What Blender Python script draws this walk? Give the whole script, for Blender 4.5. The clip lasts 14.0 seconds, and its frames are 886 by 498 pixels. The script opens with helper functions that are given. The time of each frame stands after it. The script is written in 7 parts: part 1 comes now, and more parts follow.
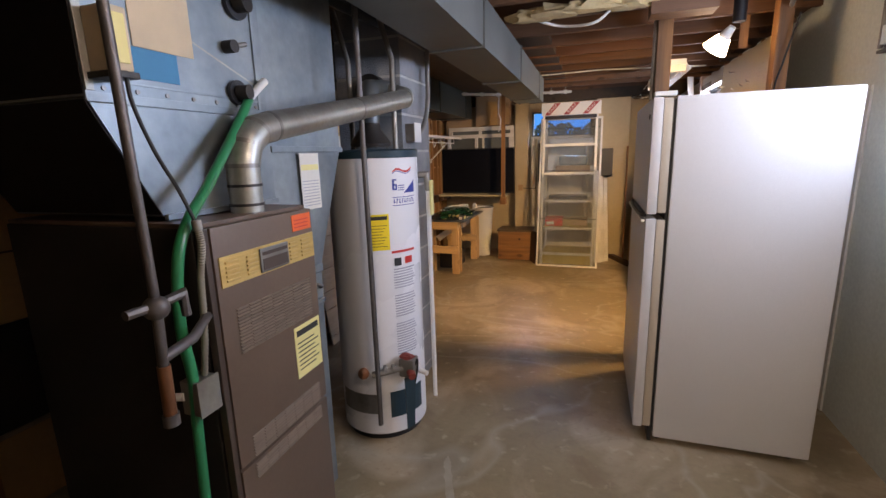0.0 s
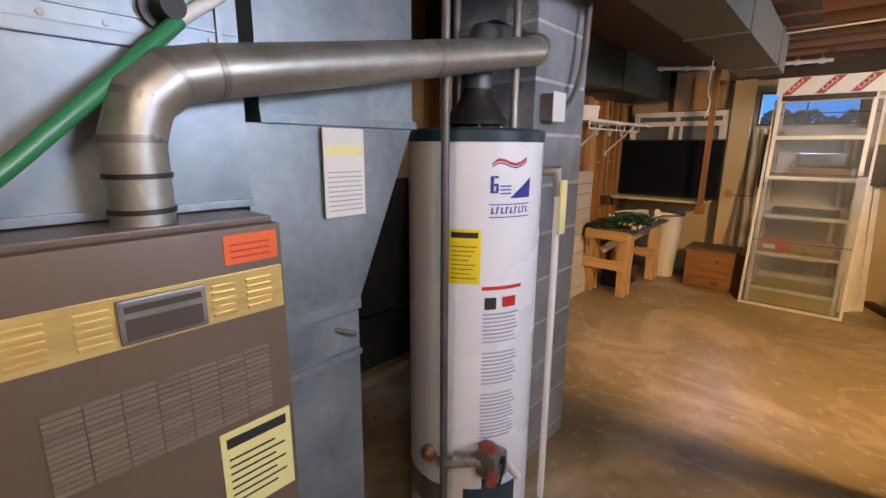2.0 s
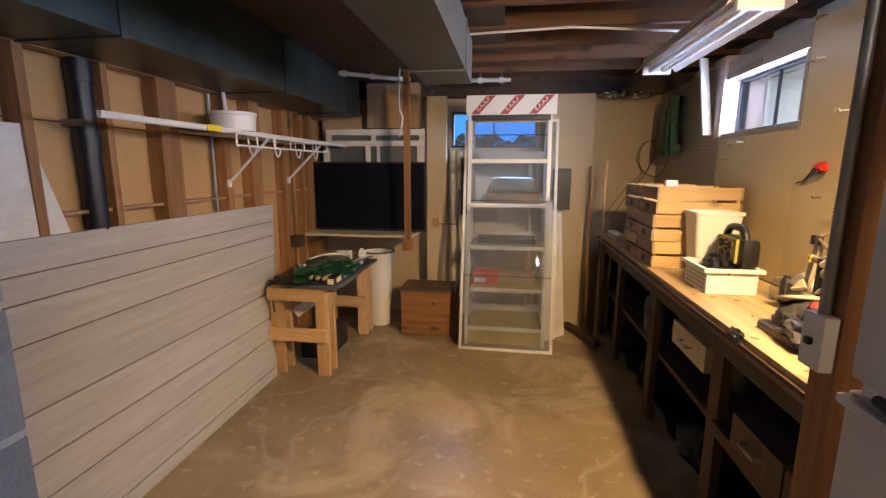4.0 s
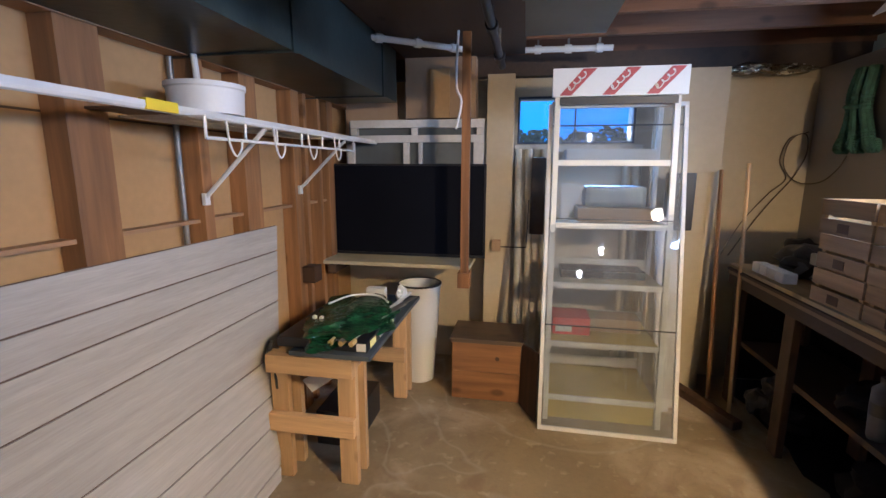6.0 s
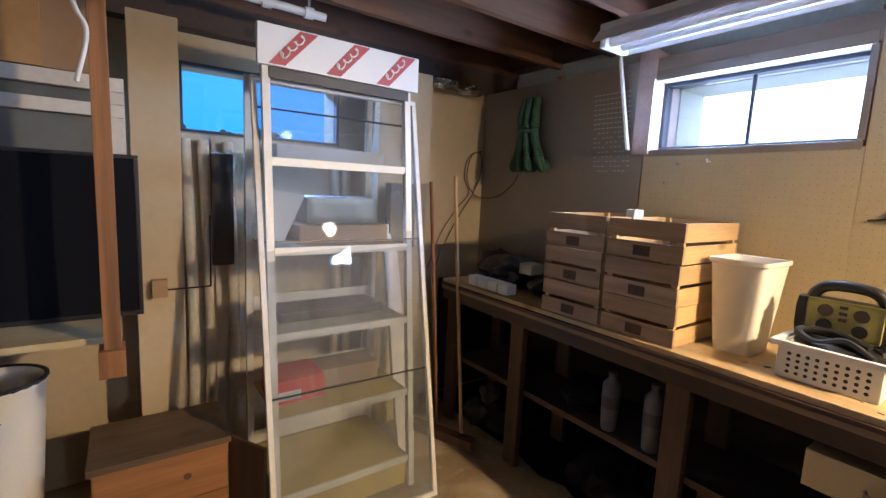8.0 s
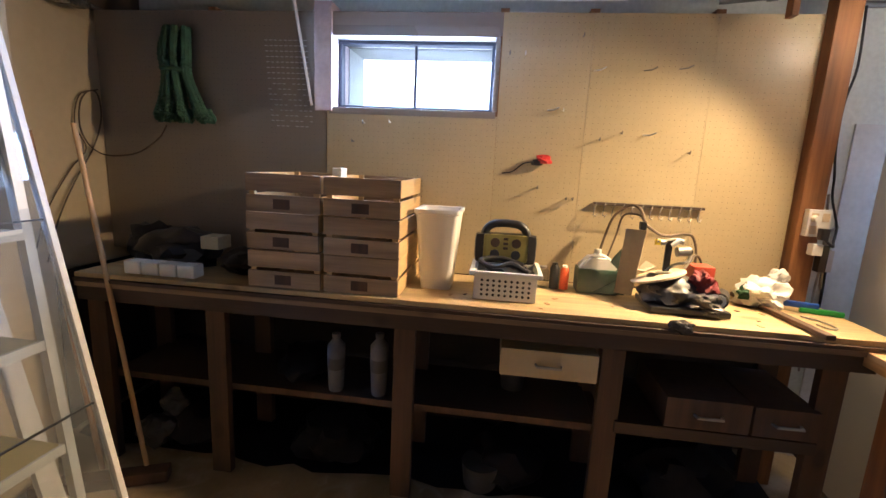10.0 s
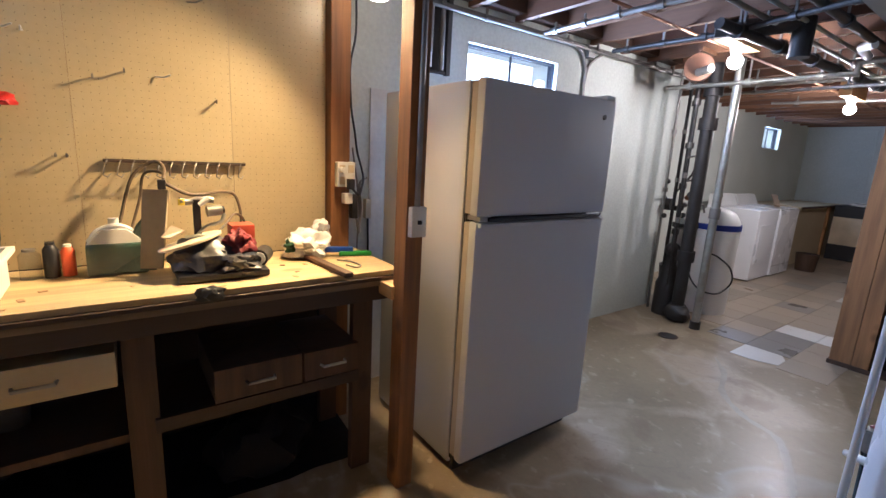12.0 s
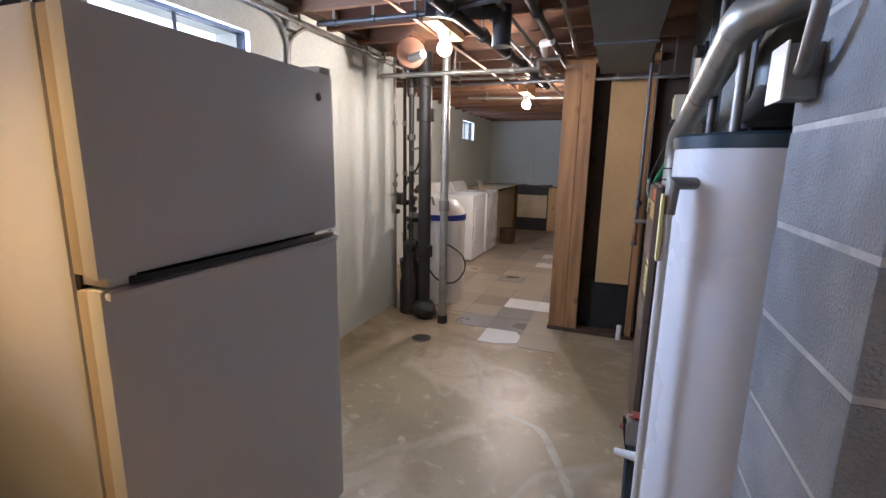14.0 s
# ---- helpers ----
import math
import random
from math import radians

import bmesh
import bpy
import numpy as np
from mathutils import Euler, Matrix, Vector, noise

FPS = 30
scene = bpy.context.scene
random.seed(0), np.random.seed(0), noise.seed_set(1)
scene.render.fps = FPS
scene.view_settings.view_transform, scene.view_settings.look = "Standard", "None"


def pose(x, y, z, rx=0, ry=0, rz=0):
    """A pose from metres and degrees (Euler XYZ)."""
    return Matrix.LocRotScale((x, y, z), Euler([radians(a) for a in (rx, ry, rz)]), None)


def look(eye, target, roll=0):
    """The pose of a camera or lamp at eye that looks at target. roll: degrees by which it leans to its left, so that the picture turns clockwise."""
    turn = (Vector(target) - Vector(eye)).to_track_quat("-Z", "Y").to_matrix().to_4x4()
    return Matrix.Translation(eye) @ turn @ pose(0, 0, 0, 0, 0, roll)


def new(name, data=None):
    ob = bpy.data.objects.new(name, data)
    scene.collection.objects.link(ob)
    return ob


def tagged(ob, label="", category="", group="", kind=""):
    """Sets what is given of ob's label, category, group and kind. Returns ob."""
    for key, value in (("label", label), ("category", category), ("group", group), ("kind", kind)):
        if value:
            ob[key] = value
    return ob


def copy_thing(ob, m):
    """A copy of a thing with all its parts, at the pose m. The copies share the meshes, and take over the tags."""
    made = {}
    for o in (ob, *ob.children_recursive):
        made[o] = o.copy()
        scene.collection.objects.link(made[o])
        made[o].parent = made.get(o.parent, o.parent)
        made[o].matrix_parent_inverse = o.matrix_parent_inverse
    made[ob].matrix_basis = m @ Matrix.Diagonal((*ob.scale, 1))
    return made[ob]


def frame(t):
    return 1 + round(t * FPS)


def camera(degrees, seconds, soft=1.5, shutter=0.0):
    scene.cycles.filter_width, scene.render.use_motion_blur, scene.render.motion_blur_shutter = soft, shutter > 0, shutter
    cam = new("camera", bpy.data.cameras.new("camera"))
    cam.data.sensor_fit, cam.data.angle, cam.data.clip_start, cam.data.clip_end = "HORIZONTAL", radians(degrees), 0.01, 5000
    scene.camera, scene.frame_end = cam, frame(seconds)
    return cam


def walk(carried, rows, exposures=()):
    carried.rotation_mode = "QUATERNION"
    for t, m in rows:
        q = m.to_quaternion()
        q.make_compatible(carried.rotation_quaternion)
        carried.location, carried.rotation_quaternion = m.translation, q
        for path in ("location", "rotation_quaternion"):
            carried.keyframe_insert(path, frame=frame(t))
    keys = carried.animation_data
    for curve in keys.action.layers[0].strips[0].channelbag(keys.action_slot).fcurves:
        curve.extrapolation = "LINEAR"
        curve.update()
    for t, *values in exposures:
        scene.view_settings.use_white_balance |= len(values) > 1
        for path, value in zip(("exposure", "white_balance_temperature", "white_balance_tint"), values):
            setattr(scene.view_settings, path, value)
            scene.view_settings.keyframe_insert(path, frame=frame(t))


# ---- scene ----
cam = camera(89.3, 14.0)
PATH = [
    (0, (1.187, 1.444, 1.475), (0.562, 3.299, 1.064), -1.6),
    (0.5, (1.068, 1.541, 1.433), (0.043, 3.21, 1.03), -1.2),
    (1, (1.092, 1.707, 1.431), (-0.338, 3.043, 1.02), -1.9),
    (1.5, (1.114, 1.929, 1.433), (-0.387, 3.172, 0.984), -1.6),
    (2, (1.063, 2.29, 1.451), (-0.218, 3.761, 1.008), 0.4),
    (2.5, (1.041, 2.673, 1.505), (0.237, 4.463, 1.116), 2.6),
    (2.7, (1.042, 2.82, 1.497), (0.415, 4.682, 1.122), 2.3),
    (4.8, (0.719, 4.167, 1.518), (0.458, 6.117, 1.158), 0.1),
    (5, (0.68, 4.231, 1.524), (0.326, 6.165, 1.153), -0.5),
    (5.5, (0.52, 4.488, 1.494), (0.033, 6.392, 1.125), -0.8),
    (6, (0.377, 4.828, 1.531), (0.028, 6.764, 1.171), 0.2),
    (6.5, (0.313, 5.096, 1.493), (0.143, 7.061, 1.162), 0.9),
    (7, (0.264, 5.329, 1.487), (0.393, 7.301, 1.182), 1.9),
    (7.5, (0.135, 5.525, 1.501), (0.816, 7.385, 1.227), 2.3),
    (7.7, (0.095, 5.59, 1.493), (0.985, 7.36, 1.222), 2.5),
    (9.8, (0.03, 6.13, 1.432), (1.959, 6.543, 1.104), 2.7),
    (10, (0.011, 6.108, 1.46), (1.962, 6.354, 1.096), 2.8),
    (10.4, (0.003, 6.008, 1.47), (1.97, 5.995, 1.111), 2.5),
    (10.5, (-0.007, 6.014, 1.452), (1.955, 5.924, 1.076), 3.4),
    (11, (0.004, 5.944, 1.431), (1.918, 5.513, 1.043), 3.5),
    (11.5, (0.029, 5.819, 1.43), (1.791, 4.964, 1.028), 3.6),
    (12, (0.105, 5.65, 1.408), (1.68, 4.487, 1.0), 3.2),
    (12.5, (0.21, 5.443, 1.417), (1.547, 4.012, 1.011), 2.5),
    (13, (0.284, 5.277, 1.429), (1.393, 3.662, 1.028), 0.9),
    (13.5, (0.368, 5.193, 1.432), (1.282, 3.458, 1.039), 0.8),
    (14, (0.495, 5.078, 1.425), (1.185, 3.241, 1.037), 1.0),
]
EXPOSURES = [(0.0, -0.02, 7400, 23), (1.2, 0.36, 8000, 25), (2.0, 0.1, 7900, 24), (2.5, -0.03, 7800, 23), (5.0, 0.24, 5500, 19), (5.6, 0.32, 5300, 17), (6.0, 0.4, 5250, 17), (6.5, 0.15, 5250, 17), (7.0, 0.22, 5150, 16), (7.7, 0.42, 5350, 17), (9.8, 0.42, 5500, 19), (11.0, 0.4, 5300, 19), (12.5, 0.3, 5650, 18), (14.0, 0.43, 6250, 20)]
walk(cam, [(t, look(eye, target, roll)) for t, eye, target, roll in PATH], EXPOSURES)

# ---- world and lights ----
world = bpy.data.worlds.new("sky")
scene.world = world
world.use_nodes = True
wn = world.node_tree.nodes
bg = wn["Background"]
sky = wn.new("ShaderNodeTexSky")
sky.sky_type, sky.sun_disc = "NISHITA", False
sky.sun_elevation, sky.sun_rotation = radians(24), radians(200)
world.node_tree.links.new(sky.outputs[0], bg.inputs[0])
bg.inputs[1].default_value = 0.15


def lamp(kind, name, m, power, colour, **more):
    data = bpy.data.lights.new(name, kind)
    data.energy, data.color = power, colour
    ob = new(name, data)
    ob.matrix_basis = m
    return ob, data


def sun_lamp():
    ob, d = lamp("SUN", "sun", look((0, 0, 20), (-6, 16, 11)), 2.0, (1, 0.95, 0.88))
    d.angle = radians(0.5)


sun_lamp()
WARM, COOL = (1.0, 0.68, 0.30), (1.0, 0.90, 0.78)
SPOT = (1.845, 4.80, 2.01)
_, sp = lamp("SPOT", "work_light", look(SPOT, (SPOT[0] - 0.36, SPOT[1] + 0.62, SPOT[2] - 0.7)), 60, WARM)
sp.spot_size, sp.spot_blend, sp.shadow_soft_size = radians(142), 0.5, 0.045
_, sp2 = lamp("SPOT", "work_light_beam", look(SPOT, (0.9, 6.25, 0.35)), 235, WARM)
sp2.spot_size, sp2.spot_blend, sp2.shadow_soft_size = radians(112), 1.0, 0.045
_, p2 = lamp("POINT", "bulb_light_mid", pose(1.62, 2.14, 2.06), 20, COOL)
p2.shadow_soft_size = 0.03
_, p3 = lamp("POINT", "bulb_light_far", pose(1.5, -0.2, 1.98), 60, COOL)
p3.shadow_soft_size = 0.03


def window_light(name, place, target, w, h, power, colour=(0.55, 0.74, 1.0)):
    ob, d = lamp("AREA", name, look(place, target), power, colour)
    d.shape, d.size, d.size_y = "RECTANGLE", w, h


window_light("daylight_east", (2.312, 6.58, 1.885), (1.3, 6.58, 1.885), 0.72, 0.27, 24)
window_light("daylight_fridge", (2.50, 3.38, 1.925), (1.5, 3.38, 1.925), 0.76, 0.3, 44, (0.50, 0.69, 1.0))
window_light("daylight_north", (0.72, 9.6, 2.66), (0.72, 7.6, 1.4), 1.3, 0.45, 210, (0.35, 0.6, 1.0))
window_light("daylight_laundry", (3.26, -3.4, 2.0), (1.5, -3.4, 2.0), 0.5, 0.26, 8)

# ---- materials ----


def mat(name, col, rough=0.6, metal=0.0, col2=None, scale=6.0, fine=60.0, bump=0.15, stretch=(1, 1, 1), vary=0.0,
        alpha=None, spec=0.5, sharp=False, wave=None):
    m = bpy.data.materials.new(name)
    m.use_nodes = True
    nt = m.node_tree
    n, l = nt.nodes, nt.links
    b = n["Principled BSDF"]
    b.inputs["Roughness"].default_value = rough
    b.inputs["Metallic"].default_value = metal
    b.inputs["Specular IOR Level"].default_value = spec
    tc = n.new("ShaderNodeTexCoord")
    mp = n.new("ShaderNodeMapping")
    mp.inputs["Scale"].default_value = stretch
    l.new(tc.outputs["Object"], mp.inputs[0])
    info = n.new("ShaderNodeObjectInfo")
    big = n.new("ShaderNodeTexNoise")
    big.noise_dimensions = "4D"
    big.inputs["Scale"].default_value, big.inputs["Detail"].default_value = scale, 5
    l.new(mp.outputs[0], big.inputs["Vector"])
    mul = n.new("ShaderNodeMath")
    mul.operation = "MULTIPLY"
    mul.inputs[1].default_value = 37.0
    l.new(info.outputs["Random"], mul.inputs[0])
    l.new(mul.outputs[0], big.inputs["W"])
    ramp = n.new("ShaderNodeValToRGB")
    c2 = col2 or tuple(c * 0.72 for c in col)
    lo, hi = (0.46, 0.54) if sharp else (0.32, 0.68)
    ramp.color_ramp.elements[0].position, ramp.color_ramp.elements[1].position = lo, hi
    ramp.color_ramp.elements[0].color, ramp.color_ramp.elements[1].color = (*c2, 1), (*col, 1)
    l.new(big.outputs["Fac"], ramp.inputs[0])
    small = n.new("ShaderNodeTexNoise")
    small.inputs["Scale"].default_value, small.inputs["Detail"].default_value = fine, 3
    l.new(mp.outputs[0], small.inputs["Vector"])
    mr = n.new("ShaderNodeMapRange")
    g = min(1.0, bump / 0.12)
    mr.inputs["To Min"].default_value, mr.inputs["To Max"].default_value = 1 - 0.18 * g, 1 + 0.14 * g
    l.new(small.outputs["Fac"], mr.inputs["Value"])
    mix = n.new("ShaderNodeMix")
    mix.data_type, mix.blend_type = "RGBA", "MULTIPLY"
    mix.inputs["Factor"].default_value = 1.0
    l.new(ramp.outputs[0], mix.inputs["A"])
    l.new(mr.outputs[0], mix.inputs["B"])
    out = mix.outputs["Result"]
    if vary:
        hsv = n.new("ShaderNodeHueSaturation")
        vr = n.new("ShaderNodeMapRange")
        vr.inputs["To Min"].default_value, vr.inputs["To Max"].default_value = 1 - vary, 1 + vary
        l.new(info.outputs["Random"], vr.inputs["Value"])
        l.new(vr.outputs[0], hsv.inputs["Value"])
        l.new(out, hsv.inputs["Color"])
        out = hsv.outputs[0]
    l.new(out, b.inputs["Base Color"])
    rr = n.new("ShaderNodeMapRange")
    rr.inputs["To Min"].default_value, rr.inputs["To Max"].default_value = max(0.03, rough - 0.12), min(1, rough + 0.12)
    l.new(big.outputs["Fac"], rr.inputs["Value"])
    l.new(rr.outputs[0], b.inputs["Roughness"])
    if bump:
        bp = n.new("ShaderNodeBump")
        bp.inputs["Strength"].default_value, bp.inputs["Distance"].default_value = bump, 0.004
        l.new(small.outputs["Fac"], bp.inputs["Height"])
        l.new(bp.outputs[0], b.inputs["Normal"])
    return m



def concrete():
    m = mat("concrete_floor", (0.335, 0.258, 0.153), 0.38, 0, (0.215, 0.163, 0.096), 1.9, 30, 0.14)
    n, l = m.node_tree.nodes, m.node_tree.links
    b = n["Principled BSDF"]
    base = b.inputs["Base Color"].links[0].from_socket
    tc = n.new("ShaderNodeTexCoord")

    def layer(base, scale, detail, warp, p0, p1, colour, line=0.0):
        t = n.new("ShaderNodeTexNoise")
        t.inputs["Scale"].default_value, t.inputs["Detail"].default_value, t.inputs["Distortion"].default_value = scale, detail, warp
        l.new(tc.outputs["Object"], t.inputs["Vector"])
        r = n.new("ShaderNodeValToRGB")
        e = r.color_ramp.elements
        e[0].position, e[1].position = p0, p1
        e[0].color, e[1].color = (0, 0, 0, 1), (1, 1, 1, 1)
        if line:
            x = e.new(p1 + (p1 - p0))
            x.color = (0, 0, 0, 1)
        l.new(t.outputs["Fac"], r.inputs[0])
        k = n.new("ShaderNodeMath")
        k.operation = "MULTIPLY"
        k.inputs[1].default_value = line or 0.55
        l.new(r.outputs[0], k.inputs[0])
        mx = n.new("ShaderNodeMix")
        mx.data_type = "RGBA"
        l.new(k.outputs[0], mx.inputs["Factor"])
        l.new(base, mx.inputs["A"])
        mx.inputs["B"].default_value = (*colour, 1)
        return mx.outputs["Result"]
    base = layer(base, 1.3, 6, 1.2, 0.50, 0.62, (0.52, 0.41, 0.29))
    base = layer(base, 3.2, 5, 0.6, 0.56, 0.66, (0.20, 0.135, 0.08))
    base = layer(base, 30, 3, 0.2, 0.55, 0.75, (0.24, 0.17, 0.11))
    base = layer(base, 14, 4, 0.3, 0.60, 0.72, (0.50, 0.42, 0.30))
    # pale wandering trails where water has dried
    base = layer(base, 0.55, 3, 1.4, 0.485, 0.50, (0.46, 0.41, 0.33), 0.36)
    base = layer(base, 0.9, 4, 2.0, 0.555, 0.568, (0.17, 0.125, 0.08), 0.2)
    l.new(base, b.inputs["Base Color"])
    return m


def wood(name, col, axis=0, dark=0.75, rough=0.65, vary=0.12):
    s = [14.0, 14.0, 14.0]
    s[axis] = 0.9
    m = mat(name, col, rough, 0, tuple(c * dark for c in col), 1.6, 9, 0.25, tuple(s), vary)
    n, l = m.node_tree.nodes, m.node_tree.links
    b = n["Principled BSDF"]
    base = b.inputs["Base Color"].links[0].from_socket
    tc, mp, v, r, mx = (n.new("ShaderNodeTexCoord"), n.new("ShaderNodeMapping"), n.new("ShaderNodeTexVoronoi"),
                        n.new("ShaderNodeMapRange"), n.new("ShaderNodeMix"))
    k = [1.0, 1.0, 1.0]
    k[axis] = 0.55
    mp.inputs["Scale"].default_value = k
    v.inputs["Scale"].default_value = 5.5
    r.inputs["From Min"].default_value, r.inputs["From Max"].default_value = 0.09, 0.17
    r.inputs["To Min"].default_value, r.inputs["To Max"].default_value = 0.75, 0.0
    mx.data_type = "RGBA"
    mx.inputs["B"].default_value = (*[c * 0.28 for c in col], 1)
    l.new(tc.outputs["Object"], mp.inputs[0])
    l.new(mp.outputs[0], v.inputs["Vector"])
    l.new(v.outputs["Distance"], r.inputs["Value"])
    l.new(r.outputs[0], mx.inputs["Factor"])
    l.new(base, mx.inputs["A"])
    l.new(mx.outputs["Result"], b.inputs["Base Color"])
    return m


def glow(name, col, strength, base=0.8):
    m = bpy.data.materials.new(name)
    m.use_nodes = True
    b = m.node_tree.nodes["Principled BSDF"]
    b.inputs["Base Color"].default_value = (base, base, base, 1)
    b.inputs["Emission Color"].default_value = (*col, 1)
    b.inputs["Emission Strength"].default_value = strength
    return m


def glass_mat(name, tint=(0.95, 0.97, 1.0), clear=0.9, rough=0.02, veil=0.0):
    m = bpy.data.materials.new(name)
    m.use_nodes = True
    n, l = m.node_tree.nodes, m.node_tree.links
    n.remove(n["Principled BSDF"])
    t, g, mx, fr = (n.new("ShaderNodeBsdfTransparent"), n.new("ShaderNodeBsdfGlossy"), n.new("ShaderNodeMixShader"),
                    n.new("ShaderNodeLayerWeight"))
    t.inputs[0].default_value = (*[c * clear for c in tint], 1)
    g.inputs["Roughness"].default_value = rough
    p, q = n.new("ShaderNodeMath"), n.new("ShaderNodeMath")
    p.operation, q.operation = "POWER", "MULTIPLY_ADD"
    p.inputs[1].default_value, q.inputs[1].default_value, q.inputs[2].default_value = 5, 0.94, 0.045
    l.new(fr.outputs["Facing"], p.inputs[0])
    l.new(p.outputs[0], q.inputs[0])
    l.new(q.outputs[0], mx.inputs[0])
    l.new(t.outputs[0], mx.inputs[1])
    l.new(g.outputs[0], mx.inputs[2])
    out = mx.outputs[0]
    # Uneven pale layer that stands for the haze of reflected light.
    if veil:
        d, ns, mr, mx2, tc = (n.new("ShaderNodeBsdfDiffuse"), n.new("ShaderNodeTexNoise"), n.new("ShaderNodeMapRange"),
                              n.new("ShaderNodeMixShader"), n.new("ShaderNodeTexCoord"))
        d.inputs[0].default_value = (0.8, 0.8, 0.78, 1)
        ns.inputs["Scale"].default_value, ns.inputs["Detail"].default_value = 3.5, 6
        mr.inputs["From Min"].default_value, mr.inputs["From Max"].default_value = 0.3, 0.7
        mr.inputs["To Min"].default_value, mr.inputs["To Max"].default_value = veil * 0.4, veil * 1.6
        l.new(tc.outputs["Object"], ns.inputs["Vector"])
        l.new(ns.outputs["Fac"], mr.inputs["Value"])
        l.new(mr.outputs[0], mx2.inputs[0])
        l.new(out, mx2.inputs[1])
        l.new(d.outputs[0], mx2.inputs[2])
        out = mx2.outputs[0]
    l.new(out, n["Material Output"].inputs[0])
    return m


CONCRETE = concrete()
DRYWALL = mat("tan_drywall", (0.50, 0.31, 0.135), 0.85, 0, (0.39, 0.235, 0.10), 1.7, 30, 0.08)
TAN = mat("tan_board", (0.50, 0.41, 0.27), 0.8, 0, (0.42, 0.34, 0.22), 1.4, 25, 0.05)
# Black of the wall bands, also used where shade is coloured in.
BLACKWALL = mat("tar_and_shade_black", (0.028, 0.024, 0.022), 0.75, 0, (0.012, 0.011, 0.010), 3, 40, 0.3, spec=0.35)
WHITEWALL = mat("white_painted_concrete", (0.66, 0.68, 0.62), 0.7, 0, (0.55, 0.57, 0.50), 1.0, 50, 0.2)
GREYWALL = mat("blue_grey_wall", (0.46, 0.50, 0.50), 0.75, 0, (0.38, 0.42, 0.42), 1.0, 50, 0.1)
BLOCK = mat("grey_block", (0.33, 0.345, 0.365), 0.92, 0, (0.22, 0.235, 0.255), 7, 150, 0.9, vary=0.12)
for node in BLOCK.node_tree.nodes:
    if node.type == "BUMP":
        node.inputs["Distance"].default_value = 0.008
MORTAR = mat("mortar", (0.56, 0.56, 0.55), 0.95, 0, None, 12, 90, 0.5)
STUD_Z = wood("stud_wood_upright", (0.36, 0.175, 0.065), 2, 0.5, 0.65, 0.22)
STUD_Y = wood("stud_wood_along", (0.42, 0.24, 0.12), 1)
JOIST2 = wood("darker_joist_wood", (0.13, 0.055, 0.026), 0)
JOIST = wood("joist_wood", (0.19, 0.088, 0.042), 0, 0.6, 0.65, 0.2)
DECK = wood("deck_wood", (0.085, 0.04, 0.02), 0)
POST = wood("old_post_wood", (0.34, 0.15, 0.05), 2, 0.4)
PINE_Z = wood("pine_upright", (0.60, 0.38, 0.18), 2, 0.75)
PINE_X = wood("pine_across", (0.60, 0.38, 0.18), 0, 0.75)
PINE_Y = wood("pine_along", (0.60, 0.38, 0.18), 1, 0.75)
PLY = wood("plywood_top", (0.62, 0.46, 0.23), 1, 0.6, 0.55)
# Frame and leg woods are darkened to carry the shade below the bench top.
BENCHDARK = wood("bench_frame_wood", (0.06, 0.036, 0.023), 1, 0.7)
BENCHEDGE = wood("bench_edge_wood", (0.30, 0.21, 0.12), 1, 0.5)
BENCHLEG = wood("bench_leg_wood", (0.095, 0.052, 0.03), 2, 0.5)
CRATE_Y = wood("crate_slat_wood", (0.44, 0.31, 0.19), 1, 0.5, 0.75, 0.25)
CRATE_X = wood("crate_end_wood", (0.62, 0.42, 0.19), 0, 0.8, 0.7, 0.15)
CHEST = wood("brown_chest_wood", (0.32, 0.145, 0.05), 0, 0.55, 0.5)
CHESTLID = wood("chest_lid_wood", (0.16, 0.105, 0.065), 0, 0.5, 0.5)
SHIP = mat("white_shiplap", (0.46, 0.44, 0.41), 0.6, 0, (0.38, 0.355, 0.325), 2.6, 16, 0.14, (12, 0.8, 12), 0.05)
GALV = mat("galvanized_sheet", (0.30, 0.345, 0.36), 0.44, 0.55, (0.17, 0.205, 0.235), 5, 34, 0.12)
DUCTDARK = mat("dark_old_duct_sheet", (0.06, 0.08, 0.072), 0.42, 0.4, (0.03, 0.042, 0.04), 5, 30, 0.2)
# Near black that stands for the unlit side of the plenum.
SHADEDSIDE = mat("shaded_sheet_black", (0.014, 0.012, 0.013), 0.75, 0.0, (0.008, 0.007, 0.008), 3, 40, 0.1, spec=0.2)
GASIRON = mat("weathered_gas_pipe", (0.16, 0.145, 0.14), 0.5, 0.6, (0.09, 0.08, 0.075), 9, 60, 0.2)
GALVDARK = mat("dull_duct_sheet", (0.17, 0.185, 0.18), 0.5, 0.5, (0.11, 0.12, 0.12), 3, 26, 0.05)
FLUE = mat("aluminium_flue", (0.42, 0.42, 0.375), 0.42, 0.75, (0.30, 0.28, 0.24), 9, 46, 0.35)
STEEL = mat("grey_steel_pipe", (0.30, 0.29, 0.27), 0.45, 0.7, (0.2, 0.18, 0.16), 8, 60, 0.1)
IRON = mat("black_iron", (0.045, 0.042, 0.04), 0.5, 0.4, (0.03, 0.025, 0.022), 8, 60, 0.2)
COPPER = mat("old_copper", (0.42, 0.2, 0.11), 0.4, 0.8, (0.25, 0.12, 0.07), 8, 50, 0.1)
BROWN = mat("brown_furnace_enamel", (0.15, 0.102, 0.074), 0.42, 0.1, (0.12, 0.082, 0.06), 2, 90, 0.06)
BROWNDK = mat("dark_brown_enamel", (0.075, 0.052, 0.04), 0.5, 0.1, None, 3, 60, 0.05)
# Panel brown made lighter, so the light caught by the fins is painted.
LOUVRE = mat("louvre_lit_enamel", (0.28, 0.215, 0.165), 0.4, 0.1, None, 2, 90, 0.03)
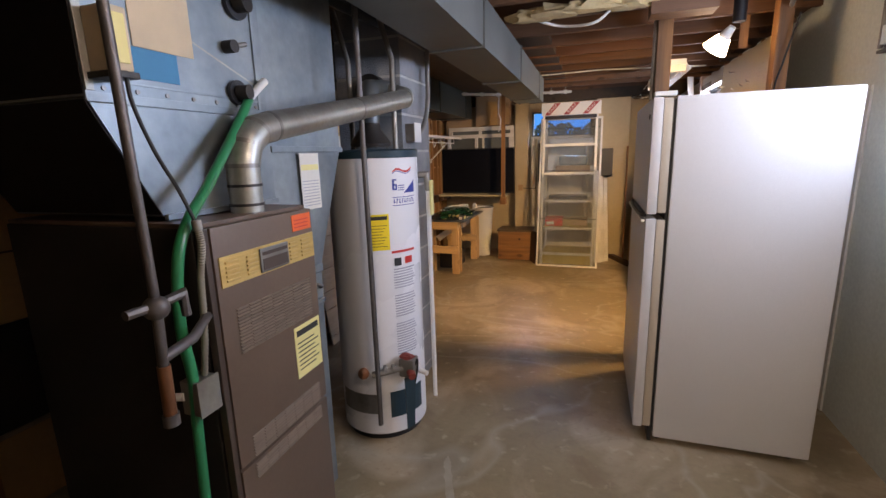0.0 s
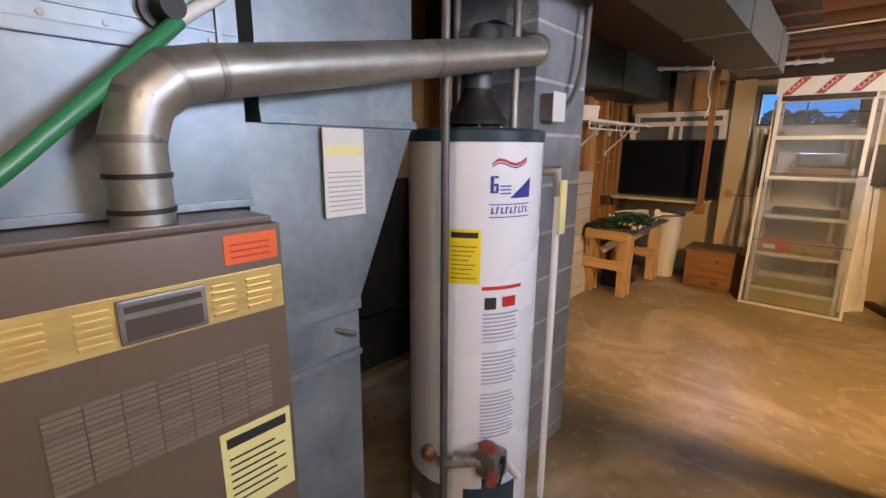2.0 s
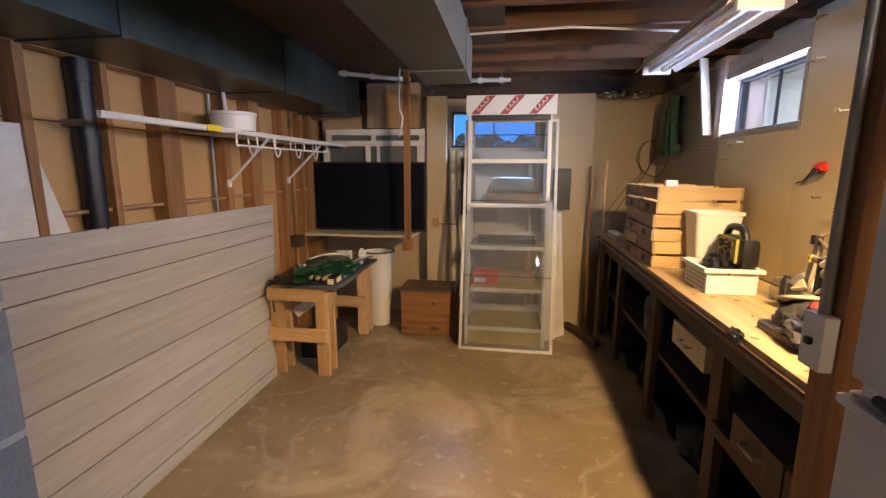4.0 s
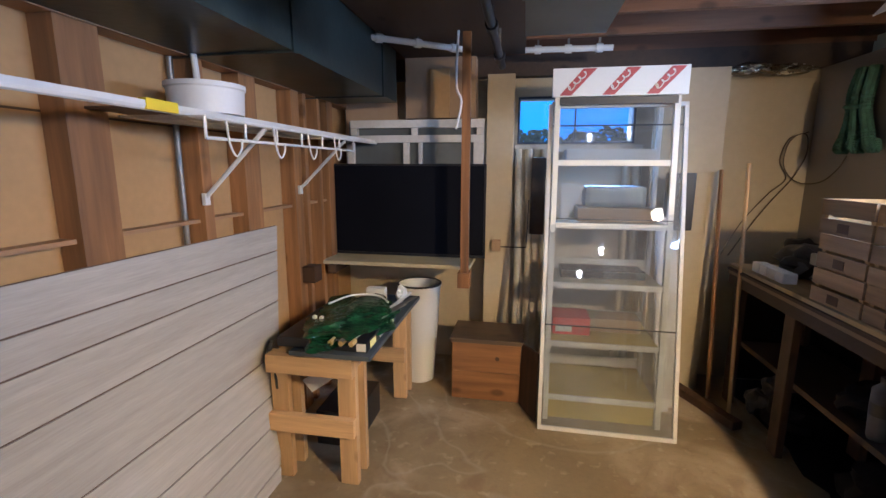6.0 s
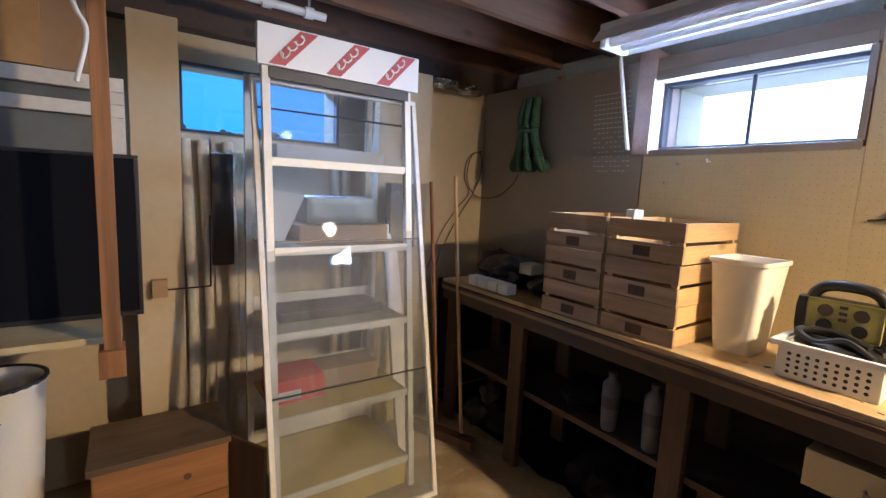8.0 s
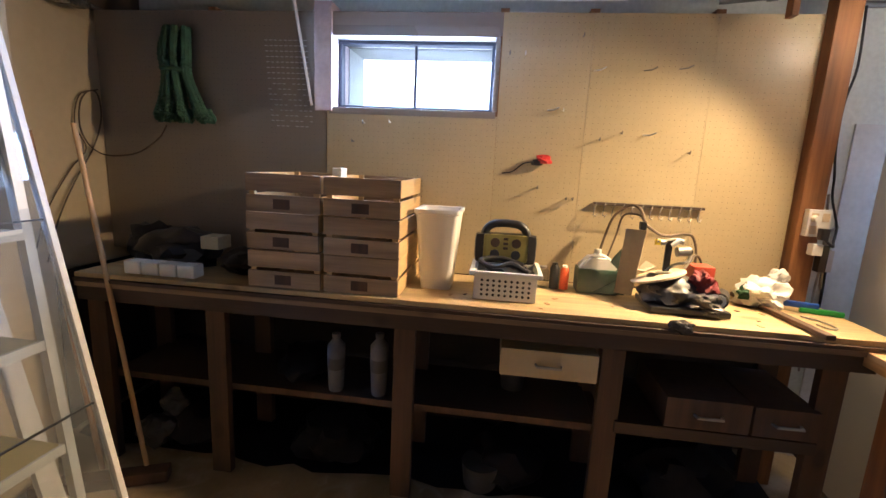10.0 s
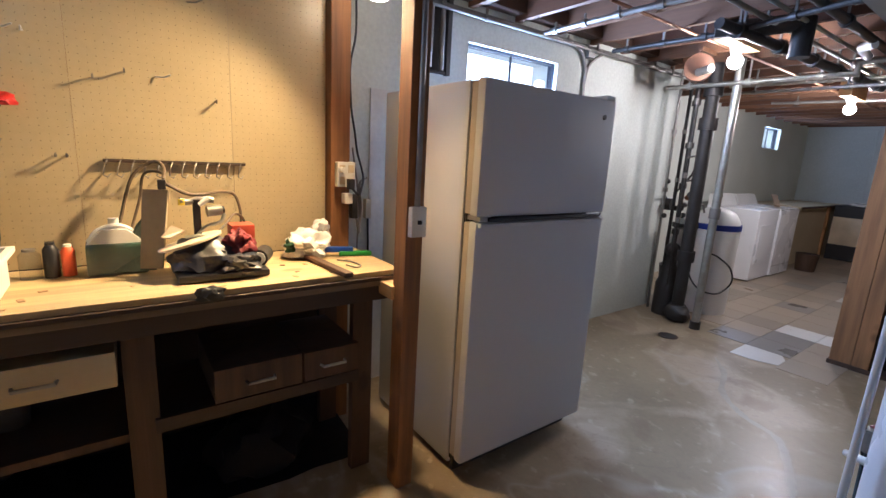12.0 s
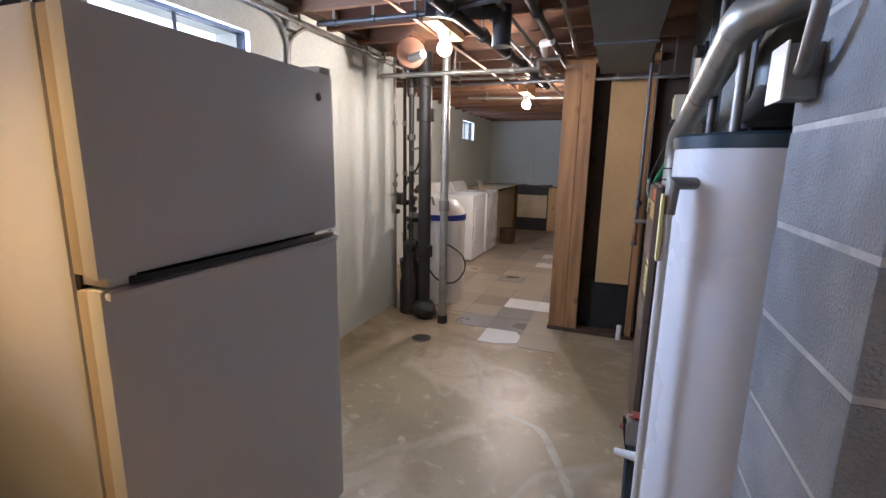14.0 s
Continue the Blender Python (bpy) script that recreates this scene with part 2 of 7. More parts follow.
GOLD = mat("brushed_gold_trim", (0.80, 0.58, 0.22), 0.36, 0.55, (0.62, 0.42, 0.15), 3, 40, 0.1, (20, 1, 20))
WHITE = mat("white_enamel", (0.75, 0.75, 0.77), 0.28, 0, (0.74, 0.74, 0.76), 1.5, 300, 0.05)
FRIDGE = mat("fridge_enamel", (0.62, 0.615, 0.61), 0.45, 0, (0.58, 0.575, 0.57), 1.2, 420, 0.25)
FRIDGEDOOR = mat("fridge_door_enamel", (0.60, 0.585, 0.57), 0.36, 0, (0.57, 0.555, 0.54), 1.2, 420, 0.3)
# Beige holds the yellow light that falls on the fridge door edges.
LINER = mat("beige_door_liner", (0.50, 0.43, 0.33), 0.45, 0, (0.44, 0.37, 0.28), 2, 200, 0.05)
PLASTIC = mat("white_plastic", (0.74, 0.73, 0.70), 0.42, 0, (0.68, 0.67, 0.64), 2, 80, 0.03)
DKPLASTIC = mat("black_plastic", (0.014, 0.014, 0.017), 0.42, 0, None, 4, 80, 0.1)
# Flat black that stands for the deep shade under the bench.
SHADEBLACK = mat("deep_shade_black", (0.008, 0.008, 0.012), 0.6, 0, None, 5, 60, 0.2, spec=0.2)
BLACKPANEL = mat("black_screen_panel", (0.006, 0.007, 0.012), 0.5, 0, None, 2, 120, 0.02, spec=0.08)
WHITEPAINT = mat("white_painted_wood", (0.70, 0.68, 0.64), 0.5, 0, (0.58, 0.55, 0.50), 5, 40, 0.1)
WIRE = mat("white_wire", (0.78, 0.77, 0.74), 0.4, 0, None, 5, 60, 0.02)
RACK = mat("cream_rack_metal", (0.80, 0.77, 0.68), 0.45, 0.0, (0.62, 0.57, 0.46), 4, 50, 0.05)
SHELFMET = mat("grey_shelf_metal", (0.58, 0.52, 0.36), 0.5, 0.0, (0.42, 0.36, 0.22), 4, 50, 0.08)
CARD = mat("cardboard", (0.40, 0.27, 0.16), 0.9, 0, (0.34, 0.22, 0.13), 3, 40, 0.05)
YELLOW = mat("yellow_label", (0.82, 0.62, 0.02), 0.55, 0, (0.78, 0.58, 0.02), 4, 50, 0.02)
PALEYEL = mat("pale_yellow_label", (0.78, 0.70, 0.30), 0.6, 0, (0.74, 0.66, 0.28), 4, 50, 0.02)
ORANGE = mat("orange_label", (0.85, 0.14, 0.03), 0.55, 0, (0.8, 0.12, 0.03), 4, 50, 0.02)
PAPER = mat("white_paper", (0.72, 0.70, 0.64), 0.8, 0, (0.68, 0.65, 0.58), 4, 50, 0.02)
CREAM = mat("cream_paper", (0.66, 0.54, 0.38), 0.8, 0, None, 4, 50, 0.02)
BLUE = mat("blue_label", (0.03, 0.22, 0.42), 0.6, 0, (0.025, 0.17, 0.34), 6, 50, 0.02)
NAVY = mat("navy_print", (0.02, 0.04, 0.28), 0.5, 0, None, 4, 50, 0.0)
DULLRED = mat("dull_red_knob", (0.30, 0.05, 0.035), 0.5, 0, (0.2, 0.04, 0.03), 12, 60, 0.1)
RED = mat("red_print", (0.62, 0.03, 0.02), 0.5, 0, (0.55, 0.03, 0.02), 4, 50, 0.0)
INK = mat("grey_print", (0.42, 0.42, 0.48), 0.6, 0, None, 4, 50, 0.0)
BLACKINK = mat("black_print", (0.02, 0.02, 0.02), 0.6, 0, None, 4, 50, 0.0)
HOSE = mat("green_hose", (0.015, 0.24, 0.10), 0.35, 0, (0.012, 0.18, 0.07), 3, 40, 0.03)
GREENTARP = mat("green_mesh", (0.015, 0.085, 0.035), 0.7, 0, (0.008, 0.04, 0.018), 18, 90, 0.5)
GREENBAG = mat("green_pack", (0.015, 0.085, 0.03), 0.18, 0, (0.005, 0.022, 0.012), 12, 38, 1.0)
for node in GREENBAG.node_tree.nodes:
    if node.type == "BUMP":
        node.inputs["Distance"].default_value = 0.012
SLATE = mat("slate_laminate", (0.075, 0.09, 0.105), 0.45, 0, (0.055, 0.068, 0.08), 6, 60, 0.05)
TEALCAP = mat("dark_teal_cap", (0.02, 0.05, 0.07), 0.35, 0, None, 4, 50, 0.03)
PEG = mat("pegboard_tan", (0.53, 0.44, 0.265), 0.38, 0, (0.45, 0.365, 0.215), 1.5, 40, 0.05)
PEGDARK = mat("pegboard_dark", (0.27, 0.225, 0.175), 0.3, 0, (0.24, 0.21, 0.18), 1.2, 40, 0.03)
GLASS = glass_mat("clear_glass")
# The last value mixes in a milky veil for light reflected off the pane.
STORMGLASS = glass_mat("storm_glass", (0.93, 0.96, 1.0), 0.9, 0.012, 0.06)
# Shelf metal with the warm flood light on the low shelves coloured in.
BEAMSHELF = mat("beam_tinted_shelf_metal", (0.62, 0.47, 0.13), 0.5, 0.0, (0.44, 0.33, 0.09), 4, 50, 0.08)
SIGNRED = mat("faded_sign_red", (0.42, 0.06, 0.06), 0.5, 0, (0.36, 0.05, 0.05), 4, 50, 0.0)
FLOODGLOW = glow("flood_bulb_glow", (1.0, 0.8, 0.5), 25)
BULBGLOW = glow("bulb_glow", (1.0, 0.93, 0.8), 120)
CONDUIT = mat("dull_ribbed_conduit", (0.34, 0.31, 0.25), 0.5, 0.4, (0.24, 0.21, 0.17), 12, 60, 0.1)
CORDBROWN = mat("brown_cord", (0.11, 0.075, 0.045), 0.6)
DARKGREY = mat("dull_dark_grey", (0.07, 0.067, 0.062), 0.6)
OLDSTUD = wood("old_orange_stud", (0.38, 0.19, 0.075), 2, 0.45, 0.65, 0.25)
FROST = mat("frosted_tube", (0.75, 0.76, 0.78), 0.35, 0, None, 4, 50, 0.0)
RUBBER = mat("rubber_black", (0.015, 0.015, 0.015), 0.6, 0, None, 4, 60, 0.05)
TILEMAT = mat("vinyl_tile", (0.33, 0.27, 0.20), 0.32, 0, (0.29, 0.235, 0.175), 3, 60, 0.03, vary=0.2)
TILEWHITE = mat("pale_vinyl_tile", (0.66, 0.65, 0.62), 0.3, 0, (0.60, 0.58, 0.55), 5, 60, 0.03, vary=0.06)
TILEGREY = mat("grey_vinyl_tile", (0.22, 0.20, 0.18), 0.3, 0, (0.19, 0.172, 0.152), 3, 60, 0.03, vary=0.2)
BLUECLOTH = mat("blue_plastic", (0.02, 0.09, 0.5), 0.4, 0, None, 5, 60, 0.05)
# White plastic turned dark grey to hold the shade under the bench.
SHADEDWHITE = mat("shaded_white_bottle", (0.16, 0.16, 0.17), 0.7, 0, (0.08, 0.08, 0.09), 9, 50, 0.1)
BAGFILM = mat("white_bag_film", (0.72, 0.71, 0.69), 0.3, 0, (0.60, 0.59, 0.57), 9, 26, 0.9)
GREENPL = mat("green_plastic", (0.02, 0.30, 0.05), 0.4, 0, None, 5, 60, 0.05)
OLIVE = mat("olive_yellow_plastic", (0.42, 0.38, 0.10), 0.5, 0, (0.3, 0.27, 0.07), 10, 60, 0.1)
INSUL = mat("yellow_insulation", (0.62, 0.48, 0.26), 0.95, 0, (0.45, 0.33, 0.17), 12, 60, 0.9)
FOIL = mat("crumpled_foil", (0.6, 0.55, 0.45), 0.25, 0.9, (0.2, 0.17, 0.13), 14, 60, 0.9)

# ---- builders ----
ORIGIN = {}


def thing(name, at, label, category, group="", local=False, rz=0):
    ob = new(name)
    ob.empty_display_size = 0.05
    ob.matrix_basis = pose(*at, 0, 0, rz)
    ORIGIN[ob] = Vector((0, 0, 0)) if local else Vector(at)
    return tagged(ob, label, category, group)


def finish(name, bm, material, smooth=False):
    me = bpy.data.meshes.new(name)
    bmesh.ops.recalc_face_normals(bm, faces=bm.faces)
    bm.to_mesh(me)
    bm.free()
    me.materials.append(material)
    if smooth:
        me.polygons.foreach_set("use_smooth", [True] * len(me.polygons))
        me.set_sharp_from_angle(angle=radians(40))
    return me


def part(name, bm, material, parent, label="", smooth=False, kind=""):
    org = ORIGIN[parent]
    bm.transform(Matrix.Translation(-org))
    ob = new(name, finish(name, bm, material, smooth))
    ob.parent = parent
    ORIGIN[ob] = org
    return tagged(ob, label, kind=kind)


def solo(name, bm, material, label, category, group="", smooth=False, kind=""):
    xs = [v.co for v in bm.verts]
    c = Vector(((min(v.x for v in xs) + max(v.x for v in xs)) / 2, (min(v.y for v in xs) + max(v.y for v in xs)) / 2, min(v.z for v in xs)))
    bm.transform(Matrix.Translation(-c))
    ob = new(name, finish(name, bm, material, smooth))
    ob.location = c
    ORIGIN[ob] = c
    return tagged(ob, label, category, group, kind)


def structure(name, bm, material, smooth=False):
    ob = new(name, finish(name, bm, material, smooth))
    ORIGIN[ob] = Vector((0, 0, 0))
    return tagged(ob, kind="structure")


def box(x0, x1, y0, y1, z0, z1, bevel=0.0, bm=None, m=None):
    b = bmesh.new()
    r = bmesh.ops.create_cube(b, size=1)
    b.transform(Matrix.Translation(((x0 + x1) / 2, (y0 + y1) / 2, (z0 + z1) / 2)) @ Matrix.Diagonal((abs(x1 - x0), abs(y1 - y0), abs(z1 - z0), 1)))
    if bevel:
        bmesh.ops.bevel(b, geom=b.edges[:], offset=bevel, segments=2, affect="EDGES", profile=0.7)
    if m:
        b.transform(m)
    return merge(bm, b)


def merge(bm, b):
    if bm is None:
        return b
    me = bpy.data.meshes.new("tmp")
    b.to_mesh(me)
    b.free()
    bm.from_mesh(me)
    bpy.data.meshes.remove(me)
    return bm


def cyl(p0, p1, r0, r1=None, seg=16, bm=None, caps=True):
    b = bmesh.new()
    p0, p1 = Vector(p0), Vector(p1)
    d = p1 - p0
    bmesh.ops.create_cone(b, cap_ends=caps, segments=seg, radius1=r0, radius2=r0 if r1 is None else r1, depth=d.length)
    b.transform(Matrix.Translation((p0 + p1) / 2) @ d.to_track_quat("Z", "Y").to_matrix().to_4x4())
    return merge(bm, b)


def ball(c, r, bm=None, seg=16, squash=(1, 1, 1)):
    b = bmesh.new()
    bmesh.ops.create_uvsphere(b, u_segments=seg, v_segments=max(6, seg // 2), radius=r)
    b.transform(Matrix.Translation(c) @ Matrix.Diagonal((*squash, 1)))
    return merge(bm, b)


def smoothed(pts, steps=6):
    P = [Vector(p) for p in pts]
    P = [P[0] * 2 - P[1]] + P + [P[-1] * 2 - P[-2]]
    out = []
    for i in range(1, len(P) - 2):
        a, b, c, d = P[i - 1:i + 3]
        for k in range(steps):
            t = k / steps
            out.append(0.5 * ((2 * b) + (c - a) * t + (2 * a - 5 * b + 4 * c - d) * t * t + (3 * b - a - 3 * c + d) * t ** 3))
    return out + [P[-2]]


def tube(pts, r, seg=8, curve=False, bm=None, steps=6, ripple=0.0):
    pts = smoothed(pts, steps) if curve else [Vector(p) for p in pts]
    b = bmesh.new()
    rings, ref = [], None
    for i, p in enumerate(pts):
        a = (pts[i] - pts[i - 1]) if i else (pts[1] - pts[0])
        c = (pts[i + 1] - pts[i]) if i < len(pts) - 1 else a
        d = (a.normalized() + c.normalized()).normalized()
        if ref is None:
            ref = d.orthogonal().normalized()
        ref = (ref - d * ref.dot(d)).normalized()
        side = d.cross(ref)
        k = 1 / max(0.5, abs(d.dot(a.normalized())))
        rr = r * (1 + (ripple if i % 2 else 0))
        rings.append([b.verts.new(p + (ref * math.cos(u) + side * math.sin(u)) * rr * k) for u in [2 * math.pi * j / seg for j in range(seg)]])
    for q, s in zip(rings, rings[1:]):
        for j in range(seg):
            b.faces.new((q[j], q[(j + 1) % seg], s[(j + 1) % seg], s[j]))
    b.faces.new(rings[0][::-1])
    b.faces.new(rings[-1])
    return merge(bm, b)


def slab(pts, thick, bm=None):
    """A flat polygon (3D points in order) given thickness along its normal."""
    b = bmesh.new()
    P = [Vector(p) for p in pts]
    nrm = (P[1] - P[0]).cross(P[2] - P[0]).normalized() * thick
    lo, hi = [b.verts.new(p) for p in P], [b.verts.new(p + nrm) for p in P]
    b.faces.new(lo[::-1])
    b.faces.new(hi)
    for i in range(len(P)):
        j = (i + 1) % len(P)
        b.faces.new((lo[i], lo[j], hi[j], hi[i]))
    return merge(bm, b)


def lathe(profile, c=(0, 0, 0), seg=24, bm=None):
    b = bmesh.new()
    rings = [[b.verts.new((r * math.cos(2 * math.pi * j / seg), r * math.sin(2 * math.pi * j / seg), z)) for j in range(seg)] for r, z in profile]
    for q, s in zip(rings, rings[1:]):
        for j in range(seg):
            b.faces.new((q[j], q[(j + 1) % seg], s[(j + 1) % seg], s[j]))
    b.faces.new(rings[0][::-1])
    b.faces.new(rings[-1])
    b.transform(Matrix.Translation(c))
    return merge(bm, b)


def lump(c, size, seed, bm=None, rough=0.3, sub=3):
    b = bmesh.new()
    bmesh.ops.create_icosphere(b, subdivisions=sub, radius=1)
    for v in b.verts:
        v.co *= 1 + rough * noise.noise(v.co * 1.8 + Vector((seed, 0, 0))) + rough * 0.4 * noise.noise(v.co * 5 + Vector((0, seed, 0)))
        v.co = Vector((v.co.x * size[0], v.co.y * size[1], max(v.co.z, -0.8) * size[2]))
    b.transform(Matrix.Translation(c))
    return merge(bm, b)


def wall_holed(axis, at, thick, a0, a1, z0, z1, holes):
    """A wall across x (axis 'x': lies at x=at..at+thick, runs in y) with rectangular openings (a0, a1, z0, z1)."""
    bm = None
    cuts = sorted(holes)
    pos = a0
    rect = []
    for h in cuts:
        rect += [(pos, h[0], z0, z1), (h[0], h[1], z0, h[2]), (h[0], h[1], h[3], z1)]
        pos = h[1]
    rect.append((pos, a1, z0, z1))
    for p, q, u, w in rect:
        if q - p > 0.001 and w - u > 0.001:
            bm = box(at, at + thick, p, q, u, w, bm=bm) if axis == "x" else box(p, q, at, at + thick, u, w, bm=bm)
    bmesh.ops.remove_doubles(bm, verts=bm.verts, dist=0.0005)
    return bm


# ---- the large structure ----
H = 2.49
structure("floor", box(-1.4, 3.45, -5.5, 8.53, -0.2, 0), CONCRETE)
structure("ceiling", box(-1.4, 2.714, 1.4, 8.53, H, H + 0.1), DECK)
structure("ceiling_laundry", box(-1.4, 3.45, -5.5, 1.399, H, H + 0.1), DECK)
structure("ceiling_dark_boards", box(-0.49, 0.355, 4.5, 8.1, 2.286, 2.298), BENCHDARK)
structure("wall_west", box(-1.25, -1.03, -5.3, 8.7, 0.0, H), DRYWALL)
structure("wall_west_band", box(-1.03, -1.022, -1.0, 4.6, 0.40, 0.86), BLACKWALL)
# Flat black panel over the tan wall behind the water heater.
structure("wall_west_dark_blocks", box(-1.021, -1.012, 3.05, 4.52, 0.062, 1.26), BLACKWALL)
structure("wall_west_footing", box(-1.03, -0.93, -1.0, 4.6, 0.0, 0.06, 0.01), CONCRETE)
structure("wall_east", wall_holed("x", 2.464, 0.25, 1.18, 8.7, 0, H, [(2.96, 3.80, 1.74, 2.11), (6.19, 6.97, 1.725, 2.05)]), WHITEWALL)
structure("wall_east_laundry", wall_holed("x", 3.2, 0.25, -5.3, 1.18, 0, H, [(-3.75, -3.05, 1.82, 2.16)]), WHITEWALL)
structure("wall_return", box(2.714, 3.45, 1.18, 1.4, 0, H), WHITEWALL)
structure("wall_north", wall_holed("y", 8.28, 0.25, -1.4, 3.6, 0, H, [(0.31, 1.13, 1.70, 2.035)]), TAN)
structure("wall_south", box(-1.4, 3.6, -5.5, -5.1, 0, H), GREYWALL)
structure("wall_sill_beam", box(2.36, 2.47, 1.18, 8.28, 2.33, 2.42), DECK)
structure("ground", box(-40, 40, -40, 40, -0.9, -0.7), CONCRETE)


def joists():
    for i in range(35):
        y = -5.0 + 0.4 * i
        structure("joist", box(-1.25, 3.4 if y < 1.3 else 2.60, y - 0.02, y + 0.02, 2.30, H), JOIST if i % 3 else JOIST2)


joists()


def win(name, axis, at, a0, a1, z0, z1, inward, sash, mull=True):
    """A basement window in its opening. at: the plane of its pane."""
    w = new(name)
    tagged(w, kind="structure")
    ORIGIN[w] = Vector((0, 0, 0))
    f = 0.016

    def bar(p, q, u, v, d=0.025):
        return box(at - d, at + d, p, q, u, v, 0.003) if axis == "x" else box(p, q, at - d, at + d, u, v, 0.003)
    for p, q, u, v in ((a0, a1, z0, z0 + f), (a0, a1, z1 - f, z1), (a0, a0 + f, z0 + f, z1 - f), (a1 - f, a1, z0 + f, z1 - f)):
        part("window_frame", bar(p, q, u, v), sash, w)
    mid = (a0 + a1) / 2
    if mull:
        part("mullion", bar(mid - 0.006, mid + 0.006, z0 + f, z1 - f, 0.008), sash, w)
    for p, q in ((a0 + f, mid), (mid, a1 - f)):
        g = part("pane", box(at - 0.002, at + 0.002, p, q, z0 + f, z1 - f) if axis == "x" else box(p, q, at - 0.002, at + 0.002, z0 + f, z1 - f), GLASS, w)
        g.visible_shadow = False


DARKSASH = mat("dark_sash", (0.05, 0.06, 0.09), 0.5, 0.2, None, 5, 50, 0.05)
win("window_1", "x", 2.33, 6.19, 6.97, 1.725, 2.05, -1, DARKSASH)
win("window_2", "x", 2.52, 2.96, 3.80, 1.74, 2.11, -1, DARKSASH)
win("window_3", "y", 8.31, 0.31, 1.13, 1.70, 2.035, -1, DARKSASH)
win("window_4", "x", 3.28, -3.75, -3.05, 1.82, 2.16, -1, DARKSASH)
# ---- rough large things ----


def fridge():
    t = thing("refrigerator", (1.83, 4.115, 0), "tall white top-freezer refrigerator standing alone on the concrete floor", "refrigerator")
    part("cabinet", box(1.522, 2.19, 3.712, 4.515, 0.034, 1.70, 0.012), FRIDGE, t, "white textured steel cabinet", True)
    part("gasket", box(1.508, 1.523, 3.724, 4.506, 0.06, 1.69), RUBBER, t)
    for name, z0, z1 in (("freezer_door", 1.178, 1.70), ("fresh_food_door", 0.085, 1.158)):
        d = part(name, box(1.425, 1.470, 3.705, 4.522, z0, z1, 0.012), FRIDGEDOOR, t, "", True)
        part("door_liner", box(1.471, 1.509, 3.711, 4.517, z0 + 0.006, z1 - 0.006, 0.010), LINER, d, "beige inner door edge, tinted for the yellow light on it", True)
    part("kick_grille", box(1.50, 1.52, 3.73, 4.50, 0.0, 0.075, 0.004), DKPLASTIC, t, "black plastic kick grille")
    part("freezer_handle", tube([(1.424, 3.74, 1.170), (1.408, 3.80, 1.168), (1.404, 4.1, 1.168), (1.412, 4.36, 1.168), (1.424, 4.46, 1.168)], 0.009, 8, True), DKPLASTIC, t, "dark recessed door handle", True)
    part("lower_handle", box(1.405, 1.424, 3.72, 4.515, 1.138, 1.154, 0.006), FRIDGEDOOR, t)
    for y, z in ((4.47, 1.168), (3.74, 1.71)):
        part("hinge", box(1.43, 1.52, y - 0.03, y + 0.03, z - 0.009, z + 0.012, 0.004), PLASTIC, t)
    part("badge", cyl((1.426, 3.79, 1.62), (1.42, 3.79, 1.62), 0.012), STEEL, t)
    for y in (3.78, 4.45):
        part("foot", cyl((1.55, y, 0), (1.55, y, 0.035), 0.02), DKPLASTIC, t)
        part("rear_foot", cyl((2.13, y, 0), (2.13, y, 0.035), 0.02), DKPLASTIC, t)


fridge()


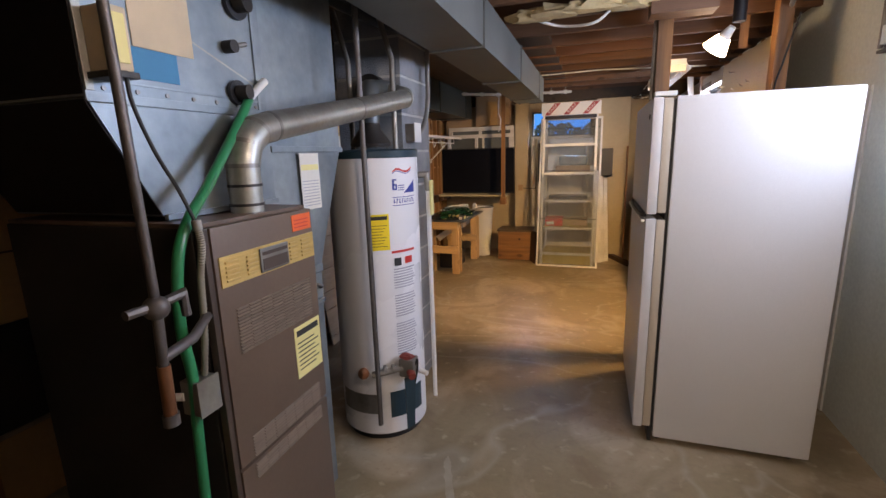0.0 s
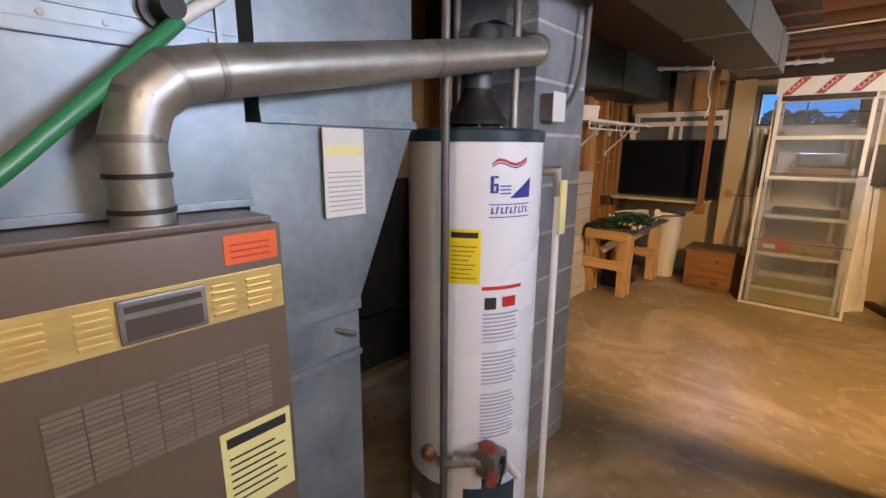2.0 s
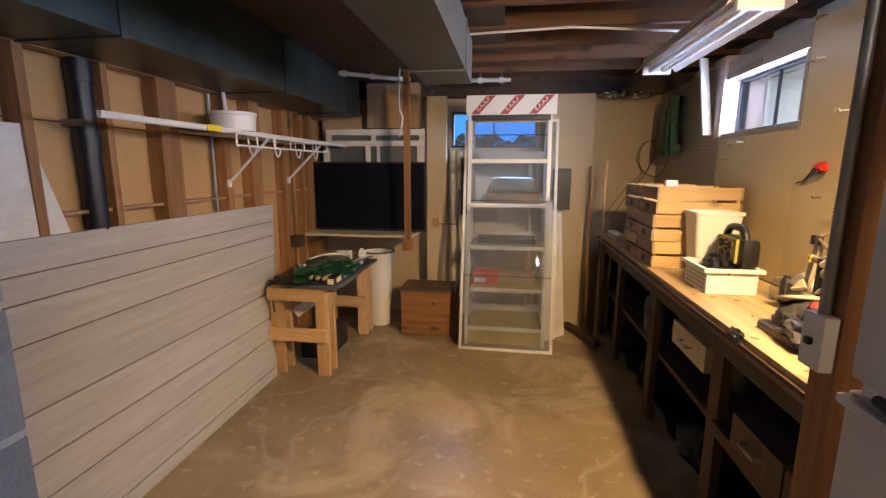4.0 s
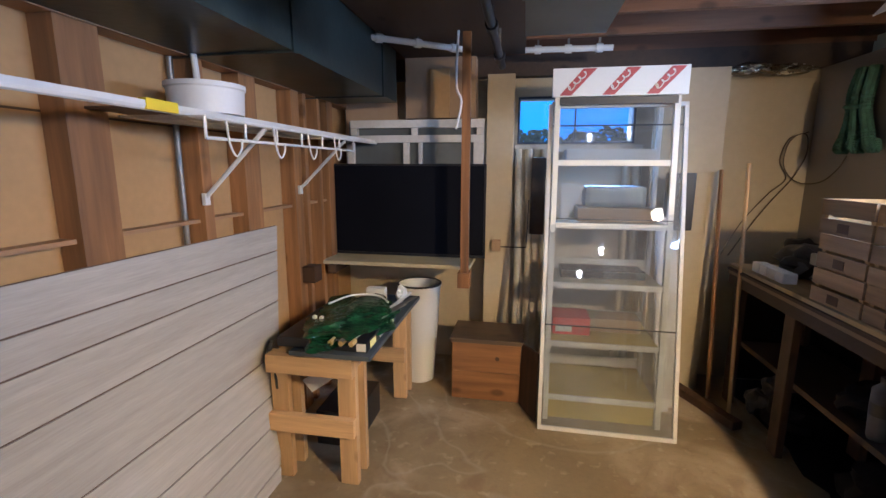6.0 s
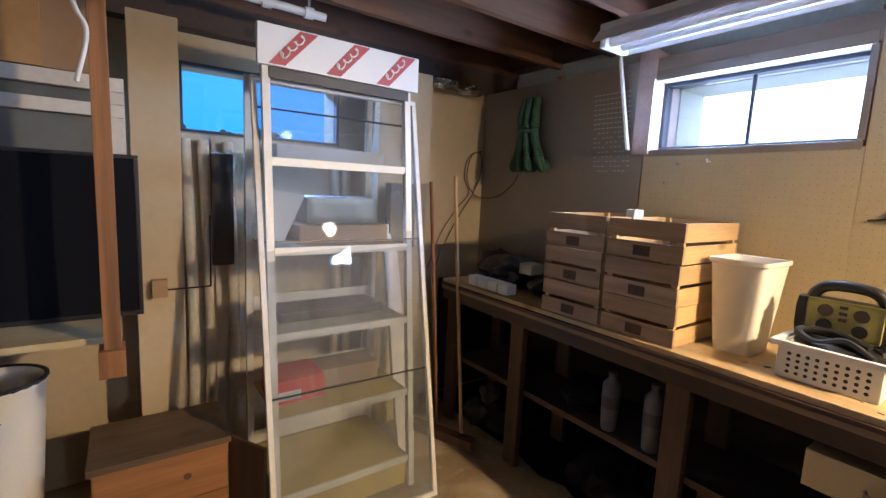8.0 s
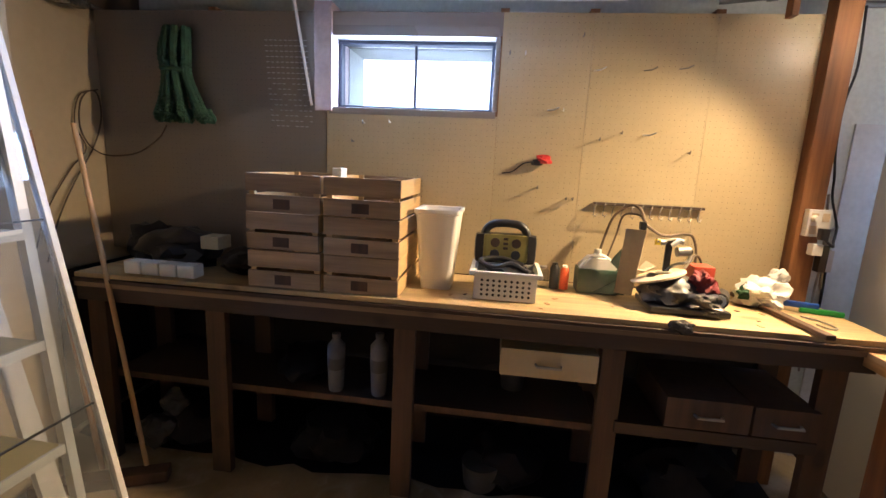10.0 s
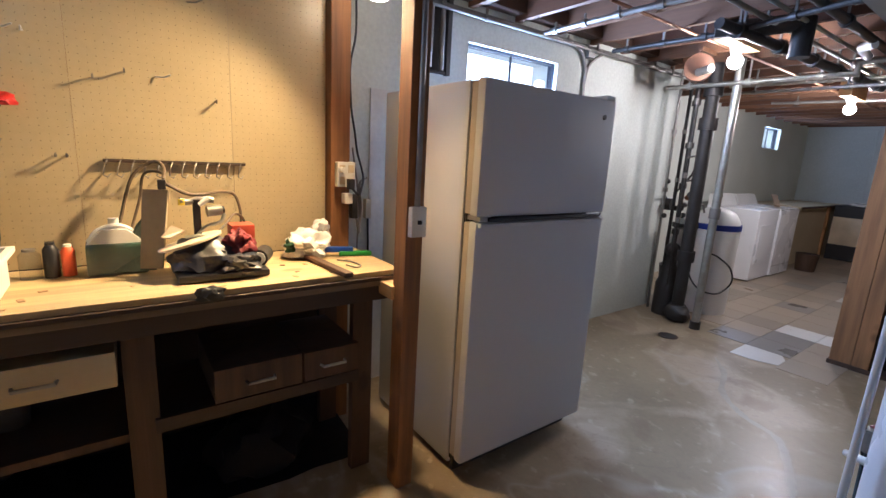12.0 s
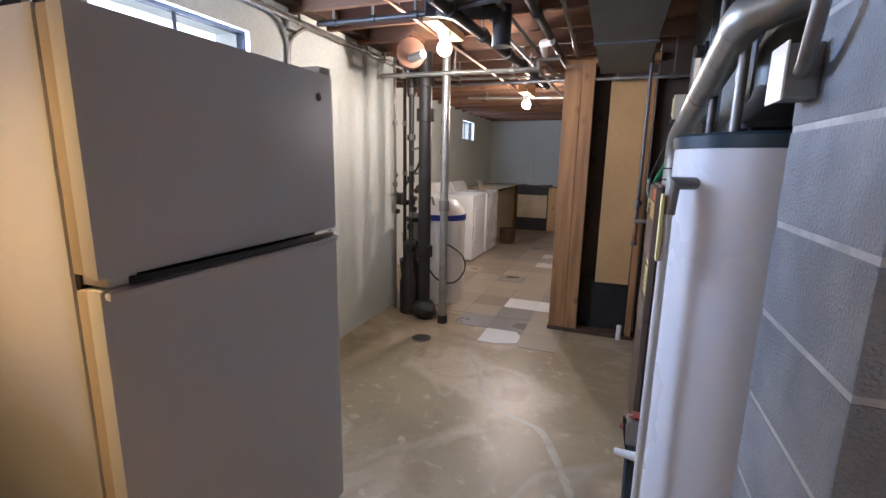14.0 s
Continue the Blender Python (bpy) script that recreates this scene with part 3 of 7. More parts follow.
def heater():
    cx, cy, R = 0.125, 3.525, 0.23
    t = thing("water_heater", (cx, cy, 0), "tall white gas water heater with yellow label beside the chimney", "water heater")
    part("jacket", lathe([(R - 0.01, 0.035), (R, 0.045), (R, 1.47)], (cx, cy, 0), 48), WHITE, t, "", True)
    part("base_ring", lathe([(R - 0.025, 0.0), (R - 0.02, 0.034)], (cx, cy, 0), 48), DKPLASTIC, t, "", True)
    part("top_cap", lathe([(R + 0.004, 1.468), (R + 0.006, 1.50), (R - 0.005, 1.508), (0.05, 1.515)], (cx, cy, 0), 48), TEALCAP, t, "dark teal top cap ring", True)

    def spread(a):
        return -6 + (a + 6) * 1.36 if -40 < a < -4 else a

    def wrap(name, a0, a1, z0, z1, material, lift=0.001, label=""):
        a0, a1 = spread(a0), spread(a1)
        b = bmesh.new()
        n = 8
        vs = []
        for i in range(n + 1):
            a = radians(a0 + (a1 - a0) * i / n)
            for r in (R + lift, R + lift + 0.0006):
                vs.append([b.verts.new((cx + r * math.cos(a), cy + r * math.sin(a), z)) for z in (z0, z1)])
        for i in range(n):
            o, p = vs[2 * i + 1], vs[2 * i + 3]
            b.faces.new((o[0], p[0], p[1], o[1]))
        return part(name, b, material, t, label)
    # angles run from -90 (towards the entry) round to 0 (towards the aisle)
    wrap("energy_label", -72, -47, 1.03, 1.205, YELLOW, label="yellow energy label with black heading")
    wrap("energy_heading", -70, -49, 1.178, 1.196, BLACKINK, 0.002)
    for k in range(8):
        wrap("label_line", -70, -50 - (k * 5 % 7), 1.048 + k * 0.0145, 1.0505 + k * 0.0145, BLACKINK, 0.002)

    def decal(name, pts, material, lift=0.002, label=""):
        b = bmesh.new()
        r = R + lift
        b.faces.new([b.verts.new((cx + r * math.cos(radians(spread(a_))), cy + r * math.sin(radians(spread(a_))), z)) for a_, z in pts])
        return part(name, b, material, t, label)
    for k in range(6):
        u0, u1 = -31 + 3.7 * k, -31 + 3.7 * (k + 1)
        h = [1.400, 1.411, 1.409, 1.400, 1.397, 1.403, 1.415]
        decal("red_swoosh", [(u0, h[k]), (u1, h[k + 1]), (u1, h[k + 1] + 0.009), (u0, h[k] + 0.009 - 0.004 * (k == 0))], RED)
        decal("blue_swoosh", [(u0, h[k] - 0.007), (u1, h[k + 1] - 0.007), (u1, h[k + 1] - 0.003), (u0, h[k] - 0.003)], NAVY)
    for k, (a0, a1, z0, z1) in enumerate(((-31.5, -29.6, 1.316, 1.368), (-29.5, -27, 1.361, 1.368), (-29.5, -27, 1.338, 1.345), (-29.5, -27, 1.316, 1.323), (-28.4, -26.8, 1.323, 1.338))):
        decal("number_stroke", [(a0, z0), (a1, z0), (a1, z1), (a0, z1)], NAVY)
    for k in range(6):
        u0, u1 = -20 + 2.5 * k, -17.5 + 2.5 * k
        decal("blue_wedge", [(u0, 1.30), (u1, 1.30), (u1, 1.30 + 0.0103 * (k + 1)), (u0, 1.3001 + 0.0103 * k)], NAVY)
    for k in range(3):
        decal("small_print", [(-26, 1.335 - 0.011 * k), (-19, 1.335 - 0.011 * k), (-19, 1.339 - 0.011 * k), (-26, 1.339 - 0.011 * k)], NAVY)
    for k in range(9):
        a_ = -31 + 2.85 * k
        decal("bold_stroke", [(a_, 1.253), (a_ + 0.9, 1.253), (a_ + 1.4, 1.273), (a_ + 0.5, 1.273)], NAVY)
        decal("bold_bar", [(a_ + 0.4, 1.270 if k % 2 else 1.254), (a_ + 2.2, 1.270 if k % 2 else 1.254), (a_ + 2.2, 1.274 if k % 2 else 1.258), (a_ + 0.4, 1.274 if k % 2 else 1.258)], NAVY)
    wrap("blue_rule", -32, -5, 1.241, 1.244, NAVY, 0.002)
    wrap("blue_rule", -32, -5, 1.280, 1.283, NAVY, 0.002)
    wrap("warning_rule", -35, -9, 1.01, 1.022, RED, 0.002, "red warning rule")
    wrap("warning_sign", -33, -26, 0.945, 0.985, BLACKINK, 0.002)
    wrap("warning_flame", -22, -13, 0.95, 0.985, RED, 0.002)
    for k in range(34):
        if k not in (8, 9, 19, 20):
            wrap("print_line", -34, -10 - (k * 7 % 4), 0.925 - k * 0.0135, 0.9315 - k * 0.0135, INK, 0.0015)
    wrap("skirt_band", -130, -72, 0.16, 0.27, STEEL, 0.0012, "grey metal skirt band")
    wrap("access_panel", -57, -7, 0.135, 0.28, TEALCAP, 0.004, "dark blue burner access panel")
    part("gas_line", tube([(0.225, 3.25, 2.30), (0.23, 3.25, 0.14)], 0.0125, 12), GASIRON, t, "dark vertical gas line", True)
    v = part("gas_valve", box(0.315, 0.395, 3.31, 3.385, 0.385, 0.48, 0.012), STEEL, t, "grey gas control valve")
    part("red_knob", cyl((0.375, 3.32, 0.415), (0.40, 3.285, 0.41), 0.022, 0.018), DULLRED, v, "red control knob")
    part("valve_pipe", tube([(0.33, 3.33, 0.43), (0.25, 3.27, 0.42), (0.20, 3.25, 0.41)], 0.017, 10), STEEL, t)
    part("drain_valve", cyl((0.34, 3.44, 0.38), (0.43, 3.41, 0.37), 0.018, 0.012), PLASTIC, t)
    part("control_cover", slab([(0.352, 3.30, 0.385), (0.392, 3.335, 0.385), (0.385, 3.33, 0.12), (0.355, 3.305, 0.10)], 0.012), TEALCAP, v, "dark blue hanging control cover")
    part("wire_bundle", tube([(0.395, 3.34, 0.45), (0.405, 3.345, 0.475), (0.40, 3.35, 0.42), (0.385, 3.345, 0.34), (0.37, 3.335, 0.27)], 0.005, 6, True), RUBBER, v, "", True)
    for k in range(4):
        part("pipe_collar", cyl((0.33 - 0.035 * k, 3.33 - 0.021 * k, 0.43), (0.318 - 0.035 * k, 3.322 - 0.021 * k, 0.43), 0.024), STEEL, v, "", True)
    part("rust_cap", ball((0.13, 3.285, 0.39), 0.03), COPPER, t, "rusty round cap")
    part("draft_hood", lathe([(0.10, 1.525), (0.105, 1.54), (0.055, 1.61), (0.05, 1.64)], (cx, cy, 0), 24), IRON, t, "dark sheet metal draft hood", True)
    for a in range(4):
        u = radians(45 + 90 * a)
        part("hood_leg", cyl((cx + 0.08 * math.cos(u), cy + 0.08 * math.sin(u), 1.505), (cx + 0.09 * math.cos(u), cy + 0.09 * math.sin(u), 1.535), 0.005), STEEL, t)
    part("hood_pipe", tube([(cx, cy, 1.62), (cx, cy, 1.74), (cx - 0.02, cy + 0.06, 1.81), (cx - 0.03, 3.83, 1.84)], 0.05, 14), GALVDARK, t, "", True)
    part("valve_top", lump((0.35, 3.34, 0.488), (0.035, 0.028, 0.014), 5, rough=0.4), DULLRED, v, "", True)
    for dx, dy in ((-0.13, 0.05), (0.10, 0.08)):
        part("water_pipe", tube([(cx + dx, cy + dy, 1.50), (cx + dx, cy + dy, 1.95), (cx + dx - 0.1, cy + dy + 0.03, 2.25)], 0.014, 10), STEEL, t, "", True)
    t.matrix_basis = pose(cx - 0.02, cy + 0.03, 0)
    return t


heater()


def furnace():
    x1, y0, y1, z1 = 0.305, 2.265, 2.705, 1.315
    t = thing("furnace", (0.0, 2.485, 0), "dark brown gas furnace cabinet with a gold trim strip and louvres", "furnace")
    # The brown casing is black here, its shaded side put into the colour.
    part("casing", box(-0.42, x1 - 0.035, y0, y1, 0.0, z1, 0.004), BLACKWALL, t, "steel casing coloured black for its unlit side")
    part("top_lip", box(-0.42, x1 - 0.02, y0 + 0.005, y1 - 0.005, z1, z1 + 0.012, 0.003), BROWN, t)
    part("front_panel", box(x1 - 0.03, x1, y0 + 0.022, y1, 0.645, z1, 0.006), BROWN, t, "brown enamel upper panel", True)
    part("lower_panel", box(x1 - 0.03, x1, y0 + 0.022, y1, 0.02, 0.635, 0.006), BROWN, t, "brown enamel lower panel", True)
    g = part("gold_strip", box(x1, x1 + 0.004, y0 + 0.035, y1 - 0.006, 1.158, 1.238, 0.001), GOLD, t, "brushed gold trim strip")
    for side in ((2.315, 2.36), (2.39, 2.432), (2.572, 2.61), (2.63, 2.675)):
        for k in range(5):
            part("gold_rib", box(x1 + 0.004, x1 + 0.009, side[0], side[1], 1.170 + k * 0.012, 1.176 + k * 0.012, 0.001), GOLD, g)
    part("badge_plate", box(x1 + 0.004, x1 + 0.010, 2.440, 2.562, 1.163, 1.232, 0.004), STEEL, g, "grey badge plate with a dark window")
    part("badge_window", box(x1 + 0.010, x1 + 0.012, 2.448, 2.554, 1.170, 1.202), BROWNDK, g)
    part("badge_bars", box(x1 + 0.010, x1 + 0.012, 2.448, 2.554, 1.212, 1.222), BROWNDK, g)
    rows = [(0.968 + 0.0093 * k, 7) for k in range(14)] + [(0.585 + 0.0098 * k, 7) for k in range(14)]
    fin = None
    for z, n in rows:
        for c in range(n):
            y = 2.338 + c * 0.0465
            if z < 0.65 and 0.628 < z:
                continue
            if fin is None:
                b = slab([(x1 - 0.001, 0, 0), (x1 + 0.0055, 0, -0.003), (x1 + 0.0055, 0.0445, -0.003), (x1 - 0.001, 0.0445, 0)], 0.0025)
                fin = finish("louvre", b, LOUVRE)
            ob = new("louvre", fin)
            ob.parent = t
            ob.location = (0, y - ORIGIN[t].y, z)
    part("left_flange", box(x1 - 0.028, x1 - 0.004, y0 + 0.002, y0 + 0.020, 0.02, z1, 0.003), BROWNDK, t)
    part("yellow_label", box(x1, x1 + 0.002, 2.56, 2.695, 0.775, 0.948), PALEYEL, t, "pale yellow energy guide label")
    part("label_heading", box(x1 + 0.002, x1 + 0.0026, 2.57, 2.685, 0.915, 0.935), BLACKINK, t)
    for k in range(7):
        part("label_line", box(x1 + 0.002, x1 + 0.0026, 2.572, 2.66 + 0.02 * (k % 2), 0.80 + k * 0.015, 0.804 + k * 0.015), BLACKINK, t)
    part("orange_label", box(x1, x1 + 0.002, 2.60, 2.695, 1.253, 1.304), ORANGE, t, "bright orange warning label")
    for k in range(3):
        part("label_line", box(x1 + 0.002, x1 + 0.0026, 2.61, 2.68, 1.263 + k * 0.011, 1.266 + k * 0.011), RED, t)


furnace()


def ducts():
    t = thing("supply_plenum", (-0.1, 2.45, 1.33), "galvanized sheet metal plenum above the furnace", "duct")
    part("upper_box", box(-0.42, 0.15, 2.16, 2.732, 1.62, 2.29), GALV, t, "galvanized upper box")
    b = slab([(0.15, 2.16, 1.617), (0.15, 2.732, 1.617), (0.15, 2.732, 1.34), (0.15, 2.30, 1.34)], 0.57)
    part("tapered_boot", b, GALV, t)
    # Thin black faces that paint the shade on the plenum's entry side.
    part("side_cover", slab([(-0.42, 2.156, 2.285), (0.148, 2.156, 2.285), (0.148, 2.156, 1.625), (-0.42, 2.156, 1.625)], 0.003), SHADEDSIDE, t, "plenum side coloured black for its unlit face")
    part("boot_cover", slab([(-0.42, 2.154, 1.612), (0.148, 2.154, 1.612), (0.148, 2.296, 1.345), (-0.42, 2.296, 1.345)], 0.003), SHADEDSIDE, t)
    part("seam", box(0.15, 0.158, 2.155, 2.735, 1.608, 1.630, 0.002), GALV, t)
    part("foot_seam", box(0.15, 0.165, 2.30, 2.73, 1.33, 1.345, 0.002), GALV, t)
    for k in range(7):
        part("screw", cyl((0.150, 2.20 + 0.08 * k, 1.640), (0.1535, 2.20 + 0.08 * k, 1.640), 0.0055, seg=8), STEEL, t)
    part("fold_line", box(0.1502, 0.1535, 2.165, 2.73, 1.655, 1.660), GALV, t)
    part("corner_angle", box(0.150, 0.1545, 2.160, 2.178, 1.632, 2.285, 0.001), FLUE, t)
    part("inner_seam", box(0.150, 0.156, 2.690, 2.700, 1.632, 2.285, 0.001), GALV, t)
    for z in (1.70, 2.02):
        part("stiffening_crease", slab([(0.1503, 2.70, z), (0.1503, 2.70, z + 0.006), (0.1503, 2.19, z + 0.19), (0.1503, 2.19, z + 0.184)], -0.001), FLUE, t)
    r = thing("return_duct", (-0.1, 3.0, 0), "galvanized return air duct beside the furnace", "duct")
    part("upper_box", box(-0.42, 0.10, 2.79, 3.255, 1.52, 2.29), GALV, r)
    part("flange", box(-0.42, 0.112, 2.785, 3.262, 1.500, 1.522, 0.002), GALV, r)
    part("taper", slab([(0.10, 2.75, 1.50), (0.10, 3.25, 1.50), (0.10, 3.035, 1.02), (0.10, 2.75, 1.02)], 0.5), GALV, r)
    part("lower_box", slab([(0.10, 2.75, 1.02), (0.10, 3.035, 1.02), (0.10, 3.03, 0.0), (0.10, 2.75, 0.0)], 0.5), GALV, r)
    part("lower_flange", box(0.10, 0.108, 2.752, 3.04, 1.01, 1.04, 0.002), GALV, r)
    part("filter_door", box(0.10, 0.106, 2.765, 3.03, 0.90, 1.005, 0.002), GALV, r)
    part("filter_handle", tube([(0.106, 2.95, 0.97), (0.125, 2.97, 0.965), (0.125, 3.0, 0.95), (0.106, 3.01, 0.94)], 0.006, 8), STEEL, r)
    part("filter_rail", box(0.10, 0.112, 2.752, 3.035, 0.875, 0.89, 0.002), GALV, r)
    n = part("notice", box(0.113, 0.1145, 2.935, 3.06, 1.275, 1.495), PAPER, r, "white instruction sheet with a yellow band")
    part("band", box(0.1145, 0.1152, 2.94, 3.055, 1.43, 1.452), PALEYEL, n)
    for k in range(9):
        part("print_line", box(0.1145, 0.1152, 2.945, 3.05, 1.29 + k * 0.012, 1.293 + k * 0.012), INK, n)
    m = thing("main_trunk_duct", (0.5, 4.2, 2.0), "long rectangular sheet metal duct hung below the joists", "duct")
    part("trunk", box(0.36, 0.64, 1.80, 6.60, 2.0, 2.24), GALVDARK, m)
    for y in (2.6, 3.8, 5.0, 6.2):
        part("drive_slip", box(0.352, 0.648, y - 0.015, y + 0.015, 1.992, 2.248), GALVDARK, m)
    w = thing("west_duct", (-0.75, 6.2, 1.96), "wide sheet metal duct above the stud wall", "duct")
    part("trunk", box(-1.02, -0.50, 4.5, 7.90, 1.96, 2.29), DUCTDARK, w)
    for y in (5.3, 6.5, 7.6):
        part("drive_slip", box(-1.025, -0.492, y - 0.015, y + 0.015, 1.952, 2.296), DUCTDARK, w)
    f = thing("furnace_flue", (0.1, 2.6, 1.327), "dull metal flue pipe rising from the furnace to the chimney", "flue pipe")
    path = [(0.222, 2.515, 1.327), (0.222, 2.515, 1.46), (0.222, 2.535, 1.52), (0.222, 2.585, 1.56), (0.222, 2.65, 1.575), (0.228, 3.2, 1.672), (0.235, 3.70, 1.765)]
    part("pipe", tube(path, 0.046, 20), FLUE, f, "", True)
    for z in (1.40, 1.345):
        part("crimp_ring", cyl((0.222, 2.515, z), (0.222, 2.515, z + 0.008), 0.049, seg=20), IRON, f, "", True)
    for a, b2 in ((path[1], path[0]), (path[2], path[1]), (path[3], path[2]), (path[4], path[3]), (path[5], path[4])):
        a, b2 = Vector(a), Vector(b2)
        d = (a - b2).normalized() * 0.006
        part("crimp_ring", cyl(a - d, a + d, 0.0475, seg=20), STEEL, f, "", True)
    part("end_elbow", tube([(0.235, 3.69, 1.763), (0.22, 3.735, 1.78), (0.15, 3.77, 1.80), (0.02, 3.79, 1.83), (-0.02, 3.865, 1.84)], 0.05, 18, True), FLUE, f, "", True)
    part("thimble", cyl((-0.02, 3.81, 1.84), (-0.02, 3.868, 1.84), 0.085, seg=24), IRON, f, "", True)


ducts()


def chimney():
    t = thing("block_chimney", (-0.05, 4.112, 0), "grey concrete block chimney with pale mortar joints", "chimney")
    x0, x1, y0, y1 = -0.26, 0.147, 3.87, 4.307
    part("mortar_core", box(x0 + 0.006, x1 - 0.003, y0 + 0.003, y1 - 0.004, 0, 2.48), MORTAR, t)
    zs = [0.0, 0.068] + [0.068 + 0.205 * k for k in range(1, 12)]
    me = {}
    for i, (a, b) in enumerate(zip(zs, zs[1:] + [2.48])):
        a, b = a + 0.0065, min(b, 2.48) - 0.0065
        if b - a < 0.02:
            continue
        key = round(b - a, 3)
        if key not in me:
            me[key] = finish("block", box(x0, x1, y0, y1, 0, b - a, 0.005), BLOCK)
        ob = new("block", me[key])
        ob.parent = t
        ob.location = (0.05, -4.112, a)
    j = thing("junction_box", (0.17, 3.95, 1.555), "grey metal switch box with a white cover on the chimney", "junction box")
    part("box_body", box(0.148, 0.205, 3.905, 3.995, 1.555, 1.655, 0.004), STEEL, j)
    part("cover", box(0.2055, 0.210, 3.90, 4.0, 1.55, 1.66, 0.002), PLASTIC, j, "white cover plate")
    part("conduit", tube([(0.18, 3.99, 1.60), (0.19, 4.04, 1.615), (0.20, 4.10, 1.68), (0.205, 4.145, 1.80), (0.20, 4.17, 2.0), (0.20, 4.18, 2.3)], 0.014, 10, True), STEEL, j, "", True)


chimney()


def bench():
    t = thing("workbench", (1.97, 6.2, 0), "long wooden workbench with a worn plywood top against the pegboard", "workbench")
    x0, x1, y0, y1 = 1.70, 2.215, 4.69, 7.95
    part("top", box(x0, x1, y0, y1, 0.905, 0.926, 0.003), PLY, t, "worn yellow plywood top")
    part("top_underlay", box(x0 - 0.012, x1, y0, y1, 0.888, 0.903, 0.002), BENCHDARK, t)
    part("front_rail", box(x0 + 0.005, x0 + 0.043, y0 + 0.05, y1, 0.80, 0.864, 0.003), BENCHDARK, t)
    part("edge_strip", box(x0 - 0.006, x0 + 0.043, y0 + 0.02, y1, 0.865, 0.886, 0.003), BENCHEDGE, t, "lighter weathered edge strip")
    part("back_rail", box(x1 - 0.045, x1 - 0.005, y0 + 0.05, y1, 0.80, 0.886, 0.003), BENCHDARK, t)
    for y in (4.84, 5.63, 6.47, 7.32, 7.90):
        part("leg", box(x0 + 0.045, x0 + 0.083, y - 0.045, y + 0.045, 0, 0.886, 0.003), BENCHLEG, t)
        part("back_leg", box(x1 - 0.083, x1 - 0.047, y - 0.045, y + 0.045, 0, 0.886, 0.003), BENCHLEG, t)
        part("cross_bearer", box(x0 + 0.084, x1 - 0.084, y - 0.02, y + 0.02, 0.37, 0.41, 0.003), BENCHDARK, t)
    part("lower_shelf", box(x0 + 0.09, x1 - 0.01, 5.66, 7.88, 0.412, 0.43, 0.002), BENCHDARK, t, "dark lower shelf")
    part("shelf_edge", box(x0 + 0.084, x0 + 0.09, 5.66, 7.88, 0.405, 0.435), BENCHLEG, t)
    part("end_block", box(1.60, 1.75, 4.72, 4.79, 0.83, 0.885, 0.004), PINE_X, t)
    for name, ya, yb, za, zb, m_ in (("drawer", 5.69, 6.07, 0.645, 0.76, PEG), ("drawer", 5.11, 5.42, 0.50, 0.625, BENCHLEG), ("drawer", 4.87, 5.10, 0.50, 0.62, BENCHLEG)):
        d = part(name, box(x0 + 0.02, x0 + 0.4, ya, yb, za, zb, 0.003), m_, t)
        c = (ya + yb) / 2
        part("handle", tube([(x0 + 0.02, c - 0.05, (za + zb) / 2), (x0 - 0.005, c - 0.045, (za + zb) / 2), (x0 - 0.005, c + 0.045, (za + zb) / 2), (x0 + 0.02, c + 0.05, (za + zb) / 2)], 0.005, 8), FLUE, d, "bright metal bar handle", True)
    part("drawer_shelf", box(x0 + 0.03, x1 - 0.05, 4.86, 5.60, 0.44, 0.49, 0.003), BENCHDARK, t)


    # Added black sheet that paints the bench's shade onto the floor.
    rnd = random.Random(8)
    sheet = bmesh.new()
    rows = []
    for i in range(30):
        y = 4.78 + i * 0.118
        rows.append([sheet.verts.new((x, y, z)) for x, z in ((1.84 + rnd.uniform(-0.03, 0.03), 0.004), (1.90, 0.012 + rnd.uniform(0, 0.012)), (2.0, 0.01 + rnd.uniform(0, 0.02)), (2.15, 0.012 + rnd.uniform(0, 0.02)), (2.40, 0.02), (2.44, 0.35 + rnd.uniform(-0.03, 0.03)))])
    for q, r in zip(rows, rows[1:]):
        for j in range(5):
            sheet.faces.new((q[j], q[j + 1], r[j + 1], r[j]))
    solo("black_floor_sheet", sheet, SHADEBLACK, "uneven sheet coloured black for the deep shade under the workbench", "plastic sheet", smooth=True)


bench()


def posts():
    structure("post", box(1.53, 1.615, 4.70, 4.775, 0, 2.48, 0.004), POST)
    structure("wall_post", box(2.165, 2.24, 4.72, 4.815, 0, 2.48, 0.004), POST)
    s = thing("light_switch", (1.525, 4.74, 1.14), "white metal switch box with conduit on the wooden post", "switch")
    part("box_body", box(1.50, 1.528, 4.705, 4.77, 1.10, 1.215, 0.005), PLASTIC, s)
    part("toggle", box(1.490, 1.50, 4.73, 4.745, 1.15, 1.165, 0.002), DKPLASTIC, s)
    part("conduit", tube([(1.518, 4.738, 1.215), (1.518, 4.738, 2.3)], 0.011, 10), STEEL, s, "", True)


posts()


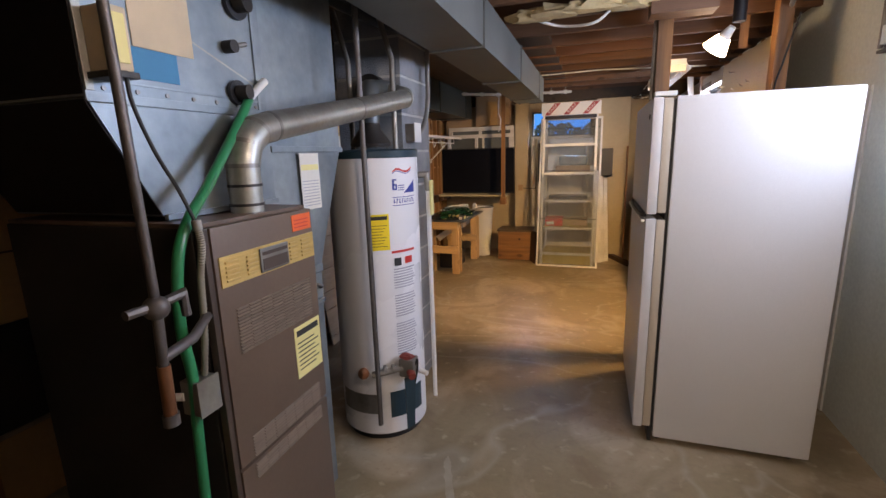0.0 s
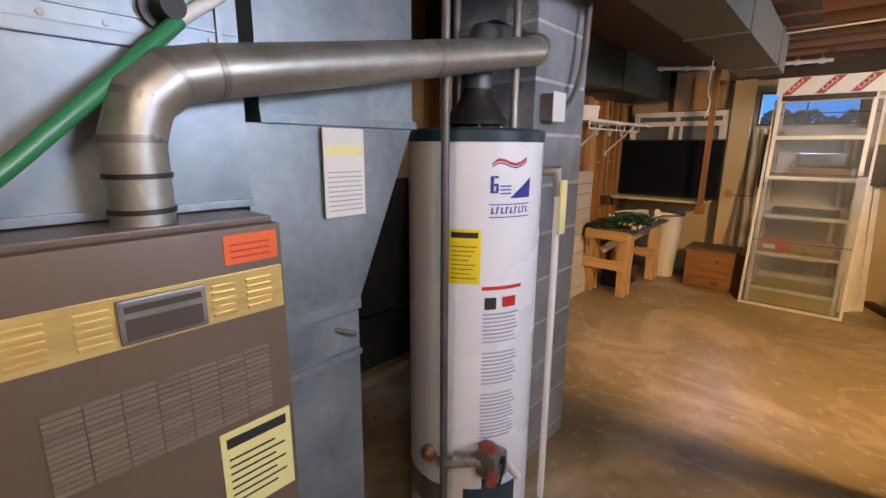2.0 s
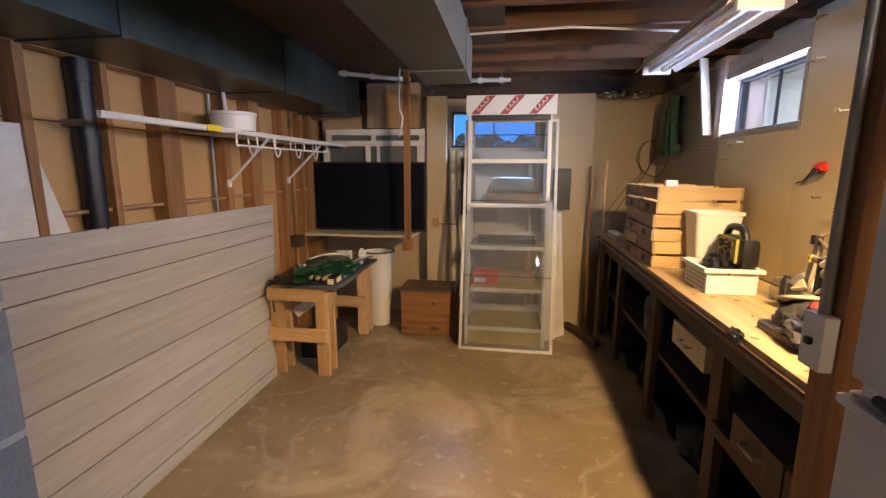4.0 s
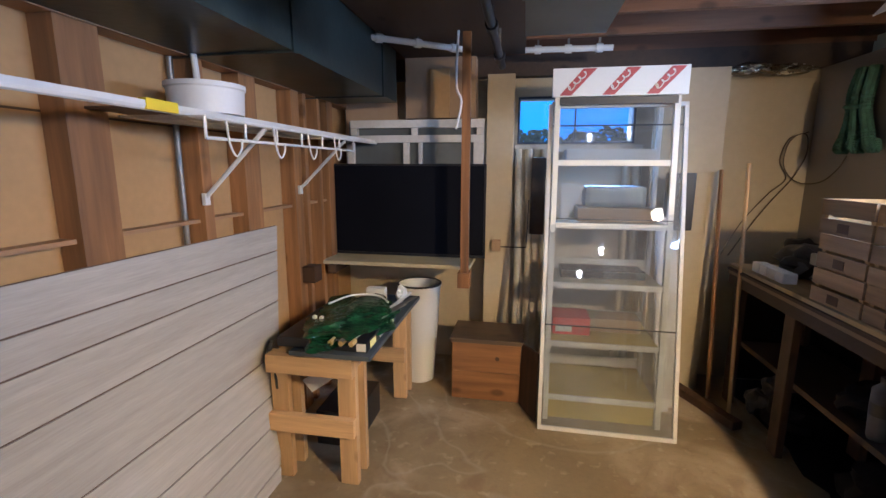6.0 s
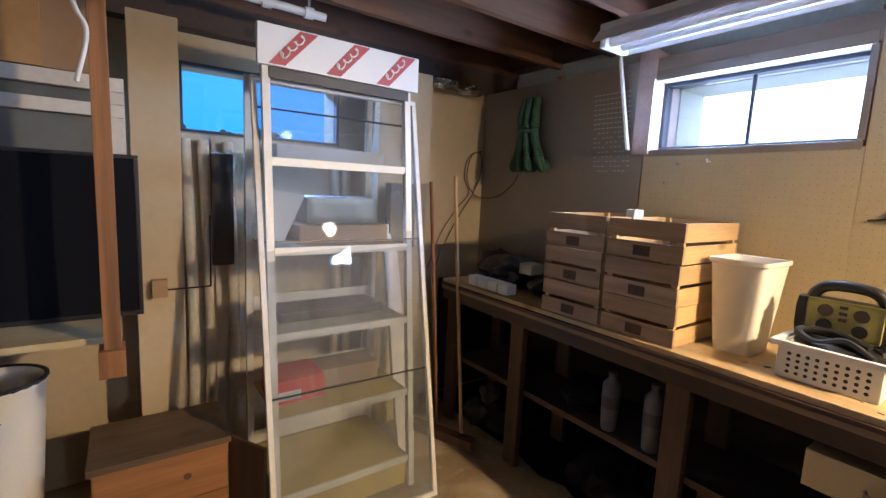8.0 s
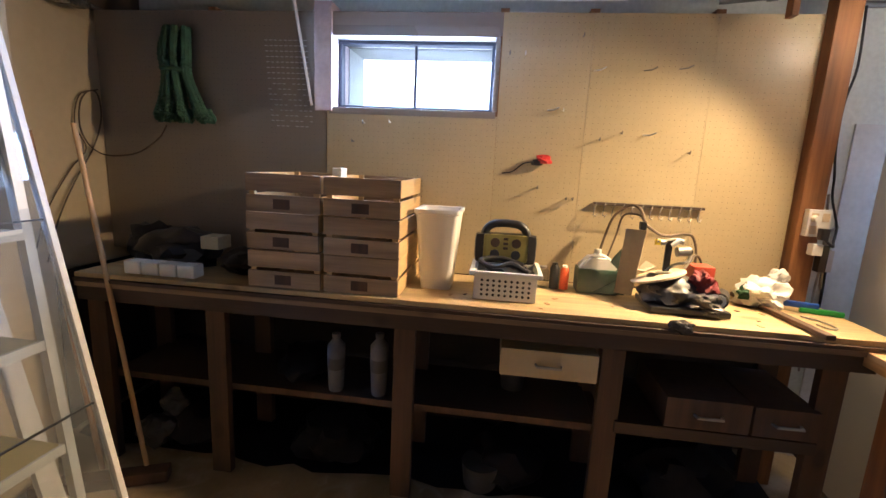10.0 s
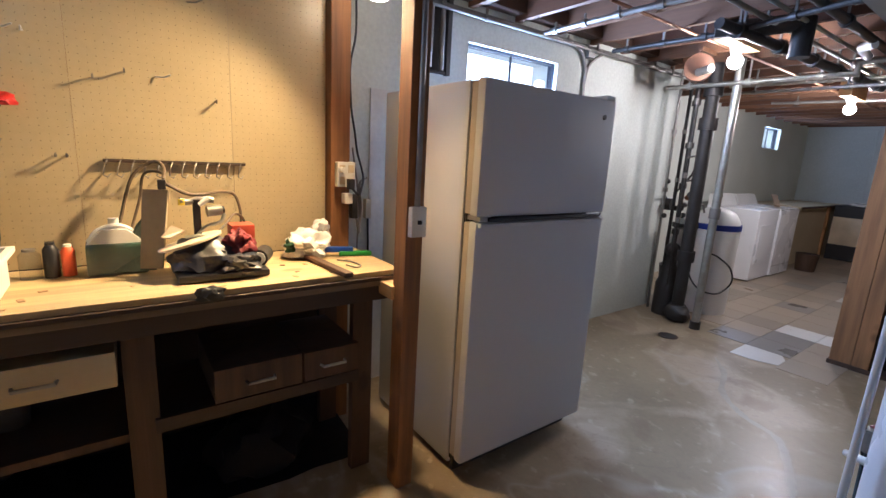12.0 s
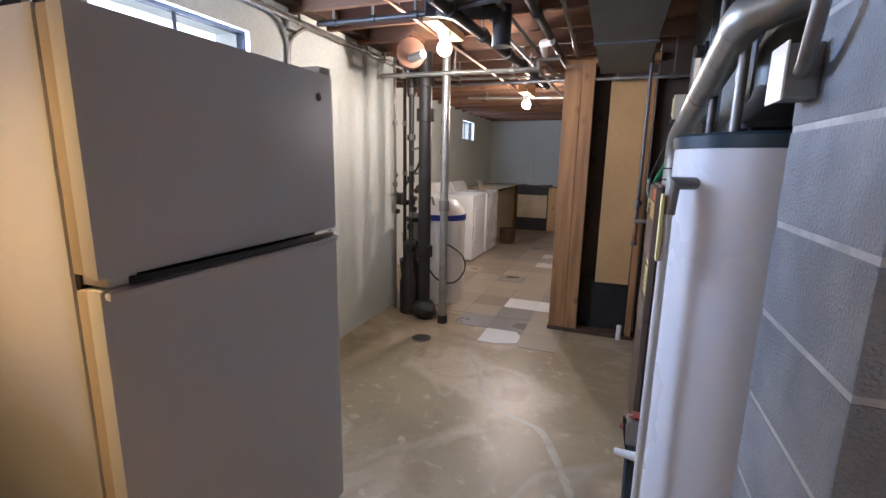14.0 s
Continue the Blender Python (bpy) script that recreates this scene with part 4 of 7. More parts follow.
def rack():
    t = thing("display_rack", (0.87, 7.75, 0), "cream metal display rack with a striped sign board on top", "display rack")
    x0, x1 = 0.535, 1.215
    for x in (x0, x1 - 0.03):
        part("front_upright", slab([(x, 7.44, 0.0), (x + 0.03, 7.44, 0.0), (x + 0.03, 7.62, 1.95), (x, 7.62, 1.95)], -0.03), RACK, t)
        part("rear_upright", box(x, x + 0.03, 7.93, 7.96, 0.0, 1.95, 0.002), RACK, t)
    for z, yf in ((0.155, 7.47), (0.49, 7.50), (0.85, 7.53), (1.205, 7.56), (1.57, 7.60)):
        part("shelf", box(x0 + 0.03, x1 - 0.03, yf, 7.93, z - 0.012, z, 0.003), SHELFMET if z > 0.6 else BEAMSHELF, t, "dull metal shelf" if z > 0.6 else "metal shelf tinted yellow for the flood beam")
        part("back_rail", box(x0 + 0.031, x1 - 0.031, 7.932, 7.942, z + 0.005, z + 0.075, 0.002), RACK, t)
        part("shelf_lip", box(x0 + 0.031, x1 - 0.031, yf - 0.012, yf - 0.001, z - 0.03, z + 0.004, 0.002), RACK, t)
    part("base_panel", box(x0 + 0.031, x1 - 0.031, 7.475, 7.485, 0.0, 0.125, 0.003), BEAMSHELF, t)
    s = part("sign_board", box(0.515, 1.245, 7.60, 7.63, 1.93, 2.085, 0.003), PLASTIC, t, "white sign board with three slanted red bars")
    for k in range(3):
        a = 0.565 + k * 0.235
        part("red_bar", slab([(a - 0.01, 7.5995, 1.936), (a + 0.055, 7.5995, 1.936), (a + 0.19, 7.5995, 2.08), (a + 0.115, 7.5995, 2.08)], 0.001), SIGNRED, s)
        part("white_script", tube([(a + 0.035 + 0.0042 * q + 0.012 * math.cos(q * 0.95), 7.597, 1.962 + 0.0042 * q + (0.018 if q < 6 else 0.011) * math.sin(q * 0.95)) for q in range(25)], 0.0032, 5), PLASTIC, s)
    # Black rail that draws in the shadow below the sign board.
    part("sign_shadow_rail", box(0.56, 1.20, 7.61, 7.64, 1.885, 1.928, 0.002), DKPLASTIC, t)


rack()


def storm_panel():
    t = thing("storm_door_panel", (0.87, 7.33, 0), "tall white framed glass storm panel leaning on the display rack", "storm panel", local=True)
    t.matrix_basis = pose(0.885, 7.325, 0, -10.6, 0, -0.6)
    w, h, f = 0.385, 1.93, 0.022
    for x0_, x1_, z0_, z1_ in ((-w, w, 0, f), (-w, w, h - f, h), (-w, -w + f, f, h - f), (w - f, w, f, h - f)):
        part("frame_rail", box(x0_, x1_, -0.012, 0.012, z0_, z1_, 0.003), WHITEPAINT, t)
    g = part("glass_pane", box(-w + f, w - f, -0.002, 0.002, f, h - f), STORMGLASS, t)
    for z in (0.62, 1.25, 1.80):
        part("divider", box(-w + f, w - f, -0.004, 0.004, z, z + 0.006), DKPLASTIC, t)


storm_panel()


def sawhorses():
    def horse():
        t = thing("sawhorse", (0, 0, 0), "pale pine sawhorse made of two by fours holding the bench board", "sawhorse", "sawhorses", local=True)
        for x in (-0.24, 0.102):
            part("leg", box(x, x + 0.088, -0.019, 0.019, 0, 0.66, 0.003), PINE_Z, t)
            part("back_leg", box(x, x + 0.088, 0.10, 0.138, 0, 0.60, 0.003), PINE_Z, t)
        part("top_rail", box(-0.24, 0.19, -0.058, -0.020, 0.57, 0.66, 0.003), PINE_X, t)
        part("lower_rail", box(-0.24, 0.19, -0.058, -0.020, 0.27, 0.36, 0.003), PINE_X, t)
        part("spreader", box(-0.24, 0.19, 0.02, 0.10, 0.60, 0.64, 0.003), PINE_X, t)
        part("brace", slab([(-0.15, 0.139, 0.45), (-0.10, 0.139, 0.39), (0.16, 0.139, 0.58), (0.11, 0.139, 0.62)], 0.02), WHITEPAINT, t)
        return t
    a = horse()
    a.matrix_basis = pose(-0.56, 6.69, 0)
    b = copy_thing(a, pose(-0.545, 7.54, 0))
    tagged(b, "pale pine sawhorse standing near the back wall under the board")
    solo("bench_board", box(-0.68, -0.285, 6.64, 7.64, 0.662, 0.685, 0.004), SLATE, "dark blue grey board lying across two sawhorses", "board")


sawhorses()


def shiplap():
    t = thing("shiplap_panel", (-0.83, 6.1, 0), "large white washed shiplap sheet leaning against the stud wall", "wall panel")
    P = [Vector((-0.74, 4.35, 0.0)), Vector((-0.755, 6.63, 0.0)), Vector((-0.93, 7.03, 1.22)), Vector((-0.93, 4.35, 1.235))]
    n = 8
    cuts = (0, 0.057, 0.229, 0.343, 0.486, 0.688, 0.81, 0.893, 1)
    for u, v in zip(cuts, cuts[1:]):
        g = 0.0028
        a, b = P[0].lerp(P[3], u + g), P[1].lerp(P[2], u + g)
        c, d = P[1].lerp(P[2], v - g), P[0].lerp(P[3], v - g)
        part("plank", slab([d, c, b, a], 0.012), SHIP, t)
    off = Vector((-0.008, 0, -0.001))
    part("backing", slab([P[3] + off, P[2] + off, P[1] + off, P[0] + off], 0.004), mat("groove_brown", (0.16, 0.11, 0.08), 0.8), t)


shiplap()
# ---- more structure ----
ROPE = mat("faded_green_rope", (0.06, 0.15, 0.09), 0.8, 0, (0.025, 0.07, 0.045), 30, 90, 0.6)
# Unseen stretch of stud wall, added to block the far bulb's light.
structure("partition", box(-1.03, 0.25, 1.0, 1.22, 0, 2.30), BENCHDARK)
# Black bands that put the under-bench shade on the walls behind it.
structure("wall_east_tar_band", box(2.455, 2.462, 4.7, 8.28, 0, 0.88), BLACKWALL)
structure("wall_north_tar_band", box(1.9, 2.45, 8.27, 8.278, 0, 0.85), BLACKWALL)




def partition_studs():
    t = thing("closet_wall_end", (0.6, 1.25, 0), "rough pine studs and tan board ending an unfinished partition", "stud wall")
    part("sole_plate", box(0.25, 0.94, 1.16, 1.29, 0, 0.035, 0.003), BENCHLEG, t)
    part("corner_stud", box(0.80, 0.93, 1.12, 1.28, 0.035, 2.14, 0.004), OLDSTUD, t)
    part("corner_stud", box(0.70, 0.796, 1.20, 1.285, 0.035, 2.17, 0.004), OLDSTUD, t)
    part("side_stud", box(0.27, 0.315, 1.20, 1.29, 0.035, 2.08, 0.004), OLDSTUD, t)
    part("board", box(0.32, 0.58, 1.17, 1.19, 0.44, 2.06, 0.003), DRYWALL, t, "tan back board")
    part("black_lower_board", box(0.318, 0.70, 1.15, 1.168, 0.035, 0.47, 0.003), BLACKWALL, t, "black tarred lower board")
    part("dark_back", box(0.255, 0.795, 1.10, 1.12, 0.035, 2.25), BENCHDARK, t)
    part("top_plate", box(0.25, 0.94, 1.13, 1.28, 2.17, 2.22, 0.003), STUD_Z, t)
    part("small_pipe", cyl((0.36, 1.30, 0.0), (0.36, 1.30, 0.12), 0.02), PLASTIC, t)


partition_studs()


def stud_wall():
    for y0, y1 in ((4.55, 4.59), (4.93, 4.97), (5.27, 5.31), (5.635, 5.67), (5.96, 6.10), (6.50, 6.56), (6.80, 6.93), (7.27, 7.36), (7.41, 7.45), (7.60, 7.64), (7.74, 7.83)):
        structure("stud", box(-1.028, -0.94, y0, y1, 0.0, 1.955, 0.003), STUD_Z)
    structure("blocking", box(-1.02, -0.965, 4.6, 8.2, 1.295, 1.31), STUD_Y)
    structure("wall_joint", box(-1.0285, -1.026, 4.6, 8.2, 1.685, 1.692), BENCHLEG)
    solo("wood_block", box(-0.94, -0.86, 7.30, 7.40, 0.83, 0.93, 0.004), BENCHLEG, "dark short wood block nailed on a wall stud", "wood block")
    structure("top_plate", box(-1.028, -0.94, 4.5, 8.2, 1.915, 1.955, 0.003), STUD_Y).location = (0.001, 0, 0.041)


stud_wall()


PALEFOLD = mat("pale_insulation_facing", (0.74, 0.66, 0.52), 0.8, 0, (0.64, 0.55, 0.42), 6, 40, 0.2)


def north_wall_bits():
    structure("wall_panel_east", box(1.19, 1.615, 8.04, 8.06, 0.0, 2.08, 0.003), TAN)
    structure("wall_panel_upper", box(1.19, 1.615, 8.034, 8.04, 1.50, 2.15, 0.002), TAN)
    structure("wall_panel_corner", box(1.64, 2.30, 8.255, 8.275, 0.86, 2.105, 0.003), TAN)
    structure("wall_strip", box(0.105, 0.29, 8.03, 8.10, 0.0, 2.15, 0.004), TAN)
    for k, x in enumerate((0.33, 0.41, 0.52, 1.08, 1.15)):
        structure("insulation_fold", tube([(x, 8.22, 0.0), (x + 0.01, 8.20, 0.8), (x - 0.01, 8.21, 1.66)], 0.028, 10, True), PALEFOLD, True)
    structure("insulation_facing", box(0.295, 1.185, 8.252, 8.262, 0.0, 1.69, 0.002), PALEFOLD)
    structure("dark_header", box(-1.0, 2.45, 8.18, 8.27, 2.16, 2.32), BENCHDARK)
    solo("crumpled_foil", merge(lump((1.80, 8.18, 2.155), (0.14, 0.05, 0.04), 4, rough=0.6), lump((2.02, 8.19, 2.15), (0.12, 0.05, 0.035), 8, rough=0.6)), FOIL, "crumpled foil faced insulation stuffed above the tan wall board", "insulation")
    solo("hanging_cloth", box(0.42, 0.52, 8.11, 8.15, 1.05, 1.60, 0.015), BENCHDARK, "dark brown cloth strip hanging below the small window", "cloth")


north_wall_bits()


def mantel():
    t = thing("white_cabinet_frame", (-0.39, 8.05, 1.55), "white painted wooden cabinet frame fixed high on the back wall", "cabinet frame")
    y0, y1 = 7.98, 8.02
    for x0, x1, z0, z1 in ((-0.87, 0.09, 1.80, 1.855), (-0.87, 0.09, 1.70, 1.75), (-0.87, -0.82, 1.751, 1.799), (-0.42, -0.38, 1.751, 1.799), (0.04, 0.09, 1.751, 1.799),
                           (-0.90, -0.85, 1.35, 1.70), (-0.48, -0.44, 1.35, 1.699), (0.02, 0.09, 1.35, 1.699), (-0.37, -0.345, 1.35, 1.699)):
        part("rail" if x1 - x0 > 0.3 else "stile", box(x0, x1, y0, y1, z0, z1, 0.003), WHITEPAINT, t)
    part("back_board", box(-0.9, 0.08, 8.03, 8.05, 1.30, 1.85), GALVDARK, t)
    b = thing("black_screen", (-0.42, 7.87, 0.912), "large flat black screen standing on a hanging shelf", "screen")
    part("screen_face", box(-0.955, 0.11, 7.851, 7.858, 0.93, 1.538, 0.002), BLACKPANEL, b)
    part("back_shell", box(-0.965, 0.12, 7.866, 7.89, 0.913, 1.55, 0.004), DKPLASTIC, b)
    for q in ((-0.97, 0.125, 0.912, 0.929), (-0.97, 0.125, 1.539, 1.552), (-0.97, -0.956, 0.930, 1.538), (0.111, 0.125, 0.930, 1.538)):
        part("bezel", box(q[0], q[1], 7.849, 7.865, q[2], q[3], 0.002), DKPLASTIC, b)
    s = thing("hanging_shelf", (-0.4, 7.75, 0.9), "grey hanging shelf held by a reddish wooden post", "shelf")
    part("shelf_board", box(-0.95, 0.05, 7.60, 7.95, 0.885, 0.91, 0.004), SHELFMET, s)
    part("hanger_post", box(0.0, 0.05, 7.52, 7.56, 0.84, 2.29, 0.003), POST, s, "reddish brown hanger post")
    part("foot_block", box(-0.015, 0.06, 7.50, 7.60, 0.79, 0.885, 0.003), POST, s)
    part("bearer", box(-0.90, -0.85, 7.58, 7.95, 0.83, 0.884, 0.003), BENCHLEG, s)
    solo("cord", tube([(-0.02, 7.50, 2.29), (-0.03, 7.50, 2.0), (0.0, 7.50, 1.9), (-0.03, 7.5, 1.75)], 0.007, 8, True), WIRE, "thin white cord hanging along the reddish post", "cord", smooth=True)
    c = thing("upper_carton", (-0.4, 8.15, 1.87), "tan cardboard carton wedged above the white frame", "carton")
    part("carton_body", box(-0.48, 0.02, 8.06, 8.25, 1.87, 2.28, 0.004), CARD, c)
    part("carton_side", box(-0.30, -0.16, 8.045, 8.058, 1.87, 2.2, 0.003), DRYWALL, c)
    solo("carton_flap", box(-0.95, -0.55, 8.10, 8.12, 1.60, 2.0, 0.003), CARD, "tan cardboard sheet beside the duct end", "cardboard sheet")
    w = thing("receptacle", (0.19, 8.02, 0.97), "small tan junction box with a thin cable on the wall strip", "outlet")
    part("box_body", box(0.16, 0.22, 7.99, 8.029, 0.94, 1.02, 0.003), CARD, w)
    part("cable", tube([(0.22, 8.01, 0.97), (0.4, 8.05, 0.965), (0.41, 8.1, 1.3)], 0.004, 6), RUBBER, w)


mantel()


def wire_shelf():
    t = thing("wire_shelf", (-0.77, 6.9, 1.6), "white wire closet shelf with hooks on slanted brackets", "wire shelf")

    def rod(name, pts, r=0.0045):
        part(name, tube(pts, r, 6), WIRE, t)
    rod("front_top_rod", [(-0.62, 6.13, 1.685), (-0.62, 7.39, 1.68)], 0.006)
    rod("front_low_rod", [(-0.62, 6.13, 1.62), (-0.62, 7.39, 1.622)], 0.006)
    rod("mid_rod", [(-0.78, 6.13, 1.69), (-0.78, 7.39, 1.69)])
    rod("back_rod", [(-0.93, 6.13, 1.69), (-0.93, 7.39, 1.69)])
    for k in range(43):
        y = 6.13 + k * 0.03
        rod("deck_wire", [(-0.93, y, 1.692), (-0.625, y, 1.688)], 0.002)
    for k in range(7):
        y = 6.13 + k * 0.21
        rod("front_tie", [(-0.62, y, 1.685), (-0.62, y, 1.62)], 0.005)
    for k in range(4):
        y = 6.22 + k * 0.29
        rod("hook", smoothed([(-0.61, y, 1.68), (-0.60, y, 1.60), (-0.60, y + 0.03, 1.565), (-0.60, y + 0.06, 1.59), (-0.60, y + 0.065, 1.62)]), 0.004)
    for y in (6.50, 7.31):
        rod("bracket", [(-0.64, y, 1.675), (-0.93, y, 1.40)], 0.009)
        part("bracket_foot", box(-0.938, -0.92, y - 0.015, y + 0.015, 1.37, 1.42, 0.003), WIRE, t)
    u = thing("upper_shelf_rail", (-0.8, 6.7, 1.7), "long white shelf board edge running along the stud wall", "shelf")
    part("board", box(-0.94, -0.705, 6.02, 8.0, 1.700, 1.708, 0.002), BENCHLEG, u, "dark underside board")
    part("edge_strip", box(-0.712, -0.688, 5.36, 8.05, 1.700, 1.716, 0.002), WIRE, u)
    part("edge_tube", tube([(-0.70, 5.36, 1.70), (-0.70, 8.05, 1.70)], 0.012, 8), WIRE, u, "", True)
    part("yellow_tape", box(-0.712, -0.684, 5.98, 6.10, 1.69, 1.722, 0.002), YELLOW, u, "yellow tape wrap")
    s = thing("white_tub", (-0.78, 6.36, 1.715), "round white plastic tub lying on the long shelf", "tub")
    part("tub_body", lathe([(0.125, 0), (0.13, 0.085), (0.135, 0.09), (0.135, 0.105), (0.12, 0.108)], (-0.78, 6.36, 1.715), 28), PLASTIC, s, "", True)
    part("tub_handle", tube([(-0.88, 6.45, 1.80), (-0.90, 6.47, 1.9), (-0.93, 6.49, 2.08)], 0.012, 8, True), PLASTIC, s, "", True)


wire_shelf()


def black_stack():
    t = thing("black_drain_stack", (-0.975, 5.56, 0), "black plastic drain pipe standing before the stud wall", "drain pipe")
    part("pipe", cyl((-0.975, 5.56, 0), (-0.975, 5.56, 1.955), 0.047, seg=24), DKPLASTIC, t, "", True)
    for z in (0.9, 1.60, 1.90):
        part("coupling", cyl((-0.972, 5.56, z - 0.04), (-0.972, 5.56, z + 0.04), 0.052, seg=24), DKPLASTIC, t, "", True)
    part("strap", box(-1.03, -0.92, 5.50, 5.504, 1.67, 1.70), STEEL, t)
    solo("wall_conduit", cyl((-1.0, 6.455, 0), (-1.0, 6.455, 1.95), 0.012, seg=10), STEEL, "thin grey conduit rising along the stud wall", "conduit", smooth=True)


black_stack()
solo("white_sheet_board", slab([(-0.945, 4.6, 0.9), (-0.945, 5.49, 0.9), (-0.96, 5.28, 1.66), (-0.96, 4.6, 1.66)], 0.006), WHITEPAINT, "plain white board standing behind the shiplap sheet", "board")


def sawhorse_load():
    c = thing("bagged_lights", (-0.47, 6.95, 0.69), "green plastic bag with black and yellow packaging on the board", "bag")
    part("carton", box(-0.76, -0.31, 6.68, 7.15, 0.686, 0.735, 0.006), DKPLASTIC, c, "black carton tray")
    part("bag_body", lump((-0.52, 6.98, 0.742), (0.23, 0.34, 0.042), 3, rough=0.5, sub=5), GREENBAG, c, "dark green glossy bag", True)
    for k, (xa, xb, m_) in enumerate(((-0.655, -0.60, DKPLASTIC), (-0.585, -0.515, PALEYEL), (-0.50, -0.465, DKPLASTIC), (-0.36, -0.315, PAPER))):
        part("end_print", box(xa, xb, 6.6755, 6.679, 0.692, 0.729, 0.001), m_, c)
    for k in range(4):
        part("print_stroke", box(-0.578 + 0.016 * k, -0.568 + 0.016 * k, 6.674, 6.6753, 0.698 + 0.006 * (k % 2), 0.722), BLACKINK, c)
    for k, (ya, yb, m_) in enumerate(((6.72, 6.80, PALEYEL), (6.86, 7.0, PAPER), (7.05, 7.10, PALEYEL))):
        part("side_patch", box(-0.3095, -0.3065, ya, yb, 0.695, 0.728, 0.001), m_, c)
    part("white_bead", tube([(-0.66, 7.05, 0.79), (-0.58, 7.2, 0.80), (-0.45, 7.25, 0.79), (-0.36, 7.18, 0.775)], 0.006, 8, True), WIRE, c, "thin white bead over the bag", True)
    for k, (x, y) in enumerate(((-0.64, 6.84), (-0.60, 6.83))):
        part("white_chip", lump((x, y, 0.785), (0.012, 0.010, 0.012), 90 + k, sub=2), PLASTIC, c)
    solo("black_strap", tube([(-0.80, 6.70, 0.70), (-0.805, 6.68, 0.66), (-0.80, 6.69, 0.60), (-0.775, 6.68, 0.54), (-0.77, 6.68, 0.47)], 0.012, 7, True), RUBBER, "black webbing strap dangling beside the sawhorse", "strap", smooth=True)
    rods = thing("metal_strips", (-0.35, 7.0, 0.74), "bundle of bright metal strips lying on the green bag", "metal strips")
    for k, (a, b) in enumerate((((-0.46, 6.66, 0.745), (-0.24, 7.35, 0.765)), ((-0.42, 6.64, 0.75), (-0.27, 7.2, 0.762)), ((-0.38, 6.70, 0.745), (-0.30, 7.45, 0.76)))):
        d = (Vector(b) - Vector(a)).normalized()
        s = d.cross(Vector((0, 0, 1))) * 0.012
        part("strip", slab([Vector(a) - s, Vector(a) + s, Vector(b) + s, Vector(b) - s], 0.005), STEEL if k < 2 else WIRE, rods)
    for k in range(3):
        part("yellow_tip", cyl((-0.47 + k * 0.05, 6.635, 0.74), (-0.465 + k * 0.05, 6.675, 0.745), 0.012), GOLD, rods, "", True)
    solo("white_pack", box(-0.56, -0.44, 7.36, 7.42, 0.686, 0.80, 0.01), PAPER, "small white paper pack standing on the board", "pack")
    solo("white_clamp", merge(lump((-0.34, 7.38, 0.77), (0.03, 0.05, 0.05), 5, rough=0.4), cyl((-0.34, 7.36, 0.70), (-0.33, 7.34, 0.78), 0.012)), PLASTIC, "small white plastic clamp on the board", "clamp", smooth=True)
    b = thing("waste_bin", (-0.40, 7.88, 0), "tall white plastic waste bin standing behind the sawhorse", "waste bin")
    bm = lathe([(0.105, 0), (0.15, 0.69), (0.158, 0.70), (0.158, 0.715), (0.145, 0.715), (0.10, 0.02)], (-0.34, 7.86, 0), 28)
    part("bin_body", bm, PLASTIC, b, "", True)
    part("black_liner", tube([(-0.34 + 0.153 * math.cos(q * 0.2618), 7.86 + 0.153 * math.sin(q * 0.2618), 0.716) for q in range(25)], 0.008, 6), RUBBER, b, "black bin liner rim", True)
    solo("dark_box_below", box(-0.72, -0.48, 6.95, 7.35, 0.0, 0.20, 0.01), DKPLASTIC, "black plastic box on the floor under the board", "box")
    ch = thing("wooden_chest", (0.16, 7.77, 0), "brown stained wooden chest with a flat plank lid", "chest")
    part("chest_body", box(-0.062, 0.392, 7.605, 7.93, 0.0, 0.395, 0.005), CHEST, ch)
    for k in range(2):
        part("front_plank", box(-0.058, 0.388, 7.593, 7.604, 0.006 + 0.197 * k, 0.199 + 0.197 * k, 0.003), CHEST, ch)
    part("lid", box(-0.075, 0.405, 7.59, 7.95, 0.397, 0.425, 0.006), CHESTLID, ch, "dusty dark brown lid")
    part("knot", cyl((0.24, 7.590, 0.30), (0.24, 7.594, 0.30), 0.014), BENCHLEG, ch)
    solo("leaning_board", slab([(0.398, 7.595, 0.0), (0.492, 7.40, 0.0), (0.50, 7.42, 0.43), (0.405, 7.61, 0.42)], 0.012), BENCHLEG, "dark brown board propped between the chest and the rack", "board")


sawhorse_load()


